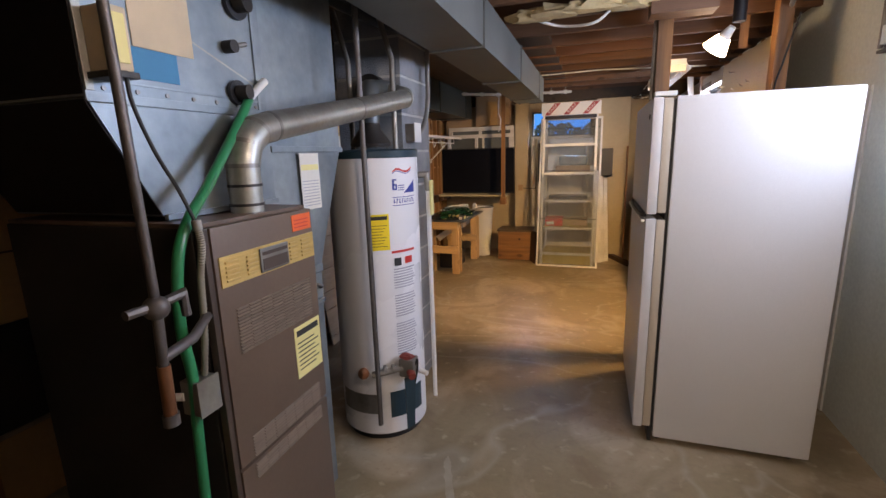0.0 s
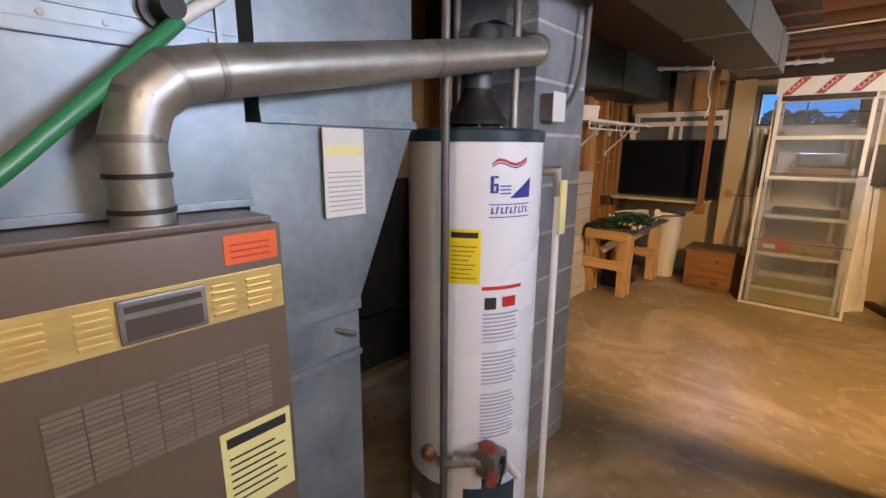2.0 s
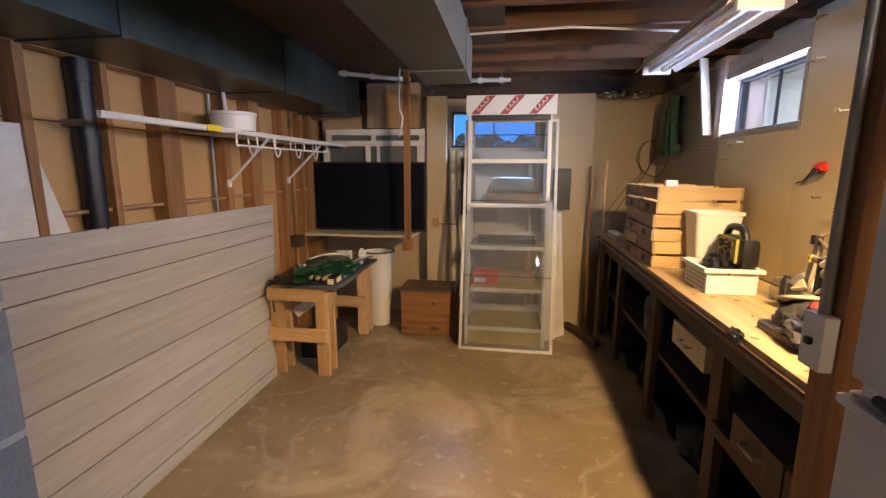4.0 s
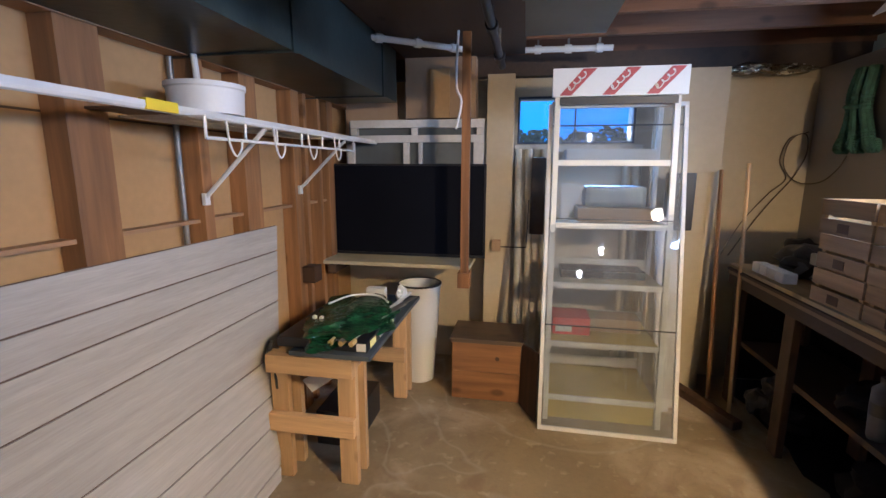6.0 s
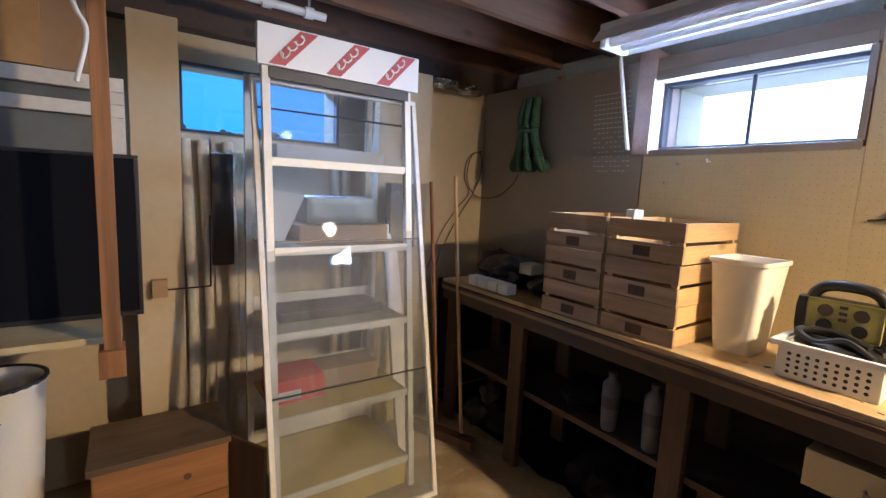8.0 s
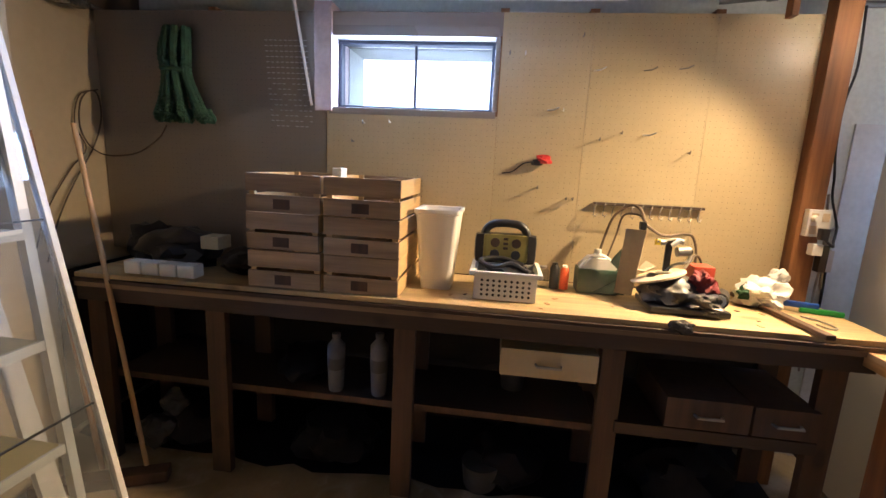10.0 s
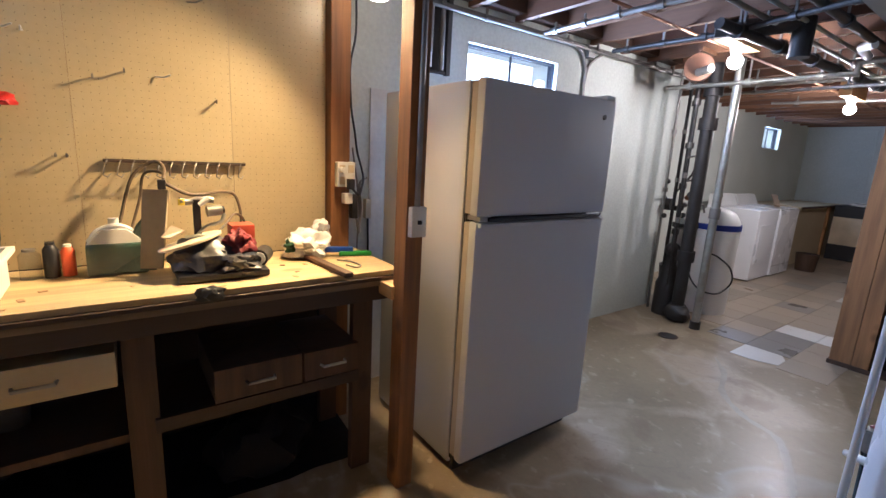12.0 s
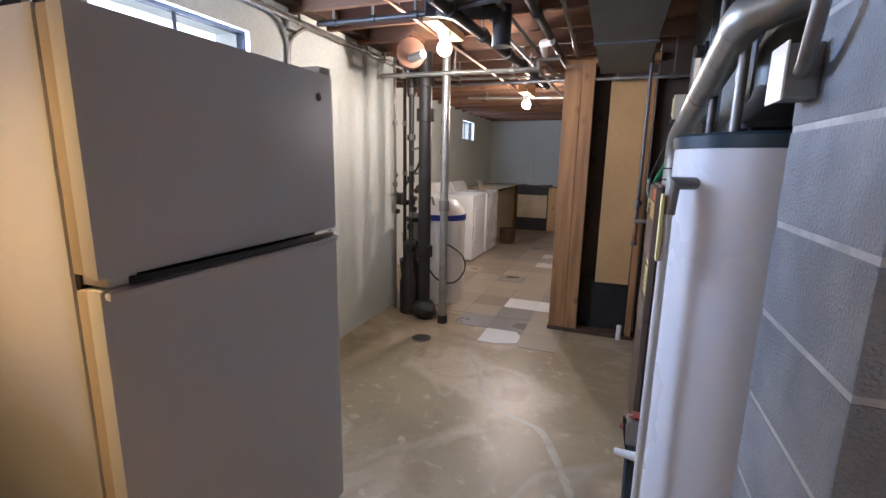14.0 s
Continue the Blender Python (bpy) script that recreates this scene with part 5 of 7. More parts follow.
def rack_contents():
    b = thing("red_box", (0.70, 7.72, 0.49), "faded red box lying on the fourth rack shelf", "box")
    part("box_body", box(0.58, 0.81, 7.62, 7.84, 0.491, 0.60, 0.006), RED, b)
    part("box_label", box(0.60, 0.70, 7.617, 7.62, 0.51, 0.55, 0.001), PAPER, b)
    t = thing("covered_dish", (0.93, 7.78, 1.205), "wooden tray with a clear domed cover on the rack", "tray")
    part("tray", box(0.70, 1.14, 7.66, 7.90, 1.206, 1.29, 0.008), CARD, t)
    part("dome", box(0.74, 1.10, 7.69, 7.88, 1.292, 1.42, 0.03), GALV, t, "grey domed cover")
    solo("white_paper_roll", slab([(0.60, 7.70, 1.21), (0.64, 7.70, 1.21), (0.74, 7.72, 1.42), (0.60, 7.72, 1.44)], 0.01), PAPER, "sheet of white paper standing on the rack shelf", "paper")
    solo("pale_box_top", box(0.62, 1.14, 7.72, 7.88, 1.572, 1.64, 0.006), PAPER, "long pale box on the top rack shelf", "box")
    solo("dark_tray", box(0.62, 1.12, 7.66, 7.86, 0.852, 0.90, 0.006), DKPLASTIC, "shallow black tray with clear edges on the rack shelf", "tray")
    solo("light_carton", box(0.76, 1.13, 7.70, 7.88, 0.492, 0.58, 0.006), CARD, "flat cardboard carton on the rack shelf", "carton")
    g = None
    for k, (x, y, h, lean) in enumerate(((1.235, 7.62, 1.28, 0.10), (1.285, 7.66, 1.22, 0.12), (1.33, 7.72, 1.25, 0.14), (1.375, 7.76, 1.2, 0.12))):
        bm = slab([(x, y, 0.0), (x + 0.042, y + 0.01, 0.0), (x + 0.042 - lean * 0.5, y + 0.2, h), (x - lean * 0.5, y + 0.19, h)], -0.018)
        solo("trim_board", bm, WHITEPAINT, "long white trim board leaning in a bundle beside the rack", "trim board", "leaning trim boards")
    solo("black_case", box(1.26, 1.42, 7.86, 7.93, 1.14, 1.50, 0.01), DKPLASTIC, "slim black case hung on the tan wall panel", "case")


rack_contents()


def brooms():
    b = thing("push_broom", (1.6, 7.75, 0), "old push broom with a dark wooden head on the floor", "broom")
    part("head", box(-0.26, 0.26, -0.035, 0.035, 0.0, 0.055, 0.008, m=pose(1.56, 7.76, 0, 0, 0, -66)), BENCHLEG, b, "dark bristle head")
    part("handle", tube([(1.60, 7.80, 0.05), (1.60, 7.98, 1.52)], 0.012, 10), POST, b, "brown wooden handle", True)
    s = thing("long_stick", (1.66, 7.9, 0), "pale wooden pole leaning against the back wall", "pole")
    part("pole", tube([(1.655, 7.62, 0.0), (1.72, 7.9, 1.56)], 0.011, 10), PINE_Z, s, "", True)
    c = thing("looped_cord", (2.0, 8.2, 1.3), "thin dark cord looped on the tan wall corner", "cord")
    part("loop", tube([(1.765, 8.15, 0.94), (1.90, 8.22, 1.12), (2.02, 8.235, 1.30), (2.14, 8.235, 1.47), (2.20, 8.235, 1.62), (2.19, 8.235, 1.74), (2.13, 8.23, 1.745), (2.08, 8.23, 1.68), (2.07, 8.23, 1.56), (2.12, 8.23, 1.47), (2.19, 8.2, 1.43), (2.21, 8.05, 1.45), (2.212, 7.92, 1.53), (2.215, 7.87, 1.60)], 0.004, 6, True), CORDBROWN, c, "", True)
    part("second_strand", tube([(1.74, 8.2, 0.94), (1.86, 8.235, 1.16), (2.0, 8.24, 1.35), (2.10, 8.24, 1.46), (2.05, 8.24, 1.58), (2.09, 8.24, 1.72), (2.2, 8.24, 1.765)], 0.0035, 6, True), CORDBROWN, c, "", True)
    r = thing("green_rope_hank", (2.15, 7.72, 1.65), "hank of faded green rope hanging on the dark pegboard", "rope")
    for k in range(11):
        a = k * 2.4
        dx, dy = 0.028 * math.cos(a), 0.078 * math.sin(a)
        part("strand", tube([(2.19 + dx, 7.76 + dy * 0.7, 2.07), (2.175 + dx, 7.77 + dy * 0.9, 1.95), (2.17 + dx, 7.76 + dy * 0.8, 1.84), (2.17 + dx, 7.75 + dy * 1.3, 1.72), (2.16 + dx, 7.74 + dy * 1.7, 1.65), (2.17 + dx, 7.72 + dy * 1.8, 1.63), (2.18 + dx, 7.73 + dy * 1.5, 1.68)], 0.016, 7, True, steps=10, ripple=0.28), ROPE, r, "", True)
    part("wrap_band", tube([(2.14, 7.70, 1.86), (2.125, 7.76, 1.865), (2.14, 7.82, 1.87), (2.2, 7.82, 1.87)], 0.012, 7, True), ROPE, r, "", True)
    part("peg", cyl((2.24, 7.76, 2.06), (2.15, 7.76, 2.07), 0.006), STEEL, r)


brooms()


def pegboards():
    seams = (4.818, 5.231, 5.755, 6.16)
    for a, b in zip(seams, seams[1:]):
        structure("pegboard", box(2.226, 2.233, a, b - 0.0012, 0.927, 2.16), PEG)
    structure("pegboard_below_window", box(2.226, 2.233, 6.16, 7.0, 0.927, 1.70), PEG)
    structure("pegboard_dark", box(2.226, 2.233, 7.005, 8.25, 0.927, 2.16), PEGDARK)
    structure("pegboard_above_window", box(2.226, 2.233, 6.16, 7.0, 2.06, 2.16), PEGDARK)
    holes = bmesh.new()
    for i in range(4, 138):
        for j in range(48):
            y, z = 4.73 + i * 0.0254, 0.95 + j * 0.0254
            if 6.15 < y < 7.01 and z > 1.69:
                continue
            r = 0.0012
            holes.faces.new([holes.verts.new((2.2255, y + r * u, z + r * v)) for u, v in ((-1, -0.5), (0, -1.1), (1, -0.5), (1, 0.5), (0, 1.1), (-1, 0.5))])
    # Pale dashes that paint daylight coming through the peg holes.
    lit = bmesh.new()
    for i in range(9):
        for j in range(17):
            if (i * 7 + j * 5) % 4 == 0 and j < 9:
                continue
            y, z = 7.08 + i * 0.0254 + j * 0.002, 1.62 + j * 0.0254
            lit.faces.new([lit.verts.new((2.2245, y + 0.009 * u, z + 0.0022 * v)) for u, v in ((-1, -0.5), (0, -1.1), (1, -0.5), (1, 0.5), (0, 1.1), (-1, 0.5))])
    tagged(structure("peg_hole_grommets", lit, WIRE), kind="stuff")
    ob = structure("peg_holes", holes, RUBBER)
    tagged(ob, kind="stuff")
    for y in (5.23, 5.755, 6.155, 7.0, 7.6):
        structure("peg_batten", box(2.234, 2.30, y - 0.02, y + 0.02, 0.9, 2.18), STUD_Z)
    for z0, z1 in ((1.69, 1.722), (2.052, 2.10)):
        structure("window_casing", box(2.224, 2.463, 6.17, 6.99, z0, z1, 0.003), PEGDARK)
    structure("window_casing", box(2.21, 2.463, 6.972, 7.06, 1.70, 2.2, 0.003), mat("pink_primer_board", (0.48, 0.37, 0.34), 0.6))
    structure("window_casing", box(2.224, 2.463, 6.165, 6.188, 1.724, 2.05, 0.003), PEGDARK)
    solo("hinged_trim", slab([(2.14, 7.05, 1.72), (2.20, 7.075, 1.72), (2.16, 7.15, 2.22), (2.10, 7.12, 2.22)], 0.012), WIRE, "slanting glossy white trim strip beside the window", "trim")

    def hook(y, z, long=0.05, tilt=0.0):
        return tube([(2.226, y, z), (2.205, y, z), (2.195, y + tilt, z - 0.004), (2.188, y + tilt, z + 0.008)] if long < 0.06 else
                    [(2.222, y + 0.028, z), (2.20, y, z), (2.188, y - 0.02, z + 0.01)], 0.003, 6)
    for k, (y, z, lg) in enumerate(((5.711, 1.916, 0.08), (5.495, 1.92, 0.08), (5.346, 1.93, 0.08), (5.90, 1.737, 0.08), (5.686, 1.614, 0.05), (5.592, 1.646, 0.05), (5.466, 1.641, 0.08),
                                    (5.948, 1.381, 0.05), (6.807, 1.649, 0.05), (6.675, 1.657, 0.05), (5.78, 1.335, 0.05), (5.81, 1.335, 0.05), (6.05, 1.98, 0.05), (6.12, 1.98, 0.05), (5.80, 2.06, 0.05), (5.86, 1.737, 0.05), (5.29, 1.57, 0.05), (6.86, 1.56, 0.05))):
        solo("peg_hook", hook(y, z, lg), STEEL if k % 3 else PLASTIC, "small metal peg hook on the perforated board", "hook", "pegboard hooks")
    r = thing("tool_rail", (2.21, 5.43, 1.3), "thin dark tool rail with a row of wire loops", "tool rail")
    part("rail", box(2.205, 2.223, 5.185, 5.68, 1.316, 1.328, 0.002), BENCHDARK, r)
    for k in range(12):
        y = 5.205 + k * 0.042
        part("loop", tube([(2.20, y, 1.325), (2.19, y + 0.01, 1.30), (2.185, y + 0.015, 1.27), (2.19, y + 0.003, 1.262), (2.20, y - 0.008, 1.275)], 0.0025, 5), STEEL, r)
    f = thing("red_clip", (2.2, 5.94, 1.5), "small red and black clip with a trailing wire", "clip")
    part("clip_body", lump((2.20, 5.93, 1.51), (0.02, 0.035, 0.022), 3, rough=0.5), RED, f, "", True)
    part("clip_jaw", lump((2.20, 5.96, 1.495), (0.015, 0.025, 0.015), 6, rough=0.4), DKPLASTIC, f, "", True)
    part("wire", tube([(2.21, 5.97, 1.50), (2.22, 6.02, 1.49), (2.22, 6.07, 1.45), (2.22, 6.12, 1.44)], 0.003, 6, True), RUBBER, f)
    o = thing("wall_outlets", (2.25, 4.64, 1.2), "white outlet boxes with plugs and loose cords", "outlet")
    part("outlet_box", box(2.130, 2.164, 4.706, 4.796, 1.235, 1.352, 0.004), PLASTIC, o, "white four gang outlet box")
    for y, z in ((4.728, 1.32), (4.772, 1.32), (4.772, 1.265)):
        part("socket_face", box(2.1275, 2.1298, y - 0.014, y + 0.014, z - 0.018, z + 0.018, 0.001), CREAM, o)
    part("plug", box(2.095, 2.1295, 4.722, 4.752, 1.225, 1.275, 0.006), DKPLASTIC, o, "black plug")
    part("round_plug", cyl((2.10, 4.775, 1.315), (2.1275, 4.775, 1.315), 0.014, seg=14), PLASTIC, o, "", True)
    part("lower_adapter", box(2.11, 2.15, 4.726, 4.768, 1.155, 1.205, 0.006), PLASTIC, o, "white plug adapter")
    part("dark_transformer", box(2.125, 2.164, 4.69, 4.722, 1.08, 1.20, 0.006), IRON, o)
    part("cord", tube([(2.10, 4.735, 1.23), (2.10, 4.70, 1.20), (2.16, 4.66, 1.215), (2.22, 4.62, 1.28), (2.25, 4.64, 1.40), (2.22, 4.67, 1.50), (2.2, 4.70, 1.62), (2.18, 4.715, 1.80), (2.2, 4.68, 1.95), (2.25, 4.66, 2.2)], 0.0055, 6, True), RUBBER, o, "", True)
    part("low_cord", tube([(2.13, 4.70, 1.10), (2.18, 4.66, 1.0), (2.25, 4.62, 1.02), (2.28, 4.60, 1.12), (2.26, 4.62, 1.24), (2.3, 4.56, 1.27)], 0.0055, 6, True), CONDUIT, o, "", True)
    part("long_cord", tube([(2.2, 4.69, 1.42), (2.26, 4.64, 1.28), (2.30, 4.60, 1.1), (2.28, 4.62, 0.9), (2.3, 4.6, 0.55)], 0.005, 6, True), CONDUIT, o, "", True)
    w = thing("wall_switch", (2.45, 4.48, 1.05), "small dark switch box on the white basement wall", "switch")
    part("box_body", box(2.425, 2.463, 4.465, 4.50, 1.03, 1.14, 0.004), CREAM, w)
    part("lead", tube([(2.44, 4.48, 1.03), (2.44, 4.475, 0.9), (2.45, 4.47, 0.6)], 0.006, 6), RUBBER, w)
    n = thing("wall_pipe_recess", (2.44, 4.1, 1.9), "dark wall box holding grey pipe stubs above the refrigerator", "pipe box")
    part("dark_backing", box(2.452, 2.463, 3.99, 4.235, 1.90, 2.32, 0.002), IRON, n)
    part("side_trim", box(2.43, 2.463, 3.955, 3.985, 1.88, 2.32, 0.003), DARKGREY, n)
    part("sill_trim", box(2.43, 2.463, 3.99, 4.24, 1.885, 1.899, 0.002), DARKGREY, n)
    for y, r_, m_, z0 in ((4.13, 0.030, STEEL, 1.99), (4.13, 0.027, PLASTIC, 1.91), (4.03, 0.014, STEEL, 1.90), (4.19, 0.010, STEEL, 1.90)):
        part("pipe_stub", cyl((2.42, y, z0), (2.42, y, 2.32 if m_ is STEEL else 1.988), r_, seg=14), m_, n, "", True)
    structure("wall_panel_painted", box(2.452, 2.463, 4.28, 4.47, 0.0, 1.75, 0.002), WHITEPAINT)
    solo("hung_slat", box(2.05, 2.10, 5.021, 5.045, 2.10, 2.40, 0.003), POST, "short reddish slat hanging from the ceiling joist", "slat")


pegboards()


def crate(x, y, rz, label):
    t = thing("wooden_crate", (x, y, 0.927), label, "crate", "stacked crates", local=True, rz=rz)
    w, d, h = 0.23, 0.156, 0.157
    for s in (-1, 1):
        part("corner_post", box(-w + 0.012, -w + 0.03, s * (d - 0.02) - 0.012, s * (d - 0.02) + 0.012, 0, h - 0.002, 0.001), CRATE_X, t)
        part("corner_post", box(w - 0.03, w - 0.012, s * (d - 0.02) - 0.012, s * (d - 0.02) + 0.012, 0, h - 0.002, 0.001), CRATE_X, t)
    for z0, z1 in ((0.002, 0.070), (0.084, 0.155)):
        part("front_slat", box(-w, -w + 0.011, -d, d, z0, z1, 0.0015), CRATE_Y, t)
        part("rear_slat", box(w - 0.011, w, -d, d, z0, z1, 0.0015), CRATE_Y, t)
        part("end_slat", box(-w + 0.0125, w - 0.0125, -d, -d + 0.008, z0, z1, 0.0015), CRATE_X, t)
        part("end_slat", box(-w + 0.0125, w - 0.0125, d - 0.008, d, z0, z1, 0.0015), CRATE_X, t)
    for k in range(4):
        part("bottom_slat", box(-w + 0.033, w - 0.033, -d + 0.012 + k * 0.073, -d + 0.077 + k * 0.073, 0.003, 0.010), CRATE_X, t)
    return t


def crates():
    a = crate(1.95, 6.655, 0, "light pine slatted crate in a stack on the workbench")
    part("burnt_mark", box(-0.2315, -0.2302, -0.03, 0.04, 0.015, 0.055), BENCHLEG, a, "dark branded mark")
    for i, (x, y, dz) in enumerate(((1.94, 6.65, 0.1575), (1.95, 6.658, 0.315), (1.945, 6.985, 0.0), (1.952, 6.988, 0.1575), (1.94, 6.982, 0.315))):
        copy_thing(a, pose(x, y, 0.927 + dz, 0, 0, (-0.6, 0.8, 1.0, -0.5, 0.9)[i]))
    solo("white_carton_corner", box(1.86, 1.93, 6.79, 6.83, 1.39, 1.43, 0.004), PAPER, "small white carton poking out between the crates", "carton")


crates()



DARKCLOTH = mat("dark_green_grey_cloth", (0.045, 0.06, 0.045), 0.85, 0, (0.02, 0.035, 0.025), 9, 60, 0.4)
NAVYBLACK = mat("dark_blue_black_wrap", (0.02, 0.022, 0.035), 0.45, 0, (0.06, 0.055, 0.05), 16, 60, 0.4, sharp=True)
BOARDTAN = mat("tan_hardboard", (0.33, 0.27, 0.18), 0.7, 0, (0.24, 0.195, 0.13), 9, 40, 0.1)
REDCLOTH = mat("dark_red_cloth", (0.22, 0.015, 0.02), 0.7, 0, (0.10, 0.008, 0.012), 14, 60, 0.4)
ORANGERED = mat("orange_red_plastic", (0.48, 0.07, 0.03), 0.45)


def bench_things():
    b = thing("tall_bin", (1.98, 6.375, 0.927), "tall cream rectangular plastic bin on the workbench", "bin", local=True)
    bm = bmesh.new()
    rings = []
    for (hx, hy, z) in ((0.085, 0.065, 0), (0.115, 0.092, 0.33), (0.122, 0.099, 0.335), (0.122, 0.099, 0.35), (0.108, 0.086, 0.347), (0.08, 0.06, 0.02)):
        ring = []
        for sx, sy in ((1, 1), (-1, 1), (-1, -1), (1, -1)):
            for k in range(4):
                u = radians({(1, 1): 0, (-1, 1): 90, (-1, -1): 180, (1, -1): 270}[(sx, sy)] + 30 * k)
                ring.append(bm.verts.new((sx * (hx - 0.02) + 0.02 * math.cos(u), sy * (hy - 0.02) + 0.02 * math.sin(u), z)))
        rings.append(ring)
    for q, s in zip(rings, rings[1:]):
        for j in range(16):
            bm.faces.new((q[j], q[(j + 1) % 16], s[(j + 1) % 16], s[j]))
    bm.faces.new(rings[0][::-1])
    bm.faces.new(rings[-1])
    part("bin_body", bm, PLASTIC, b, "", True)
    k = thing("slotted_basket", (1.92, 6.08, 0.927), "white perforated plastic basket on the workbench", "basket")
    x0, x1, y0, y1 = 1.80, 2.02, 5.945, 6.20
    for p in ((x0, x0 + 0.006, y0, y1), (x1 - 0.006, x1, y0, y1), (x0 + 0.007, x1 - 0.007, y0, y0 + 0.006), (x0 + 0.007, x1 - 0.007, y1 - 0.006, y1)):
        part("basket_wall", box(*p, 0.928, 1.04, 0.002), PLASTIC, k)
    part("basket_floor", box(x0 + 0.007, x1 - 0.007, y0 + 0.007, y1 - 0.007, 0.928, 0.935), PLASTIC, k)
    for p in ((x0 - 0.02, x0 - 0.001, y0 - 0.02, y1 + 0.02), (x1 + 0.001, x1 + 0.02, y0 - 0.02, y1 + 0.02), (x0 - 0.001, x1 + 0.001, y0 - 0.02, y0 - 0.001), (x0 - 0.001, x1 + 0.001, y1 + 0.001, y1 + 0.02)):
        part("rim", box(*p, 1.032, 1.05, 0.003), PLASTIC, k)
    dots = bmesh.new()
    for i in range(9):
        for j in range(4):
            y, z = y0 + 0.03 + i * 0.024, 0.95 + j * 0.02
            dots.faces.new([dots.verts.new((x0 - 0.001, y + 0.006 * math.cos(a), z + 0.006 * math.sin(a))) for a in [radians(45 * q) for q in range(8)]])
    part("slots", dots, DKPLASTIC, k)
    part("coiled_cable", tube([(1.85, 5.98, 1.04), (1.87, 6.05, 1.07), (1.86, 6.12, 1.05), (1.9, 6.18, 1.07), (1.93, 6.1, 1.08), (1.9, 6.0, 1.06)], 0.012, 8, True), RUBBER, k, "", True)
    part("packed_clutter", lump((1.91, 6.07, 1.01), (0.09, 0.11, 0.05), 9, rough=0.5), DKPLASTIC, k, "", True)
    r = thing("camping_radio", (1.97, 6.09, 1.05), "olive and black portable radio with a carry handle", "radio")
    part("radio_body", box(1.94, 2.02, 5.945, 6.215, 1.050, 1.185, 0.035), DKPLASTIC, r, "", True)
    part("front_face", box(1.928, 1.939, 5.985, 6.175, 1.066, 1.182, 0.012), OLIVE, r, "olive yellow front face")
    part("carry_handle", tube([(1.97, 5.985, 1.16), (1.97, 5.998, 1.20), (1.97, 6.035, 1.225), (1.97, 6.125, 1.225), (1.97, 6.165, 1.20), (1.97, 6.178, 1.16)], 0.018, 10, True), DKPLASTIC, r, "", True)
    for y in (6.035, 6.125):
        part("dial", cyl((1.928, y, 1.148), (1.921, y, 1.148), 0.02), BENCHDARK, r)
        part("low_speaker", cyl((1.928, y, 1.098), (1.922, y, 1.098), 0.02), DKPLASTIC, r)
    for j in range(3):
        part("button", box(1.922, 1.928, 6.07, 6.09, 1.12 + j * 0.02, 1.13 + j * 0.02), BENCHDARK, r)
    for i, (y, h, rad, m_) in enumerate(((5.90, 0.10, 0.03, GLASS), (5.845, 0.12, 0.022, DKPLASTIC), (5.80, 0.11, 0.02, ORANGE))):
        q = thing("bottle", (2.08, y, 0.927), ("clear glass jar with a metal lid on the bench", "small black bottle on the bench", "orange and white tube bottle on the bench")[i], "bottle")
        part("bottle_body", lathe([(rad, 0), (rad, h * 0.8), (rad * 0.6, h * 0.92)], (2.08, y, 0.928), 20), m_, q, "", True)
        part("cap", lathe([(rad * 0.6, h * 0.92), (rad * 0.6, h)], (2.08, y, 0.929), 20), (STEEL, DKPLASTIC, PLASTIC)[i], q, "", True)
    v = thing("spray_bottle_box", (2.09, 5.66, 0.927), "green and white plastic jug with handle on the bench", "jug")
    part("jug_body", box(2.02, 2.14, 5.57, 5.75, 0.928, 1.04, 0.012), mat("dull_green_plastic", (0.11, 0.13, 0.11), 0.5, 0, (0.04, 0.10, 0.07), 7, 50, 0.1), v)
    part("jug_top", slab([(2.03, 5.575, 1.041), (2.03, 5.745, 1.041), (2.03, 5.70, 1.09), (2.03, 5.63, 1.09)], 0.09), PLASTIC, v)
    part("jug_cap", cyl((2.075, 5.665, 1.09), (2.075, 5.665, 1.125), 0.016), PLASTIC, v, "", True)
    part("jug_handle", tube([(2.06, 5.58, 1.045), (2.06, 5.62, 1.085), (2.06, 5.66, 1.10), (2.06, 5.71, 1.085), (2.06, 5.74, 1.045)], 0.009, 8, True), PLASTIC, v, "", True)
    s = thing("bench_saw", (1.95, 5.32, 0.927), "black and cream bench power tool with a coiled cord", "power tool")
    part("tool_base", box(1.80, 2.02, 5.20, 5.50, 0.93, 0.955, 0.010), DKPLASTIC, s, "black tool foot", True)
    part("tool_body", lump((1.92, 5.39, 0.995), (0.10, 0.125, 0.07), 12, rough=0.25, sub=4), NAVYBLACK, s, "black tool body", True)
    part("lower_wrap", lump((1.87, 5.30, 0.975), (0.085, 0.09, 0.045), 14, rough=0.5, sub=4), NAVYBLACK, s, "dark blue black wrap", True)
    part("side_casting", box(1.84, 1.90, 5.34, 5.40, 0.955, 1.03, 0.012), IRON, s, "", True)
    plate = lathe([(0.10, 0.0), (0.108, 0.003), (0.108, 0.010), (0.10, 0.013)], (0, 0, 0), 36)
    plate.transform(pose(1.94, 5.44, 1.045, -17, 6, 0))
    part("round_table", plate, CREAM, s, "cream tilted round plate", True)
    part("back_panel", slab([(1.95, 5.535, 0.955), (1.98, 5.60, 0.955), (2.00, 5.575, 1.235), (1.97, 5.50, 1.235)], 0.014), BOARDTAN, s, "tan upright back panel")
    part("green_guard", slab([(2.0, 5.55, 0.94), (2.02, 5.68, 0.94), (2.05, 5.60, 1.10), (2.05, 5.57, 1.14)], 0.012), DARKCLOTH, s, "dark green cloth guard")
    part("panel_clamp", box(1.955, 1.985, 5.505, 5.53, 1.237, 1.272, 0.005), DKPLASTIC, s)
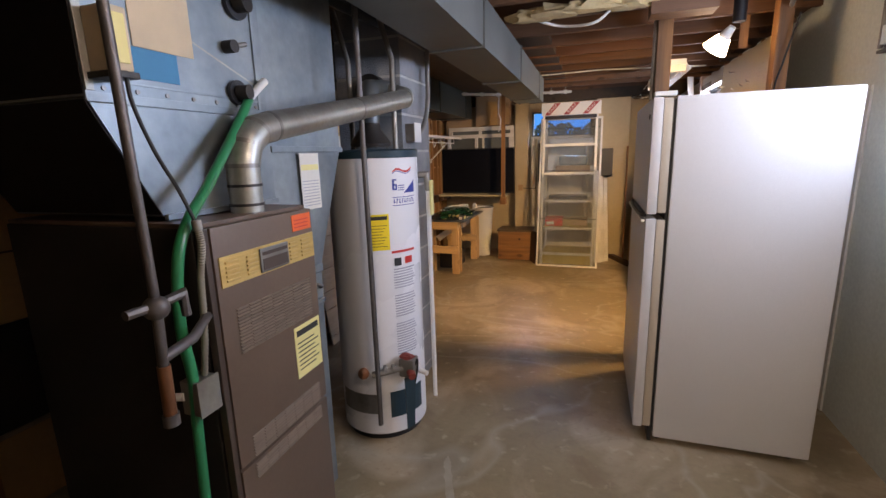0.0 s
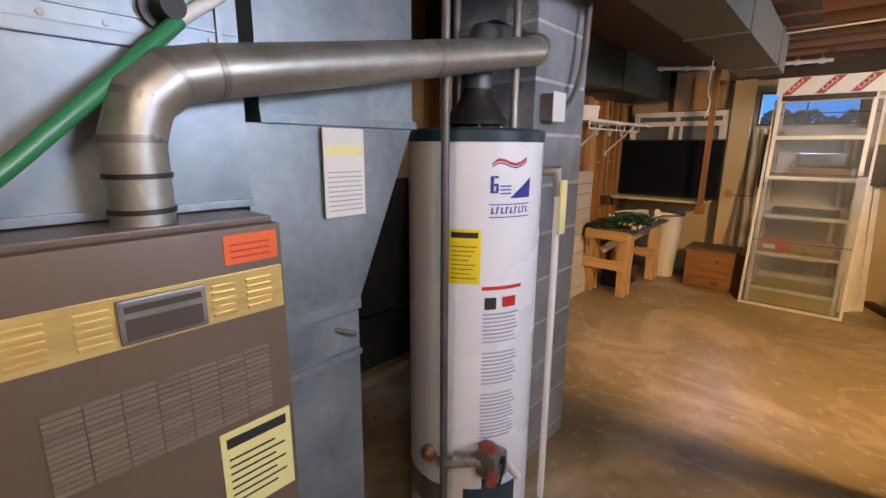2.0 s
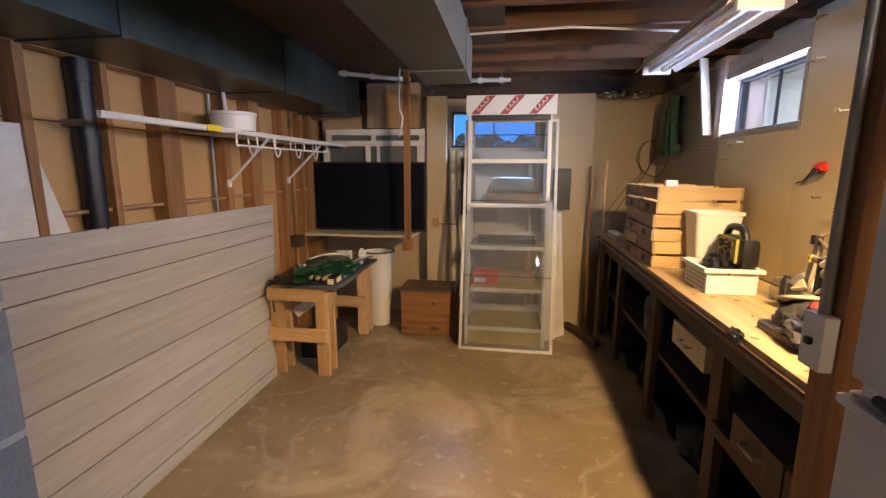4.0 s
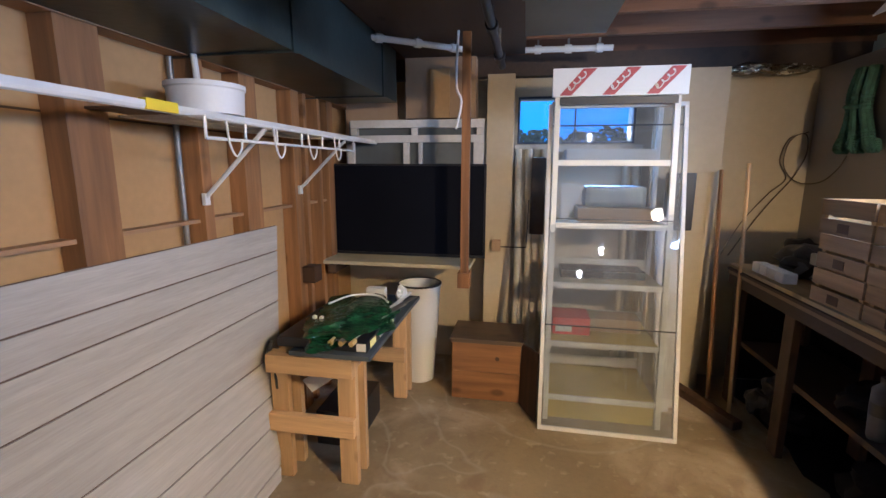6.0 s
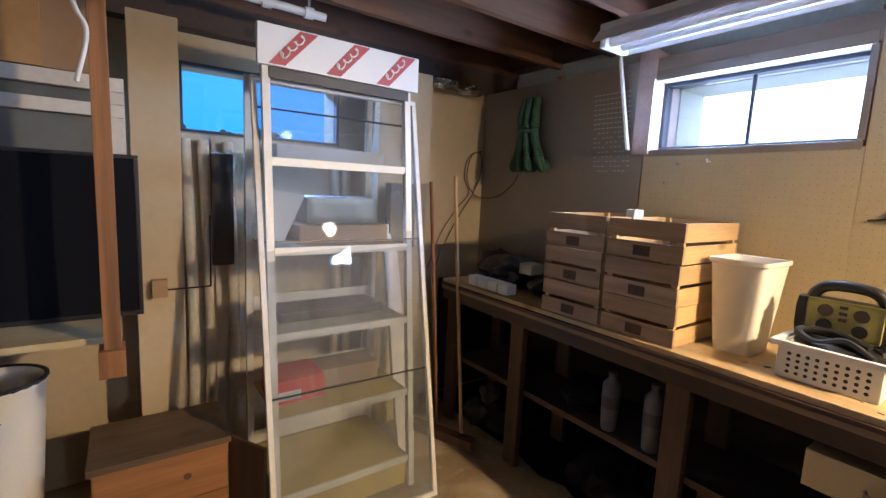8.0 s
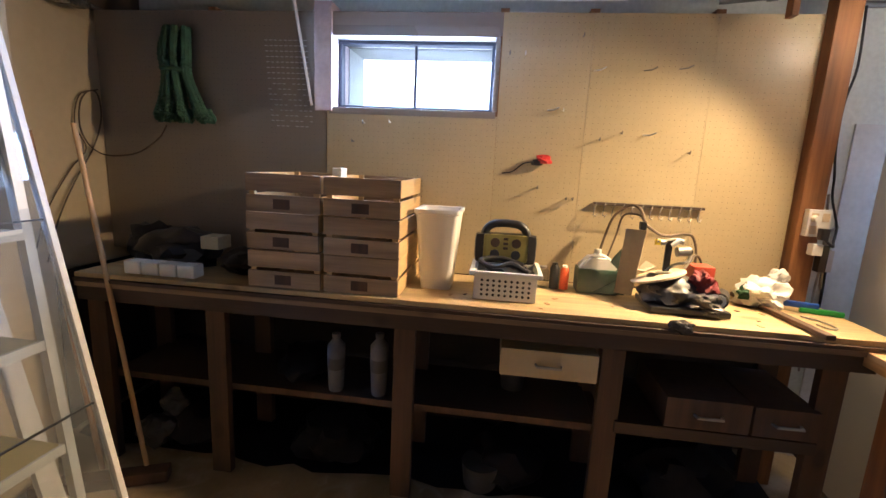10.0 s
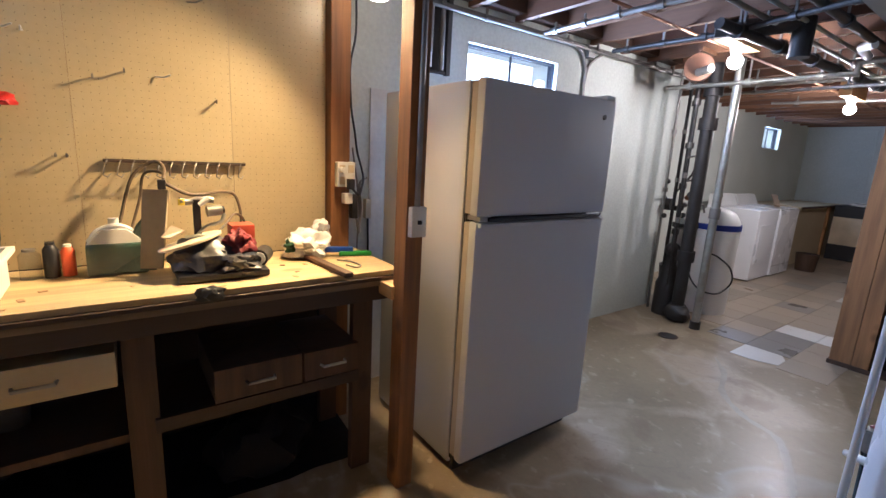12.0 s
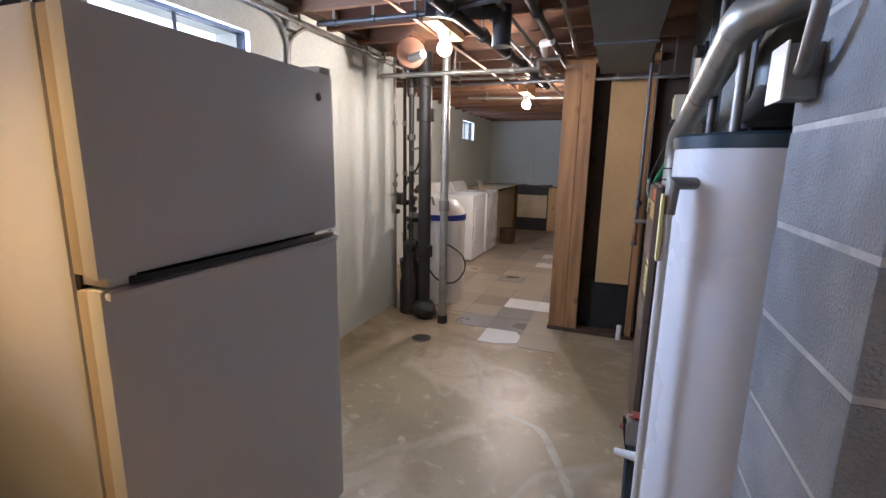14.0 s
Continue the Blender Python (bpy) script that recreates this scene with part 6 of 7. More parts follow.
    part("small_fence", slab([(1.90, 5.51, 1.075), (1.92, 5.535, 1.075), (1.93, 5.50, 1.115), (1.92, 5.46, 1.095)], 0.01), CREAM, s, "cream folded fence")
    part("arm_plate", box(1.925, 1.94, 5.405, 5.43, 1.075, 1.205, 0.004), IRON, s)
    part("cross_arm", tube([(1.93, 5.47, 1.20), (1.935, 5.44, 1.195), (1.94, 5.40, 1.205), (1.945, 5.36, 1.20)], 0.012, 10, True), STEEL, s, "", True)
    part("roller", cyl((1.93, 5.385, 1.16), (1.935, 5.335, 1.165), 0.020, seg=18), FLUE, s, "bright round roller", True)
    part("roller_end", cyl((1.935, 5.335, 1.165), (1.936, 5.327, 1.166), 0.013, seg=14), DKPLASTIC, s, "", True)
    part("clamp_screw", cyl((1.93, 5.41, 1.185), (1.93, 5.375, 1.21), 0.010, seg=12), PLASTIC, s, "", True)
    part("bracket", tube([(1.93, 5.42, 1.08), (1.925, 5.38, 1.11), (1.93, 5.34, 1.12), (1.94, 5.325, 1.15)], 0.007, 8, True), FLUE, s, "", True)
    part("lower_bracket", tube([(1.92, 5.46, 1.07), (1.915, 5.41, 1.075), (1.92, 5.36, 1.065), (1.93, 5.345, 1.08)], 0.006, 8, True), FLUE, s, "", True)
    part("yellow_tag", box(1.92, 1.93, 5.455, 5.475, 1.185, 1.208), YELLOW, s)
    part("red_cloth", lump((1.89, 5.285, 1.04), (0.05, 0.05, 0.055), 41, rough=0.55, sub=4), REDCLOTH, s, "crumpled dark red cloth", True)
    part("orange_box", box(1.95, 2.04, 5.215, 5.30, 1.045, 1.10, 0.006), ORANGERED, s, "orange red plastic box", True)
    part("motor", cyl((1.86, 5.225, 0.985), (1.95, 5.18, 0.985), 0.032, seg=20), IRON, s, "black motor", True)
    part("motor_face", cyl((1.853, 5.228, 0.985), (1.86, 5.225, 0.985), 0.024, seg=18), PLASTIC, s, "pale motor end ring", True)
    part("motor_hub", cyl((1.847, 5.231, 0.985), (1.853, 5.228, 0.985), 0.011, seg=14), DKPLASTIC, s, "", True)
    part("small_lamp", cyl((1.84, 5.27, 0.955), (1.86, 5.26, 0.965), 0.014, seg=14), STEEL, s, "", True)
    part("cord", tube([(1.97, 5.51, 1.27), (2.08, 5.50, 1.31), (2.14, 5.53, 1.325), (2.15, 5.60, 1.26), (2.14, 5.65, 1.08)], 0.006, 8, True), CORDBROWN, s, "", True)
    part("second_cord", tube([(1.97, 5.51, 1.265), (2.06, 5.51, 1.29), (2.12, 5.56, 1.28), (2.14, 5.58, 1.18), (2.12, 5.62, 1.05)], 0.005, 8, True), CORDBROWN, s, "", True)
    part("side_cord", tube([(1.97, 5.51, 1.26), (1.98, 5.44, 1.22), (2.02, 5.38, 1.215), (2.1, 5.31, 1.215), (2.13, 5.25, 1.20), (2.12, 5.23, 1.12), (2.10, 5.24, 1.0)], 0.006, 8, True), CORDBROWN, s, "", True)
    part("loop_cord", tube([(1.93, 5.36, 1.07), (1.98, 5.31, 1.11), (2.03, 5.27, 1.135), (2.06, 5.23, 1.10), (2.05, 5.22, 1.0)], 0.005, 8, True), CORDBROWN, s, "", True)
    part("hanging_strap", lump((1.698, 5.42, 0.912), (0.02, 0.045, 0.03), 7, rough=0.5), DKPLASTIC, s)
    g = thing("plastic_bag", (2.05, 4.98, 0.927), "crumpled white plastic bag on the bench end", "plastic bag")
    part("bag_body", lump((2.06, 4.965, 0.98), (0.09, 0.10, 0.065), 21, rough=0.5, sub=4), BAGFILM, g, "", True)
    part("green_print", lump((2.03, 5.045, 0.985), (0.025, 0.03, 0.03), 22, rough=0.7), GREENTARP, g)
    part("bag_ear", lump((2.08, 4.90, 1.05), (0.035, 0.04, 0.045), 25, rough=0.6, sub=3), BAGFILM, g, "", True)
    solo("wooden_bat", box(-0.28, 0.28, -0.018, 0.018, 0, 0.02, 0.006, m=pose(1.93, 4.975, 0.928, 0, 0, 6)), BENCHLEG, "dark brown wooden stake lying across the bench edge", "stake")
    solo("blue_tool", box(-0.07, 0.07, -0.012, 0.012, 0, 0.025, 0.006, m=pose(2.02, 4.84, 0.945, 0, 0, 70)), BLUECLOTH, "bright blue plastic handle on the bench", "tool")
    solo("green_tool", box(-0.075, 0.075, -0.011, 0.011, 0, 0.022, 0.006, m=pose(1.99, 4.765, 0.928, 0, 0, 74)), GREENPL, "bright green plastic handle on the bench", "tool")
    solo("steel_wire_tool", tube([(1.93, 4.88, 0.932), (1.88, 4.84, 0.932), (1.80, 4.83, 0.932), (1.78, 4.86, 0.932), (1.83, 4.88, 0.932)], 0.004, 6, True), FLUE, "thin shiny wire tool on the bench", "tool", smooth=True)
    rnd = random.Random(17)
    for k in range(26):
        x, y = rnd.uniform(1.73, 1.95), rnd.uniform(4.8, 6.3)
        r0 = rnd.uniform(0.003, 0.008)
        solo("wood_chip", box(-r0, r0, -r0 * 1.8, r0 * 1.8, 0, 0.002, m=pose(x, y, 0.9275, 0, 0, rnd.uniform(0, 180))), CARD if k % 3 else BENCHLEG, "small wood chip on the plywood bench top", "wood chip", "wood chips")
    o = thing("organizer_pots", (1.78, 7.5, 0.927), "row of white plastic organizer cups at the bench edge", "organizer")
    for i in range(4):
        y = 7.40 + i * 0.085
        part("cup", box(1.73, 1.80, y, y + 0.078, 0.928, 0.985, 0.008), PLASTIC, o)
    for i, (x, y, sx, sy, sz) in enumerate(((1.98, 7.62, 0.16, 0.18, 0.10), (1.95, 7.28, 0.14, 0.10, 0.06), (2.05, 7.85, 0.12, 0.10, 0.10))):
        solo("black_tool_case", lump((x, y, 0.925 + sz * 0.8), (sx, sy, sz), 30 + i, rough=0.4), DKPLASTIC, "heap of black tools and cases at the bench end", "tool case", smooth=True)
    solo("grey_box", box(1.88, 1.98, 7.38, 7.47, 1.03, 1.09, 0.006), SHELFMET, "small grey box lying on the tool heap", "box")
    # Cans, bottles and rags below get dark colours in place of the bench's shade.
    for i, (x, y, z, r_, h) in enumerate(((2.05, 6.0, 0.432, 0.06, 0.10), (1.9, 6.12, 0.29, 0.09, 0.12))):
        solo("can", lathe([(r_ * 0.85, 0), (r_, h), (r_ * 0.9, h)], (x, y, 0.431 if i < 1 else 0.0), 20), DARKGREY, "dull grey can stored in the dark under the bench", "can", "cans under the bench", smooth=True)
    for x, y, h, label in ((1.84, 6.80, 0.27, "white bottle under the bench, coloured dark for the shade"), (1.84, 6.60, 0.29, "tall white bottle with a label band, coloured dark for the bench shade")):
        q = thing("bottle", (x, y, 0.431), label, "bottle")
        part("bottle_body", lathe([(0.030, 0), (0.034, 0.01), (0.040, h * 0.55), (0.040, h * 0.8), (0.018, h * 0.9), (0.016, h * 0.93)], (x, y, 0.431), 20), SHADEDWHITE, q, "", True)
        part("cap", lathe([(0.019, h * 0.93), (0.019, h)], (x, y, 0.432), 14), SHADEDWHITE, q, "", True)
        part("label_band", lathe([(0.0385, h * 0.40), (0.0408, h * 0.60)], (x, y, 0.431), 20), DARKGREY, q, "", True)
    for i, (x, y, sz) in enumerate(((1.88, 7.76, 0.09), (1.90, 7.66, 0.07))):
        solo("rag", lump((x, y, 0.10 + 0.11 * i), (sz * 0.8, sz, sz), 70 + i, rough=0.35, sub=4), DARKGREY, "dull crumpled rag stuffed under the bench end", "rag", smooth=True).location.z = 0.004 if i == 0 else 0.17
    # Filler bundles, given the same shade black as the floor under them.
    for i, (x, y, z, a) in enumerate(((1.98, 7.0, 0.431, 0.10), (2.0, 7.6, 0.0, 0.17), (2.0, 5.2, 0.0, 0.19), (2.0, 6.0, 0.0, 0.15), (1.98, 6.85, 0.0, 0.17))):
        solo("stored_sack", lump((x, y, z + a * 0.62), (0.16, a + 0.02, a * 0.8), 50 + i, rough=0.35), SHADEBLACK, "shapeless bundle under the workbench, coloured black for the shade", "bundle", smooth=True)


bench_things()


def fixture():
    t = thing("strip_light", (1.76, 6.3, 2.08), "long white enamelled strip light fixture with bare tubes", "light fixture")
    part("housing", box(1.70, 1.86, 5.70, 6.93, 2.135, 2.18, 0.004), WHITE, t)
    part("reflector", slab([(1.66, 5.70, 2.10), (1.70, 5.70, 2.15), (1.70, 6.93, 2.15), (1.66, 6.93, 2.10)], 0.004), WHITE, t)
    part("far_reflector", slab([(1.90, 5.70, 2.10), (1.86, 5.70, 2.15), (1.86, 6.93, 2.15), (1.90, 6.93, 2.10)], 0.004), WHITE, t)
    for x in (1.74, 1.82):
        part("tube_lamp", cyl((x, 5.74, 2.11), (x, 6.90, 2.11), 0.019, seg=14), FROST, t, "", True)
    for y in (5.72, 6.91):
        part("end_socket", box(1.70, 1.86, y - 0.014, y + 0.014, 2.085, 2.134, 0.003), PLASTIC, t)
    for y in (6.0, 6.7):
        part("hanger_wire", cyl((1.78, y, 2.18), (1.78, y, 2.30), 0.003, seg=6), STEEL, t)
    s = thing("flood_lamp", (1.88, 4.72, 2.1), "lit reflector flood bulb in a ceiling socket above the post", "lamp")
    ax = Vector((-0.45, 0.5, -0.7)).normalized()
    c = Vector((1.885, 4.725, 2.10))
    part("reflector_bulb", cyl(c - ax * 0.02, c + ax * 0.06, 0.04, 0.075, 24), FLOODGLOW, s, "", True)
    part("neck", cyl(c - ax * 0.09, c - ax * 0.021, 0.02, 0.035, 16), PLASTIC, s, "", True)
    part("socket", cyl((1.95, 4.65, 2.18), (1.95, 4.65, 2.30), 0.035, seg=16), DKPLASTIC, s, "", True)
    for name, x, y, z in (("bare_bulb", 1.62, 2.12, 2.15), ("bare_bulb", 1.50, -0.2, 2.06)):
        q = thing(name, (x, y, z), "bare glowing bulb in a porcelain socket on a joist", "lamp", "bare bulbs")
        part("glass", ball((x, y, z), 0.048, seg=20), BULBGLOW, q, "", True)
        part("socket", cyl((x, y, z + 0.04), (x, y, z + 0.10), 0.03, 0.05, 20), PLASTIC, q, "", True)
        part("backplate", box(x - 0.05, x + 0.05, y - 0.25, y + 0.25, z + 0.10, 2.30, 0.003), PINE_X, q)


fixture()


def furnace_bits():
    g = thing("gas_pipe", (0.35, 2.06, 0.9), "grey iron gas pipe with a shutoff valve and copper drip leg", "gas pipe")
    part("riser", tube([(0.35, 2.075, 2.29), (0.35, 2.085, 1.20)], 0.010, 10), GASIRON, g, "", True)
    part("shutoff_body", ball((0.35, 2.085, 1.185), 0.026), GASIRON, g, "", True)
    part("shutoff_lever", tube([(0.35, 2.02, 1.19), (0.35, 2.085, 1.19), (0.36, 2.14, 1.20), (0.36, 2.145, 1.15)], 0.010, 8), GASIRON, g, "", True)
    part("lower_riser", tube([(0.35, 2.085, 1.18), (0.35, 2.08, 1.06)], 0.011, 10), GASIRON, g, "", True)
    part("tee_arm", tube([(0.35, 2.08, 1.075), (0.34, 2.17, 1.085), (0.29, 2.26, 1.10)], 0.012, 10), GASIRON, g, "", True)
    part("copper_leg", cyl((0.35, 2.08, 1.06), (0.35, 2.078, 0.95), 0.0135, seg=14), COPPER, g, "", True)
    part("leg_cap", cyl((0.35, 2.078, 0.95), (0.35, 2.078, 0.925), 0.017, seg=14), GASIRON, g, "", True)
    e = thing("furnace_switch_box", (0.26, 2.235, 0.87), "small grey steel switch box on the furnace side", "switch box")
    part("box_body", box(0.235, 0.29, 2.20, 2.262, 0.855, 0.945, 0.004), STEEL, e)
    part("cover", box(0.291, 0.295, 2.197, 2.264, 0.852, 0.948, 0.001), FLUE, e)
    part("toggle", cyl((0.22, 2.19, 0.905), (0.245, 2.20, 0.905), 0.010), PLASTIC, e)
    f = tube([(0.312, 2.245, 1.335), (0.314, 2.25, 1.28), (0.295, 2.252, 1.2), (0.285, 2.252, 1.08), (0.27, 2.245, 0.945)], 0.0075, 10, True, steps=22, ripple=0.2)
    c = thing("flexible_conduit", (0.3, 2.25, 0.95), "ribbed metal conduit with a black lead beside the furnace", "conduit")
    part("ribbed_sleeve", f, CONDUIT, c, "", True)
    part("black_lead", tube([(0.225, 2.20, 1.67), (0.225, 2.205, 1.60), (0.255, 2.215, 1.50), (0.29, 2.232, 1.41), (0.311, 2.245, 1.335)], 0.0045, 8, True), RUBBER, c, "thin black upper lead", True)
    part("coupling", cyl((0.313, 2.247, 1.318), (0.312, 2.245, 1.342), 0.011, seg=14), FLUE, c, "", True)
    l = thing("limit_control", (0.25, 2.17, 1.65), "small metal limit control on the plenum corner", "control box")
    part("case", box(0.155, 0.225, 2.175, 2.222, 1.67, 1.80, 0.005), CREAM, l)
    part("bright_face", box(0.226, 0.230, 2.185, 2.212, 1.685, 1.785, 0.001), PALEYEL, l)
    part("cap", box(0.150, 0.232, 2.168, 2.228, 1.655, 1.669, 0.003), IRON, l)
    h = thing("green_hose", (0.25, 2.4, 0.7), "bright green drain hose running from plenum to floor", "hose")
    part("hose", tube([(0.185, 2.615, 1.655), (0.205, 2.54, 1.585), (0.225, 2.46, 1.51), (0.25, 2.35, 1.41), (0.275, 2.255, 1.335), (0.285, 2.205, 1.25), (0.275, 2.195, 1.1), (0.27, 2.21, 0.95), (0.26, 2.21, 0.8), (0.25, 2.205, 0.4), (0.25, 2.22, 0.02)], 0.0135, 10, True), HOSE, h, "", True)
    part("white_tip", tube([(0.185, 2.612, 1.655), (0.18, 2.66, 1.69), (0.18, 2.70, 1.72)], 0.012, 10), PLASTIC, h, "pale plastic end tube", True)
    for y, z, r_ in ((2.60, 1.675, 0.036), (2.63, 1.93, 0.045)):
        d = thing("drain_port", (0.17, y, z), "black round coil port fitting on the plenum face", "port fitting")
        part("flange", cyl((0.151, y, z), (0.165, y, z), r_, seg=20), DKPLASTIC, d, "", True)
        part("stub", cyl((0.165, y, z), (0.20, y + 0.005, z), r_ * 0.6, seg=16), IRON, d, "", True)
    n = thing("small_nozzle", (0.16, 2.58, 1.81), "small dark brass nozzle on the plenum face", "nozzle")
    part("stub", cyl((0.151, 2.58, 1.80), (0.185, 2.58, 1.80), 0.018), IRON, n, "", True)
    part("tip", cyl((0.175, 2.58, 1.80), (0.18, 2.63, 1.815), 0.007), STEEL, n, "", True)
    p = solo("service_sheet", box(0.151, 0.153, 2.285, 2.458, 1.745, 1.98), CREAM, "cream paper service sheet taped on the plenum", "paper sheet")
    q = solo("blue_sticker", box(0.151, 0.1535, 2.278, 2.402, 1.672, 1.743), BLUE, "blue rectangular sticker on the plenum", "sticker")
    c = thing("relief_pipe", (0.375, 3.70, 0.09), "white plastic relief pipe running down beside the water heater", "pipe")
    part("pipe", cyl((0.352, 3.71, 0.09), (0.350, 3.705, 1.30), 0.0125, seg=14), PLASTIC, c, "", True)
    part("yellow_tag", box(0.363, 0.371, 3.69, 3.73, 1.16, 1.345, 0.002), PALEYEL, c, "faded yellow valve tag")
    part("valve", tube([(0.28, 3.685, 1.375), (0.345, 3.705, 1.375), (0.350, 3.706, 1.29)], 0.017, 12), STEEL, c, "grey relief valve", True)


furnace_bits()


def west_pipes():
    for i, (y, x, r_, m_) in enumerate(((1.80, -0.95, 0.013, STEEL), (1.955, -0.93, 0.028, POST), (2.012, -0.96, 0.012, STEEL))):
        t = thing("wall_pipe", (x, y, 0), ("thin grey pipe on the tan wall", "brown painted vertical pipe on the tan wall", "slim steel riser beside the brown pipe")[i], "pipe")
        low = 0.98 if i == 0 else 0.12
        part("pipe", cyl((x, y, low), (x, y, 2.29), r_, seg=14), m_, t, "", True)
        part("wall_clamp", box(-1.02, x, y - 0.012, y + 0.012, 1.5, 1.52), STEEL, t)
        part("foot_fitting", cyl((x, y, low - 0.06), (x, y, low + 0.06), r_ * 1.5, seg=14), COPPER, t, "", True)
    solo("black_cable", tube([(-0.98, 1.98, 2.2), (-0.97, 1.86, 1.95), (-0.97, 1.80, 1.75), (-0.97, 1.77, 1.4), (-0.97, 1.86, 1.15), (-0.97, 1.93, 0.95), (-0.975, 1.86, 0.75), (-0.99, 1.6, 0.62)], 0.008, 7, True), RUBBER, "thin black cable drooping across the tan wall", "cable", smooth=True)
    solo("wall_outlet_box", box(-1.02, -0.97, 1.52, 1.60, 0.42, 0.54, 0.004), STEEL, "grey steel outlet box low on the wall", "outlet")
    solo("floor_cable", tube([(-1.0, 2.02, 0.46), (-0.99, 2.1, 0.45), (-0.99, 2.22, 0.49), (-0.98, 2.34, 0.51)], 0.007, 7, True), RUBBER, "black cable along the dark wall band", "cable", smooth=True)
    structure("wall_batten", box(-1.021, -1.0, 2.33, 2.36, 0.05, 0.9), STUD_Z)
    for y in (1.42, 1.86):
        structure("wall_rib", box(-1.021, -1.006, y, y + 0.018, 0.87, 2.29), OLDSTUD)
    structure("wall_seam", box(-1.0285, -1.0265, -1.0, 4.5, 1.14, 1.148), BENCHLEG)
    structure("band_lip", box(-1.021, -1.012, -1.0, 4.5, 0.405, 0.425, 0.002), CONCRETE)
    solo("white_scrap", slab([(-1.019, 1.93, 0.70), (-1.019, 1.96, 0.715), (-1.019, 1.99, 0.70), (-1.019, 1.96, 0.69)], 0.001), PAPER, "torn white scrap stuck on the black wall band", "scrap")


west_pipes()


def laundry():
    t = thing("drain_stack", (2.05, 1.42, 0), "old black cast iron drain stack with hub joints", "drain pipe")
    part("pipe", cyl((2.05, 1.42, 0.02), (2.05, 1.42, 2.3), 0.055, seg=24), IRON, t, "", True)
    for z in (0.10, 0.62, 1.80, 2.08):
        part("hub", cyl((2.05, 1.42, z - 0.05), (2.05, 1.42, z + 0.05), 0.075, seg=24), IRON, t, "", True)
    part("foot_elbow", lump((2.03, 1.44, 0.07), (0.12, 0.10, 0.09), 3, rough=0.2), IRON, t, "", True)
    s = thing("steel_column", (1.835, 1.50, 0), "galvanized steel support pipe on a small foot", "support pipe")
    part("pipe", cyl((1.835, 1.50, 0), (1.835, 1.50, 2.3), 0.033, seg=20), FLUE, s, "", True)
    part("foot", cyl((1.835, 1.50, 0), (1.835, 1.50, 0.07), 0.045, seg=20), IRON, s, "", True)
    part("coupling", cyl((1.835, 1.50, 1.0), (1.835, 1.50, 1.09), 0.042, seg=20), STEEL, s, "", True)
    w = thing("water_softener", (2.08, 0.83, 0), "cream water softener tank with a dark blue band", "water softener")
    part("brine_tank", lathe([(0.205, 0.0), (0.215, 0.85), (0.205, 0.92), (0.16, 1.0), (0.10, 1.045), (0.05, 1.05)], (2.08, 0.83, 0), 36), PLASTIC, w, "", True)
    part("blue_band", lathe([(0.219, 0.845), (0.219, 0.90)], (2.08, 0.83, 0), 36), NAVY, w, "dark blue band", True)
    part("hose_loop", tube([(2.0, 1.04, 0.62), (1.93, 1.03, 0.60), (1.84, 0.95, 0.50), (1.83, 0.90, 0.35), (1.90, 1.02, 0.24), (2.05, 1.10, 0.28), (2.15, 1.12, 0.45), (2.16, 1.1, 0.7)], 0.008, 8, True), RUBBER, w, "thin black hose loop", True)
    v = thing("softener_valve", (2.25, 1.12, 0), "slim resin tank with a cluster of valves on top", "valve tank")
    part("resin_tank", lathe([(0.11, 0.0), (0.115, 0.85), (0.08, 0.93)], (2.26, 1.08, 0), 28), PLASTIC, v, "", True)
    part("dark_cap", lathe([(0.117, 0.84), (0.117, 0.88)], (2.26, 1.08, 0), 28), IRON, v)
    for i in range(8):
        a = i * 2.4
        part("fitting", ball((2.22 + 0.05 * math.cos(a), 1.15 + 0.05 * math.sin(a), 0.96 + 0.035 * i), 0.028, seg=10), (STEEL, FLUE, COPPER)[i % 3], v, "", True)
    for i, (x, y) in enumerate(((2.40, 1.30), (2.33, 1.24), (2.50, 1.15), (1.93, 1.30), (2.62, 0.9), (2.75, 0.9))):
        p = thing("water_pipe", (x, y, 0.6), "old vertical water pipe with fittings", "pipe", "vertical water pipes")
        part("pipe", cyl((x, y, 0.0), (x, y, 2.3), 0.013 + 0.003 * (i % 2), seg=12), (STEEL, IRON, FLUE)[i % 3], p, "", True)
        for z in (1.2 + 0.1 * i, 1.75):
            part("fitting", cyl((x, y, z - 0.02), (x, y, z + 0.02), 0.023, seg=12), STEEL, p, "", True)
        part("valve", ball((x - 0.03, y + 0.01, 0.95 + 0.08 * i), 0.026, seg=10), IRON, p, "", True)
    for i, (x, y, r_) in enumerate(((2.20, 1.36, 0.016), (2.14, 1.24, 0.012), (2.25, 1.28, 0.018), (2.18, 1.42, 0.010))):
        p = thing("riser", (x, y, 0.3), "dark corroded riser with clamps near the drain stack", "pipe", "dark risers")
        part("pipe", cyl((x, y, 0.3 if i % 2 else 0.0), (x, y, 2.3), r_, seg=12), IRON, p, "", True)
        for z in (0.55 + 0.13 * i, 1.05 + 0.1 * i, 1.62, 2.0):
            part("clamp", cyl((x, y, z - 0.025), (x, y, z + 0.025), r_ * 1.9, seg=12), (IRON, STEEL)[i % 2], p, "", True)
        part("side_branch", tube([(x, y, 0.85 + 0.22 * i), (x - 0.10, y + 0.03, 0.87 + 0.22 * i), (x - 0.12, y + 0.03, 0.80 + 0.22 * i)], 0.009, 8), STEEL, p)
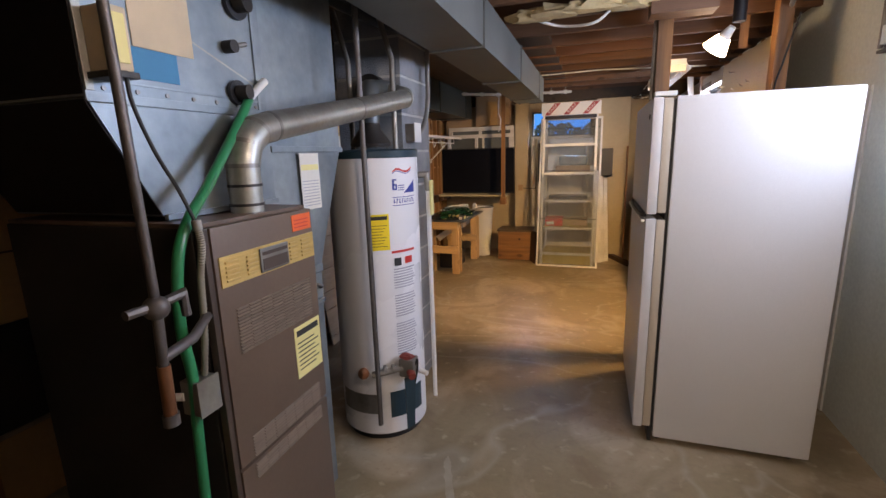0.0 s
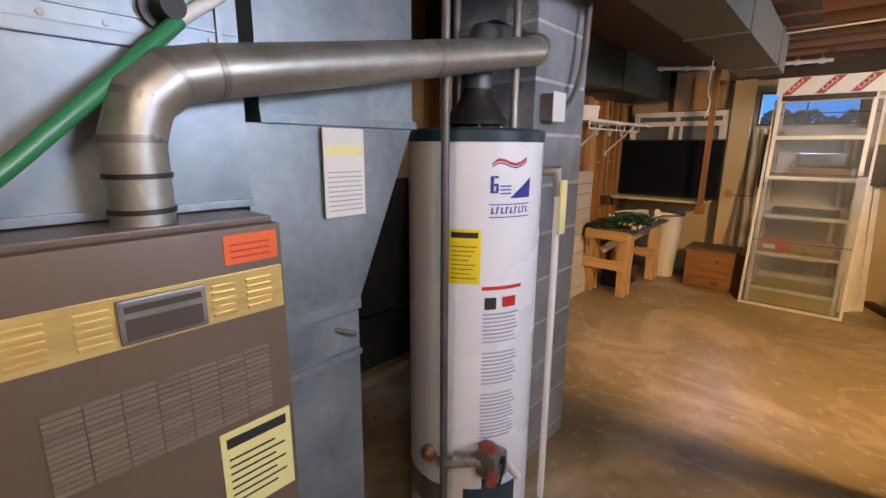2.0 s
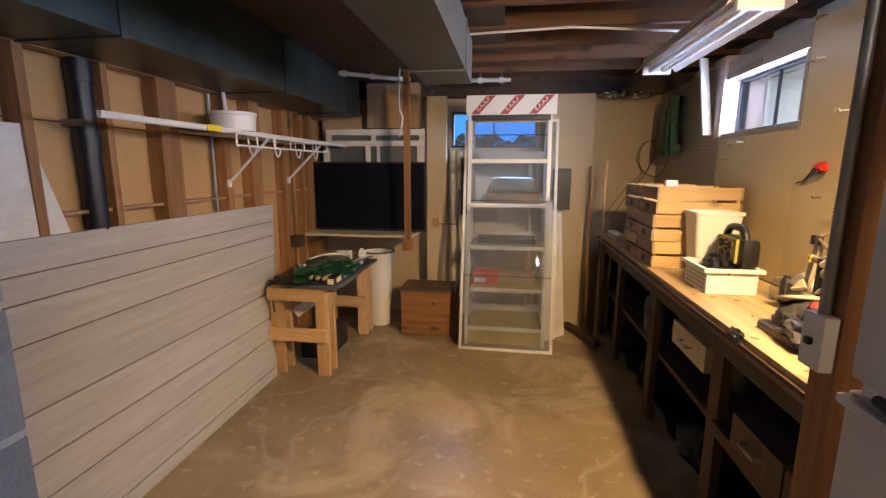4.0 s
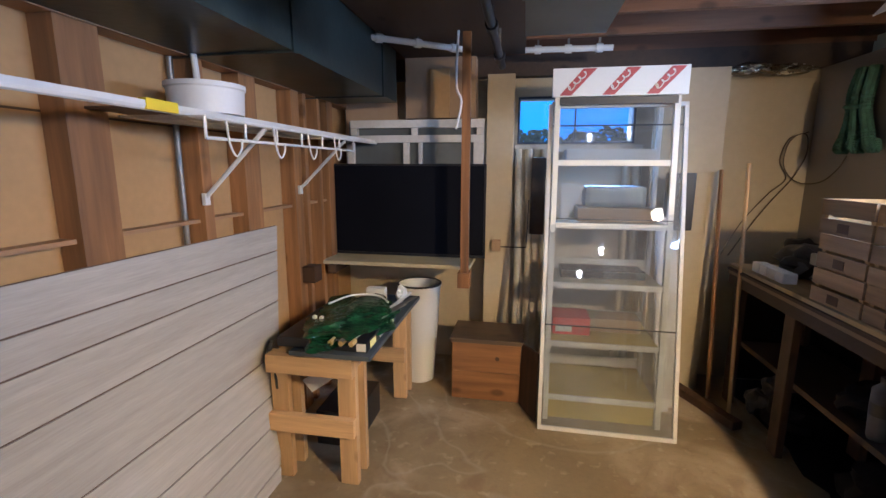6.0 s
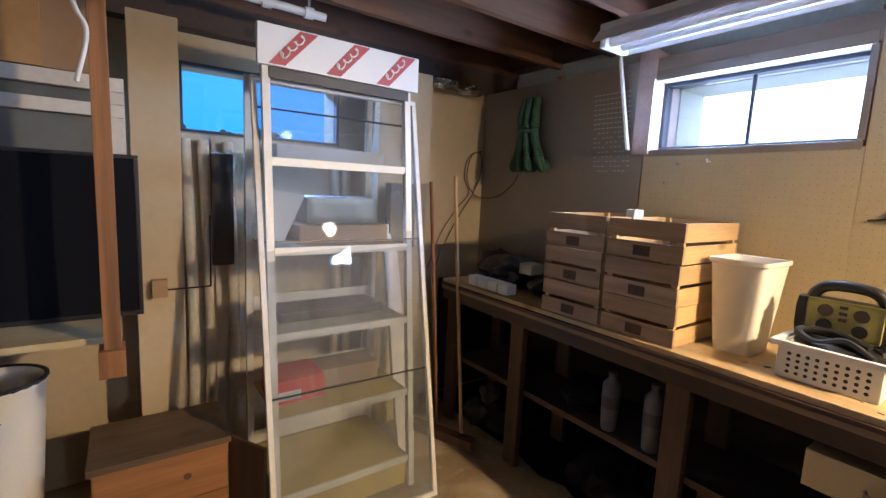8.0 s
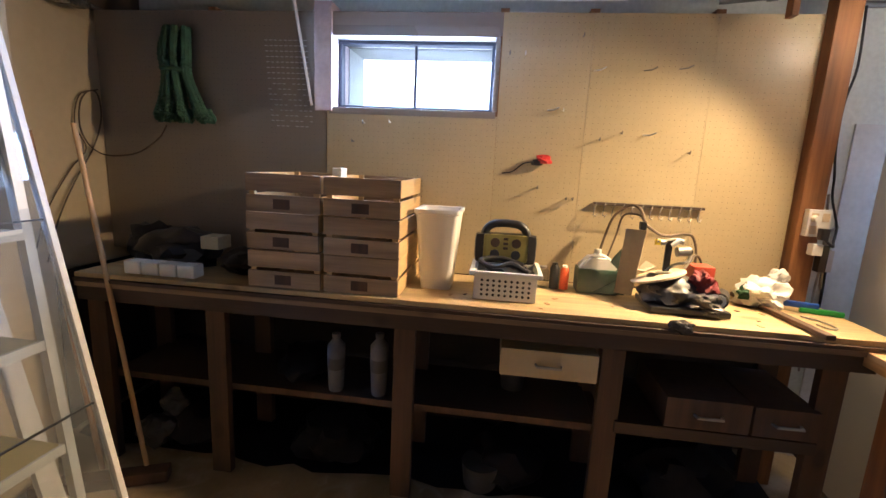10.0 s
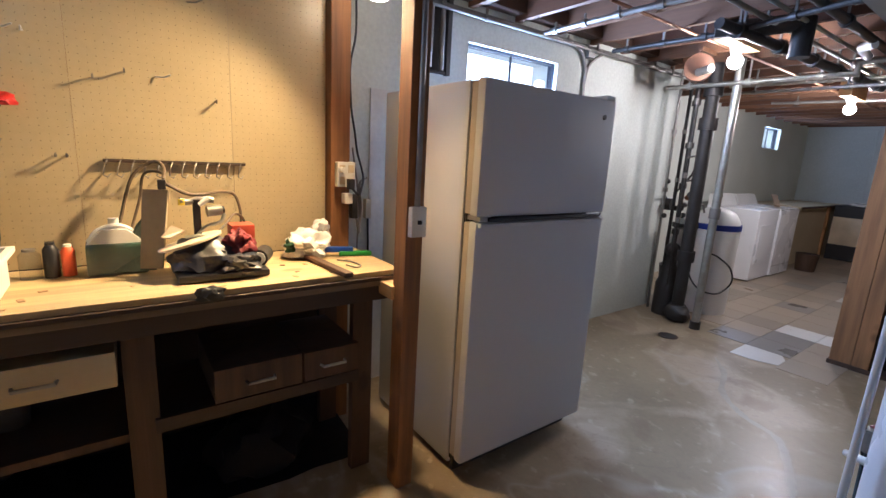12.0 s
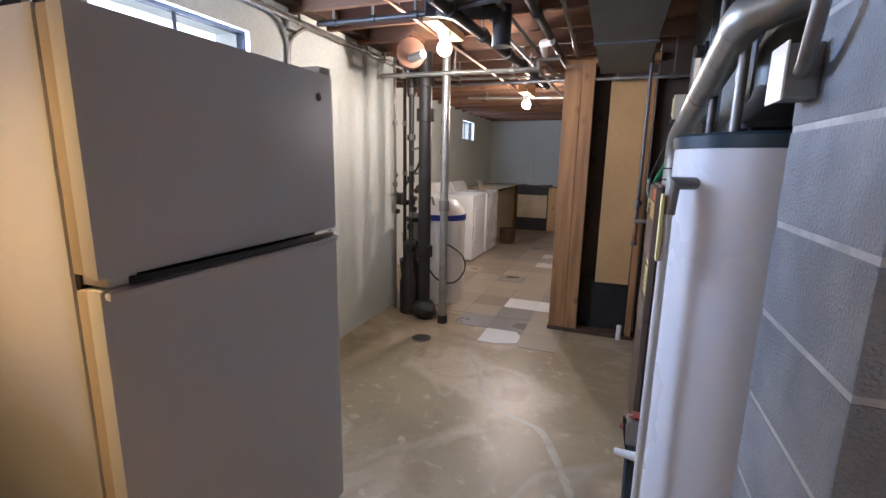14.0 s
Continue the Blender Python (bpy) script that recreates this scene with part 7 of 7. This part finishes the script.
    solo("black_pump", merge(lathe([(0.11, 0), (0.11, 0.30), (0.085, 0.36), (0.05, 0.52), (0.05, 0.62)], (2.22, 1.33, 0), 20), ball((2.22, 1.33, 0.64), 0.07)), IRON, "squat black pump housing behind the cast iron stack", "pump", smooth=True)
    m = thing("water_meter", (2.42, 1.08, 0.9), "dark water meter cluster on the pipes", "water meter")
    part("meter", cyl((2.40, 1.12, 1.05), (2.50, 1.12, 1.05), 0.06, seg=20), IRON, m, "", True)
    part("pipe_branch", tube([(2.40, 1.12, 1.15), (2.2, 1.25, 1.35), (2.05, 1.45, 1.50)], 0.010, 8), IRON, m)
    solo("black_bucket", lathe([(0.13, 0), (0.16, 0.36), (0.165, 0.37), (0.15, 0.37), (0.12, 0.02)], (2.45, 0.75, 0), 28), DKPLASTIC, "tall black plastic bucket behind the drain stack", "bucket", smooth=True)
    solo("white_pail", lathe([(0.12, 0), (0.14, 0.3), (0.13, 0.3)], (2.45, 0.75, 0.372), 28), PLASTIC, "white plastic pail stacked on a black bucket", "pail", smooth=True)
    d = thing("floor_drain", (1.858, 1.91, 0), "round dark floor drain with an iron grate", "floor drain")
    part("drain_ring", lathe([(0.075, 0.0), (0.078, 0.004), (0.06, 0.005)], (1.858, 1.91, 0.001), 28), BENCHDARK, d)
    part("grate", lathe([(0.058, 0.0), (0.058, 0.003)], (1.858, 1.91, 0.004), 28), RUBBER, d)
    wa = thing("washing_machine", (2.6, -1.9, 0), "white top loading washing machine with a rear console", "washing machine")
    part("cabinet", box(2.30, 2.97, -2.30, -1.62, 0.02, 0.93, 0.012), WHITE, wa)
    part("lid", box(2.32, 2.80, -2.28, -1.64, 0.931, 0.95, 0.008), WHITE, wa)
    part("console", slab([(2.82, -2.29, 0.932), (2.97, -2.29, 0.932), (2.97, -2.29, 1.09), (2.90, -2.29, 1.09)], -0.66), PLASTIC, wa, "white console panel")
    part("front_seam", box(2.296, 2.30, -2.30, -1.62, 0.15, 0.155), STEEL, wa)
    dr = thing("dryer", (2.6, -1.25, 0), "white dryer standing beside the washing machine", "dryer")
    part("cabinet", box(2.32, 2.97, -1.60, -0.95, 0.02, 0.94, 0.012), WHITE, dr)
    part("console", slab([(2.84, -1.59, 0.941), (2.97, -1.59, 0.941), (2.97, -1.59, 1.10), (2.92, -1.59, 1.10)], -0.62), PLASTIC, dr, "white console panel")
    part("door", box(2.31, 2.319, -1.52, -1.03, 0.25, 0.75, 0.004), WHITE, dr)
    solo("brown_bin", lathe([(0.12, 0), (0.145, 0.26), (0.135, 0.26)], (2.20, -2.72, 0), 24), BENCHLEG, "small dark brown waste bin on the floor", "waste bin", smooth=True)
    solo("lid_board", slab([(2.30, -1.50, 1.0), (2.38, -1.55, 1.0), (2.78, -2.6, 1.10), (2.70, -2.6, 1.10)], 0.02), CARD, "long board lying across the washer top", "board")
    c = thing("base_cabinet", (2.6, -3.6, 0), "cream base cabinet with a dark counter edge", "cabinet")
    part("cabinet_body", box(2.48, 3.19, -4.95, -2.85, 0.0, 0.90, 0.006), TAN, c)
    part("side_panel", box(2.44, 2.478, -4.4, -4.32, 0.0, 0.90, 0.004), STUD_Z, c)
    part("countertop", box(2.42, 3.19, -5.05, -2.80, 0.901, 0.935, 0.005), TAN, c)
    part("counter_edge", box(2.412, 2.419, -5.05, -2.80, 0.90, 0.935), BENCHLEG, c)
    o = thing("old_stove", (2.07, -4.7, 0), "cream stove front with black top band and drawer", "stove")
    part("stove_body", box(1.76, 2.40, -5.05, -4.42, 0.0, 0.92, 0.006), DKPLASTIC, o)
    part("oven_door", box(1.77, 2.39, -4.419, -4.40, 0.27, 0.745, 0.006), CREAM, o, "cream oven door")
    part("control_band", box(1.77, 2.39, -4.419, -4.405, 0.755, 0.915, 0.004), DKPLASTIC, o)
    part("drawer", box(1.77, 2.39, -4.419, -4.405, 0.02, 0.262, 0.004), DKPLASTIC, o)
    part("cooktop", box(1.75, 2.40, -5.05, -4.40, 0.921, 0.94, 0.004), DKPLASTIC, o)
    solo("clear_sheet", lump((2.05, -4.75, 0.955), (0.22, 0.14, 0.03), 33, rough=0.5), PAPER, "crumpled pale plastic sheet on the stove", "plastic sheet", smooth=True)
    solo("end_panel", box(1.55, 1.75, -5.0, -4.4, 0.0, 0.90, 0.006), PINE_Z, "pale wood cabinet end beside the stove", "cabinet end")
    for k in range(3):
        structure("wall_south_panel", box(0.2 + k * 1.0, 1.196 + k * 1.0, -5.099, -5.088, 0.94, 2.24), GREYWALL)


laundry()


def ceiling_pipes():
    specs = (("grey conduit along the top of the white wall", 0.014, STEEL, [(2.44, 1.2, 2.27), (2.44, 4.6, 2.27)]),
             ("second grey conduit under the sill beam", 0.012, STEEL, [(2.40, 1.0, 2.24), (2.40, 4.2, 2.245)]),
             ("galvanized cross pipe hung below the joists", 0.018, FLUE, [(2.40, 1.55, 2.11), (1.10, 1.50, 2.105), (1.10, 1.50, 2.18), (0.95, 1.50, 2.18)]),
             ("brass water pipe across the room above the studs", 0.013, STEEL, [(2.2, 0.9, 2.12), (0.25, 1.36, 2.04), (-0.3, 1.4, 2.04)]),
             ("thin galvanized pipe running along the ceiling", 0.014, FLUE, [(1.30, 3.6, 2.26), (1.15, -3.0, 2.24)]),
             ("thin galvanized pipe running along the ceiling", 0.012, FLUE, [(1.18, 3.4, 2.27), (1.05, -2.6, 2.25)]),
             ("dark iron pipe under the joists", 0.024, IRON, [(0.98, 3.2, 2.23), (0.92, -2.0, 2.22)]),
             ("dark iron pipe under the joists", 0.03, IRON, [(1.40, 2.9, 2.2), (1.25, 1.6, 2.16), (1.22, 0.2, 2.18)]),
             ("small dark water pipe under the joists", 0.011, STEEL, [(0.80, 3.8, 2.27), (0.85, 1.2, 2.24), (0.9, -1.0, 2.24)]),
             ("old copper pipe on the joists", 0.010, COPPER, [(1.75, 3.4, 2.28), (1.68, -2.2, 2.27)]),
             ("white plastic pipe crossing the ceiling", 0.018, PLASTIC, [(-0.55, 7.38, 2.25), (0.0, 7.79, 2.25)]),
             ("white plastic pipe crossing the ceiling", 0.018, PLASTIC, [(0.35, 7.85, 2.25), (0.87, 7.83, 2.24)]),
             ("white cable across the joists", 0.007, WIRE, [(0.3, 6.6, 2.27), (1.2, 6.5, 2.27), (2.2, 6.75, 2.27)]),
             ("black pipe sloping below the joists", 0.022, DKPLASTIC, [(0.17, 6.6, 2.27), (0.22, 7.66, 2.12)]),
             ("dark heating pipe beside the main duct", 0.03, DKPLASTIC, [(-0.1, 2.0, 2.24), (-0.05, 3.3, 2.22), (0.15, 3.75, 2.14), (0.33, 4.0, 2.16), (0.35, 5.2, 2.25)]),
             ("white cable looped under the joists", 0.008, WIRE, [(0.75, 4.4, 2.28), (0.95, 4.5, 2.23), (1.15, 4.4, 2.2), (1.25, 4.45, 2.28)]),
             ("galvanized pipe below the joists", 0.016, STEEL, [(0.7, 3.2, 2.26), (1.7, 3.25, 2.25), (2.4, 3.2, 2.26)]),
             ("steel pipe below the joists", 0.014, FLUE, [(2.0, 3.9, 2.27), (2.35, 5.2, 2.25)]),
             ("dark pipe crossing beside the duct", 0.016, IRON, [(0.70, 2.9, 2.2), (1.5, 2.6, 2.22), (2.3, 2.55, 2.24)]),
             ("steel pipe crossing the ceiling", 0.014, FLUE, [(0.7, 0.5, 2.22), (2.3, 0.55, 2.24)]),
             ("steel pipe crossing the ceiling", 0.016, STEEL, [(0.7, -0.9, 2.2), (2.4, -0.85, 2.24)]))
    for label, r_, m_, pts in specs:
        t = thing("ceiling_pipe" if "cable" not in label else "ceiling_cable", pts[0], label, "pipe")
        part("run", tube(pts, r_, 10, "loop" in label or "heating" in label), m_, t, "", True)
        for a, b in zip(pts, pts[1:]):
            a, b = Vector(a), Vector(b)
            if "cable" in label or (b - a).length < 0.5:
                continue
            for k in (0.15, 0.5, 0.85):
                p, d = a.lerp(b, k), (b - a).normalized() * 0.02
                part("coupling", cyl(p - d, p + d, r_ * 1.45, seg=10), m_, t, "", True)
                part("strap", box(p.x - 0.006, p.x + 0.006, p.y - 0.006, p.y + 0.006, p.z, 2.31), STEEL, t)
    e = thing("drain_trap", (1.20, 2.4, 2.1), "black drain trap hanging between the joists", "drain trap")
    part("trap_body", cyl((1.18, 2.35, 2.30), (1.18, 2.35, 2.08), 0.055, seg=20), IRON, e, "", True)
    part("trap_bend", tube([(1.18, 2.35, 2.28), (1.35, 2.5, 2.25), (1.55, 2.62, 2.25)], 0.05, 16, True), IRON, e, "", True)
    part("white_elbow", tube([(1.05, 1.55, 2.2), (1.02, 1.85, 2.2), (0.95, 1.9, 2.2)], 0.025, 12), PLASTIC, e, "", True)
    c = thing("wall_conduit_box", (2.44, 2.66, 1.4), "grey conduit drop with a box at the top of the wall", "conduit")
    part("drop", tube([(2.45, 2.66, 1.2), (2.45, 2.66, 2.12), (2.44, 2.72, 2.22), (2.43, 2.85, 2.27)], 0.013, 10), STEEL, c, "", True)
    part("drop", tube([(2.45, 2.66, 2.0), (2.45, 2.62, 2.15), (2.42, 2.5, 2.25)], 0.012, 10, True), STEEL, c, "", True)
    part("box_body", box(2.40, 2.455, 2.62, 2.70, 2.19, 2.27, 0.004), STEEL, c)
    w = thing("wooden_disc", (1.93, 2.0, 2.15), "round reddish wooden spool end hung from the joists", "disc")
    part("disc", cyl((1.93, 1.98, 2.16), (1.90, 2.04, 2.16), 0.10, seg=28), JOIST2, w, "", True)
    part("hanger", box(1.90, 1.93, 1.79, 2.02, 2.28, 2.31), JOIST, w)
    part("hub", cyl((1.90, 2.04, 2.12), (1.78, 2.1, 2.13), 0.028, seg=16), FLUE, w, "", True)
    for k, (x, y) in enumerate(((0.95, 4.35), (1.15, 4.32), (1.35, 4.36), (0.8, 4.4))):
        solo("insulation_tuft", lump((x, y, 2.275), (0.14, 0.05, 0.04), 60 + k, rough=0.7), INSUL, "torn yellow insulation tuft hanging below a joist", "insulation", "insulation tufts", smooth=True)
    solo("joist_board", box(1.45, 1.78, 4.35, 4.50, 2.20, 2.29, 0.004), JOIST, "short reddish board nailed under the joists", "board")
    for k in range(4):
        x = -0.25 + k * 0.28
        solo("joist_pack", box(x, x + 0.24, 5.0, 7.2, 2.315, 2.36, 0.003), BENCHDARK, "dark old board lying between the ceiling joists", "board")


ceiling_pipes()

STAIN = mat("dried_mineral_trail", (0.43, 0.375, 0.29), 0.4, 0, (0.33, 0.275, 0.20), 7, 30, 0.12)


def floor_trail():
    pts = smoothed([(1.45, 1.99, 0), (1.28, 2.24, 0), (1.16, 2.55, 0), (0.96, 2.75, 0), (0.77, 2.83, 0), (0.66, 3.03, 0), (0.58, 3.23, 0), (0.55, 3.32, 0)], 8)
    rnd = random.Random(4)
    bm = bmesh.new()
    rows = []
    for i, p in enumerate(pts):
        d = (pts[min(i + 1, len(pts) - 1)] - pts[max(i - 1, 0)]).normalized()
        n = Vector((-d.y, d.x, 0))
        w = 0.022 * min(1, (i + 1) / 6, (len(pts) - i) / 6) * rnd.uniform(0.7, 1.2)
        rows.append([bm.verts.new(p + n * w + Vector((0, 0, 0.0006))), bm.verts.new(p + Vector((0, 0, 0.0016))), bm.verts.new(p - n * w * 0.8 + Vector((0, 0, 0.0006)))])
    for q, r in zip(rows, rows[1:]):
        for j in (0, 1):
            bm.faces.new((q[j], q[j + 1], r[j + 1], r[j]))
    structure("floor_stain", bm, STAIN, True)


floor_trail()

# ---- outside ----
day = glow("bright_overcast_haze", (0.80, 0.90, 1.0), 5.0, 0.0)
blue_day = glow("blue_dusk_sky", (0.02, 0.33, 1.0), 1.5, 0.0)
structure("backdrop_east", box(5.0, 5.05, -7, 9, 0.5, 6), day)
structure("backdrop_north", box(-2, 4, 12.0, 12.05, 1.2, 8), blue_day)
shrub = bmesh.new()
srnd = random.Random(12)
for k in range(2600):
    x = srnd.uniform(-2, 4)
    top = 2.02 + 0.05 * math.sin(x * 5.3) + 0.04 * math.sin(x * 13.1) + 0.02 * math.sin(x * 31)
    z = 1.7 + (top - 1.7) * srnd.random() ** 0.6
    u = srnd.uniform(0, 6.28)
    c = Vector((x, 11.7 + srnd.uniform(-0.1, 0.1), z))
    shrub.faces.new([shrub.verts.new(c + Vector((0.035 * math.cos(u + q), srnd.uniform(-0.01, 0.01), 0.035 * math.sin(u + q) * (0.5 if q % 2 else 1)))) for q in (0, 1.6, 3.1, 4.7)])
tagged(structure("backdrop_shrubs", shrub, mat("dark_foliage", (0.05, 0.07, 0.06), 0.9)), kind="structure")
structure("backdrop_bank", box(-2, 4, 11.5, 11.9, 0.5, 1.75), mat("bank_earth", (0.06, 0.07, 0.08), 0.9))


# ---- floor tiles ----
def tiles():
    top = new("floor_tiles")
    tagged(top, kind="structure")
    ORIGIN[top] = Vector((0, 0, 0))
    rnd = random.Random(5)
    s = 0.3105
    mesh = {m_.name: finish("tile", box(0.0, s - 0.003, 0.0, s - 0.003, 0.0005, 0.004, 0.0008), m_) for m_ in (TILEMAT, TILEWHITE, TILEGREY)}
    for i in range(5):
        for j in range(21):
            x, y = 0.81 + i * s - 0.004, 1.476 - j * s
            if (i, j) in ((3, 0), (4, 0), (4, 1), (4, 2), (3, 1), (4, 3)) or (i >= 4 and j < 5):
                continue
            m_ = TILEWHITE if rnd.random() < 0.04 else TILEGREY if rnd.random() < 0.15 else TILEMAT
            if (i, j) == (2, 0):
                continue
            if (i, j) in ((1, 0), (1, 3)):
                m_ = TILEWHITE
            if (i, j) in ((1, 1), (1, 2)):
                m_ = TILEGREY
            if (i, j) == (1, 0):
                ob = new("tile", finish("tile", slab([(0.05, 0, 0.0005), (s - 0.003, 0, 0.0005), (s - 0.003, s - 0.003, 0.0005), (0.16, s - 0.003, 0.0005), (0.0, s * 0.78, 0.0005), (0.0, 0.09, 0.0005)], 0.0035), m_))
                ob.parent = top
                ob.location = (x, y, 0)
                continue
            ob = new("tile", mesh[m_.name])
            ob.parent = top
            ob.location = (x, y, 0)


tiles()
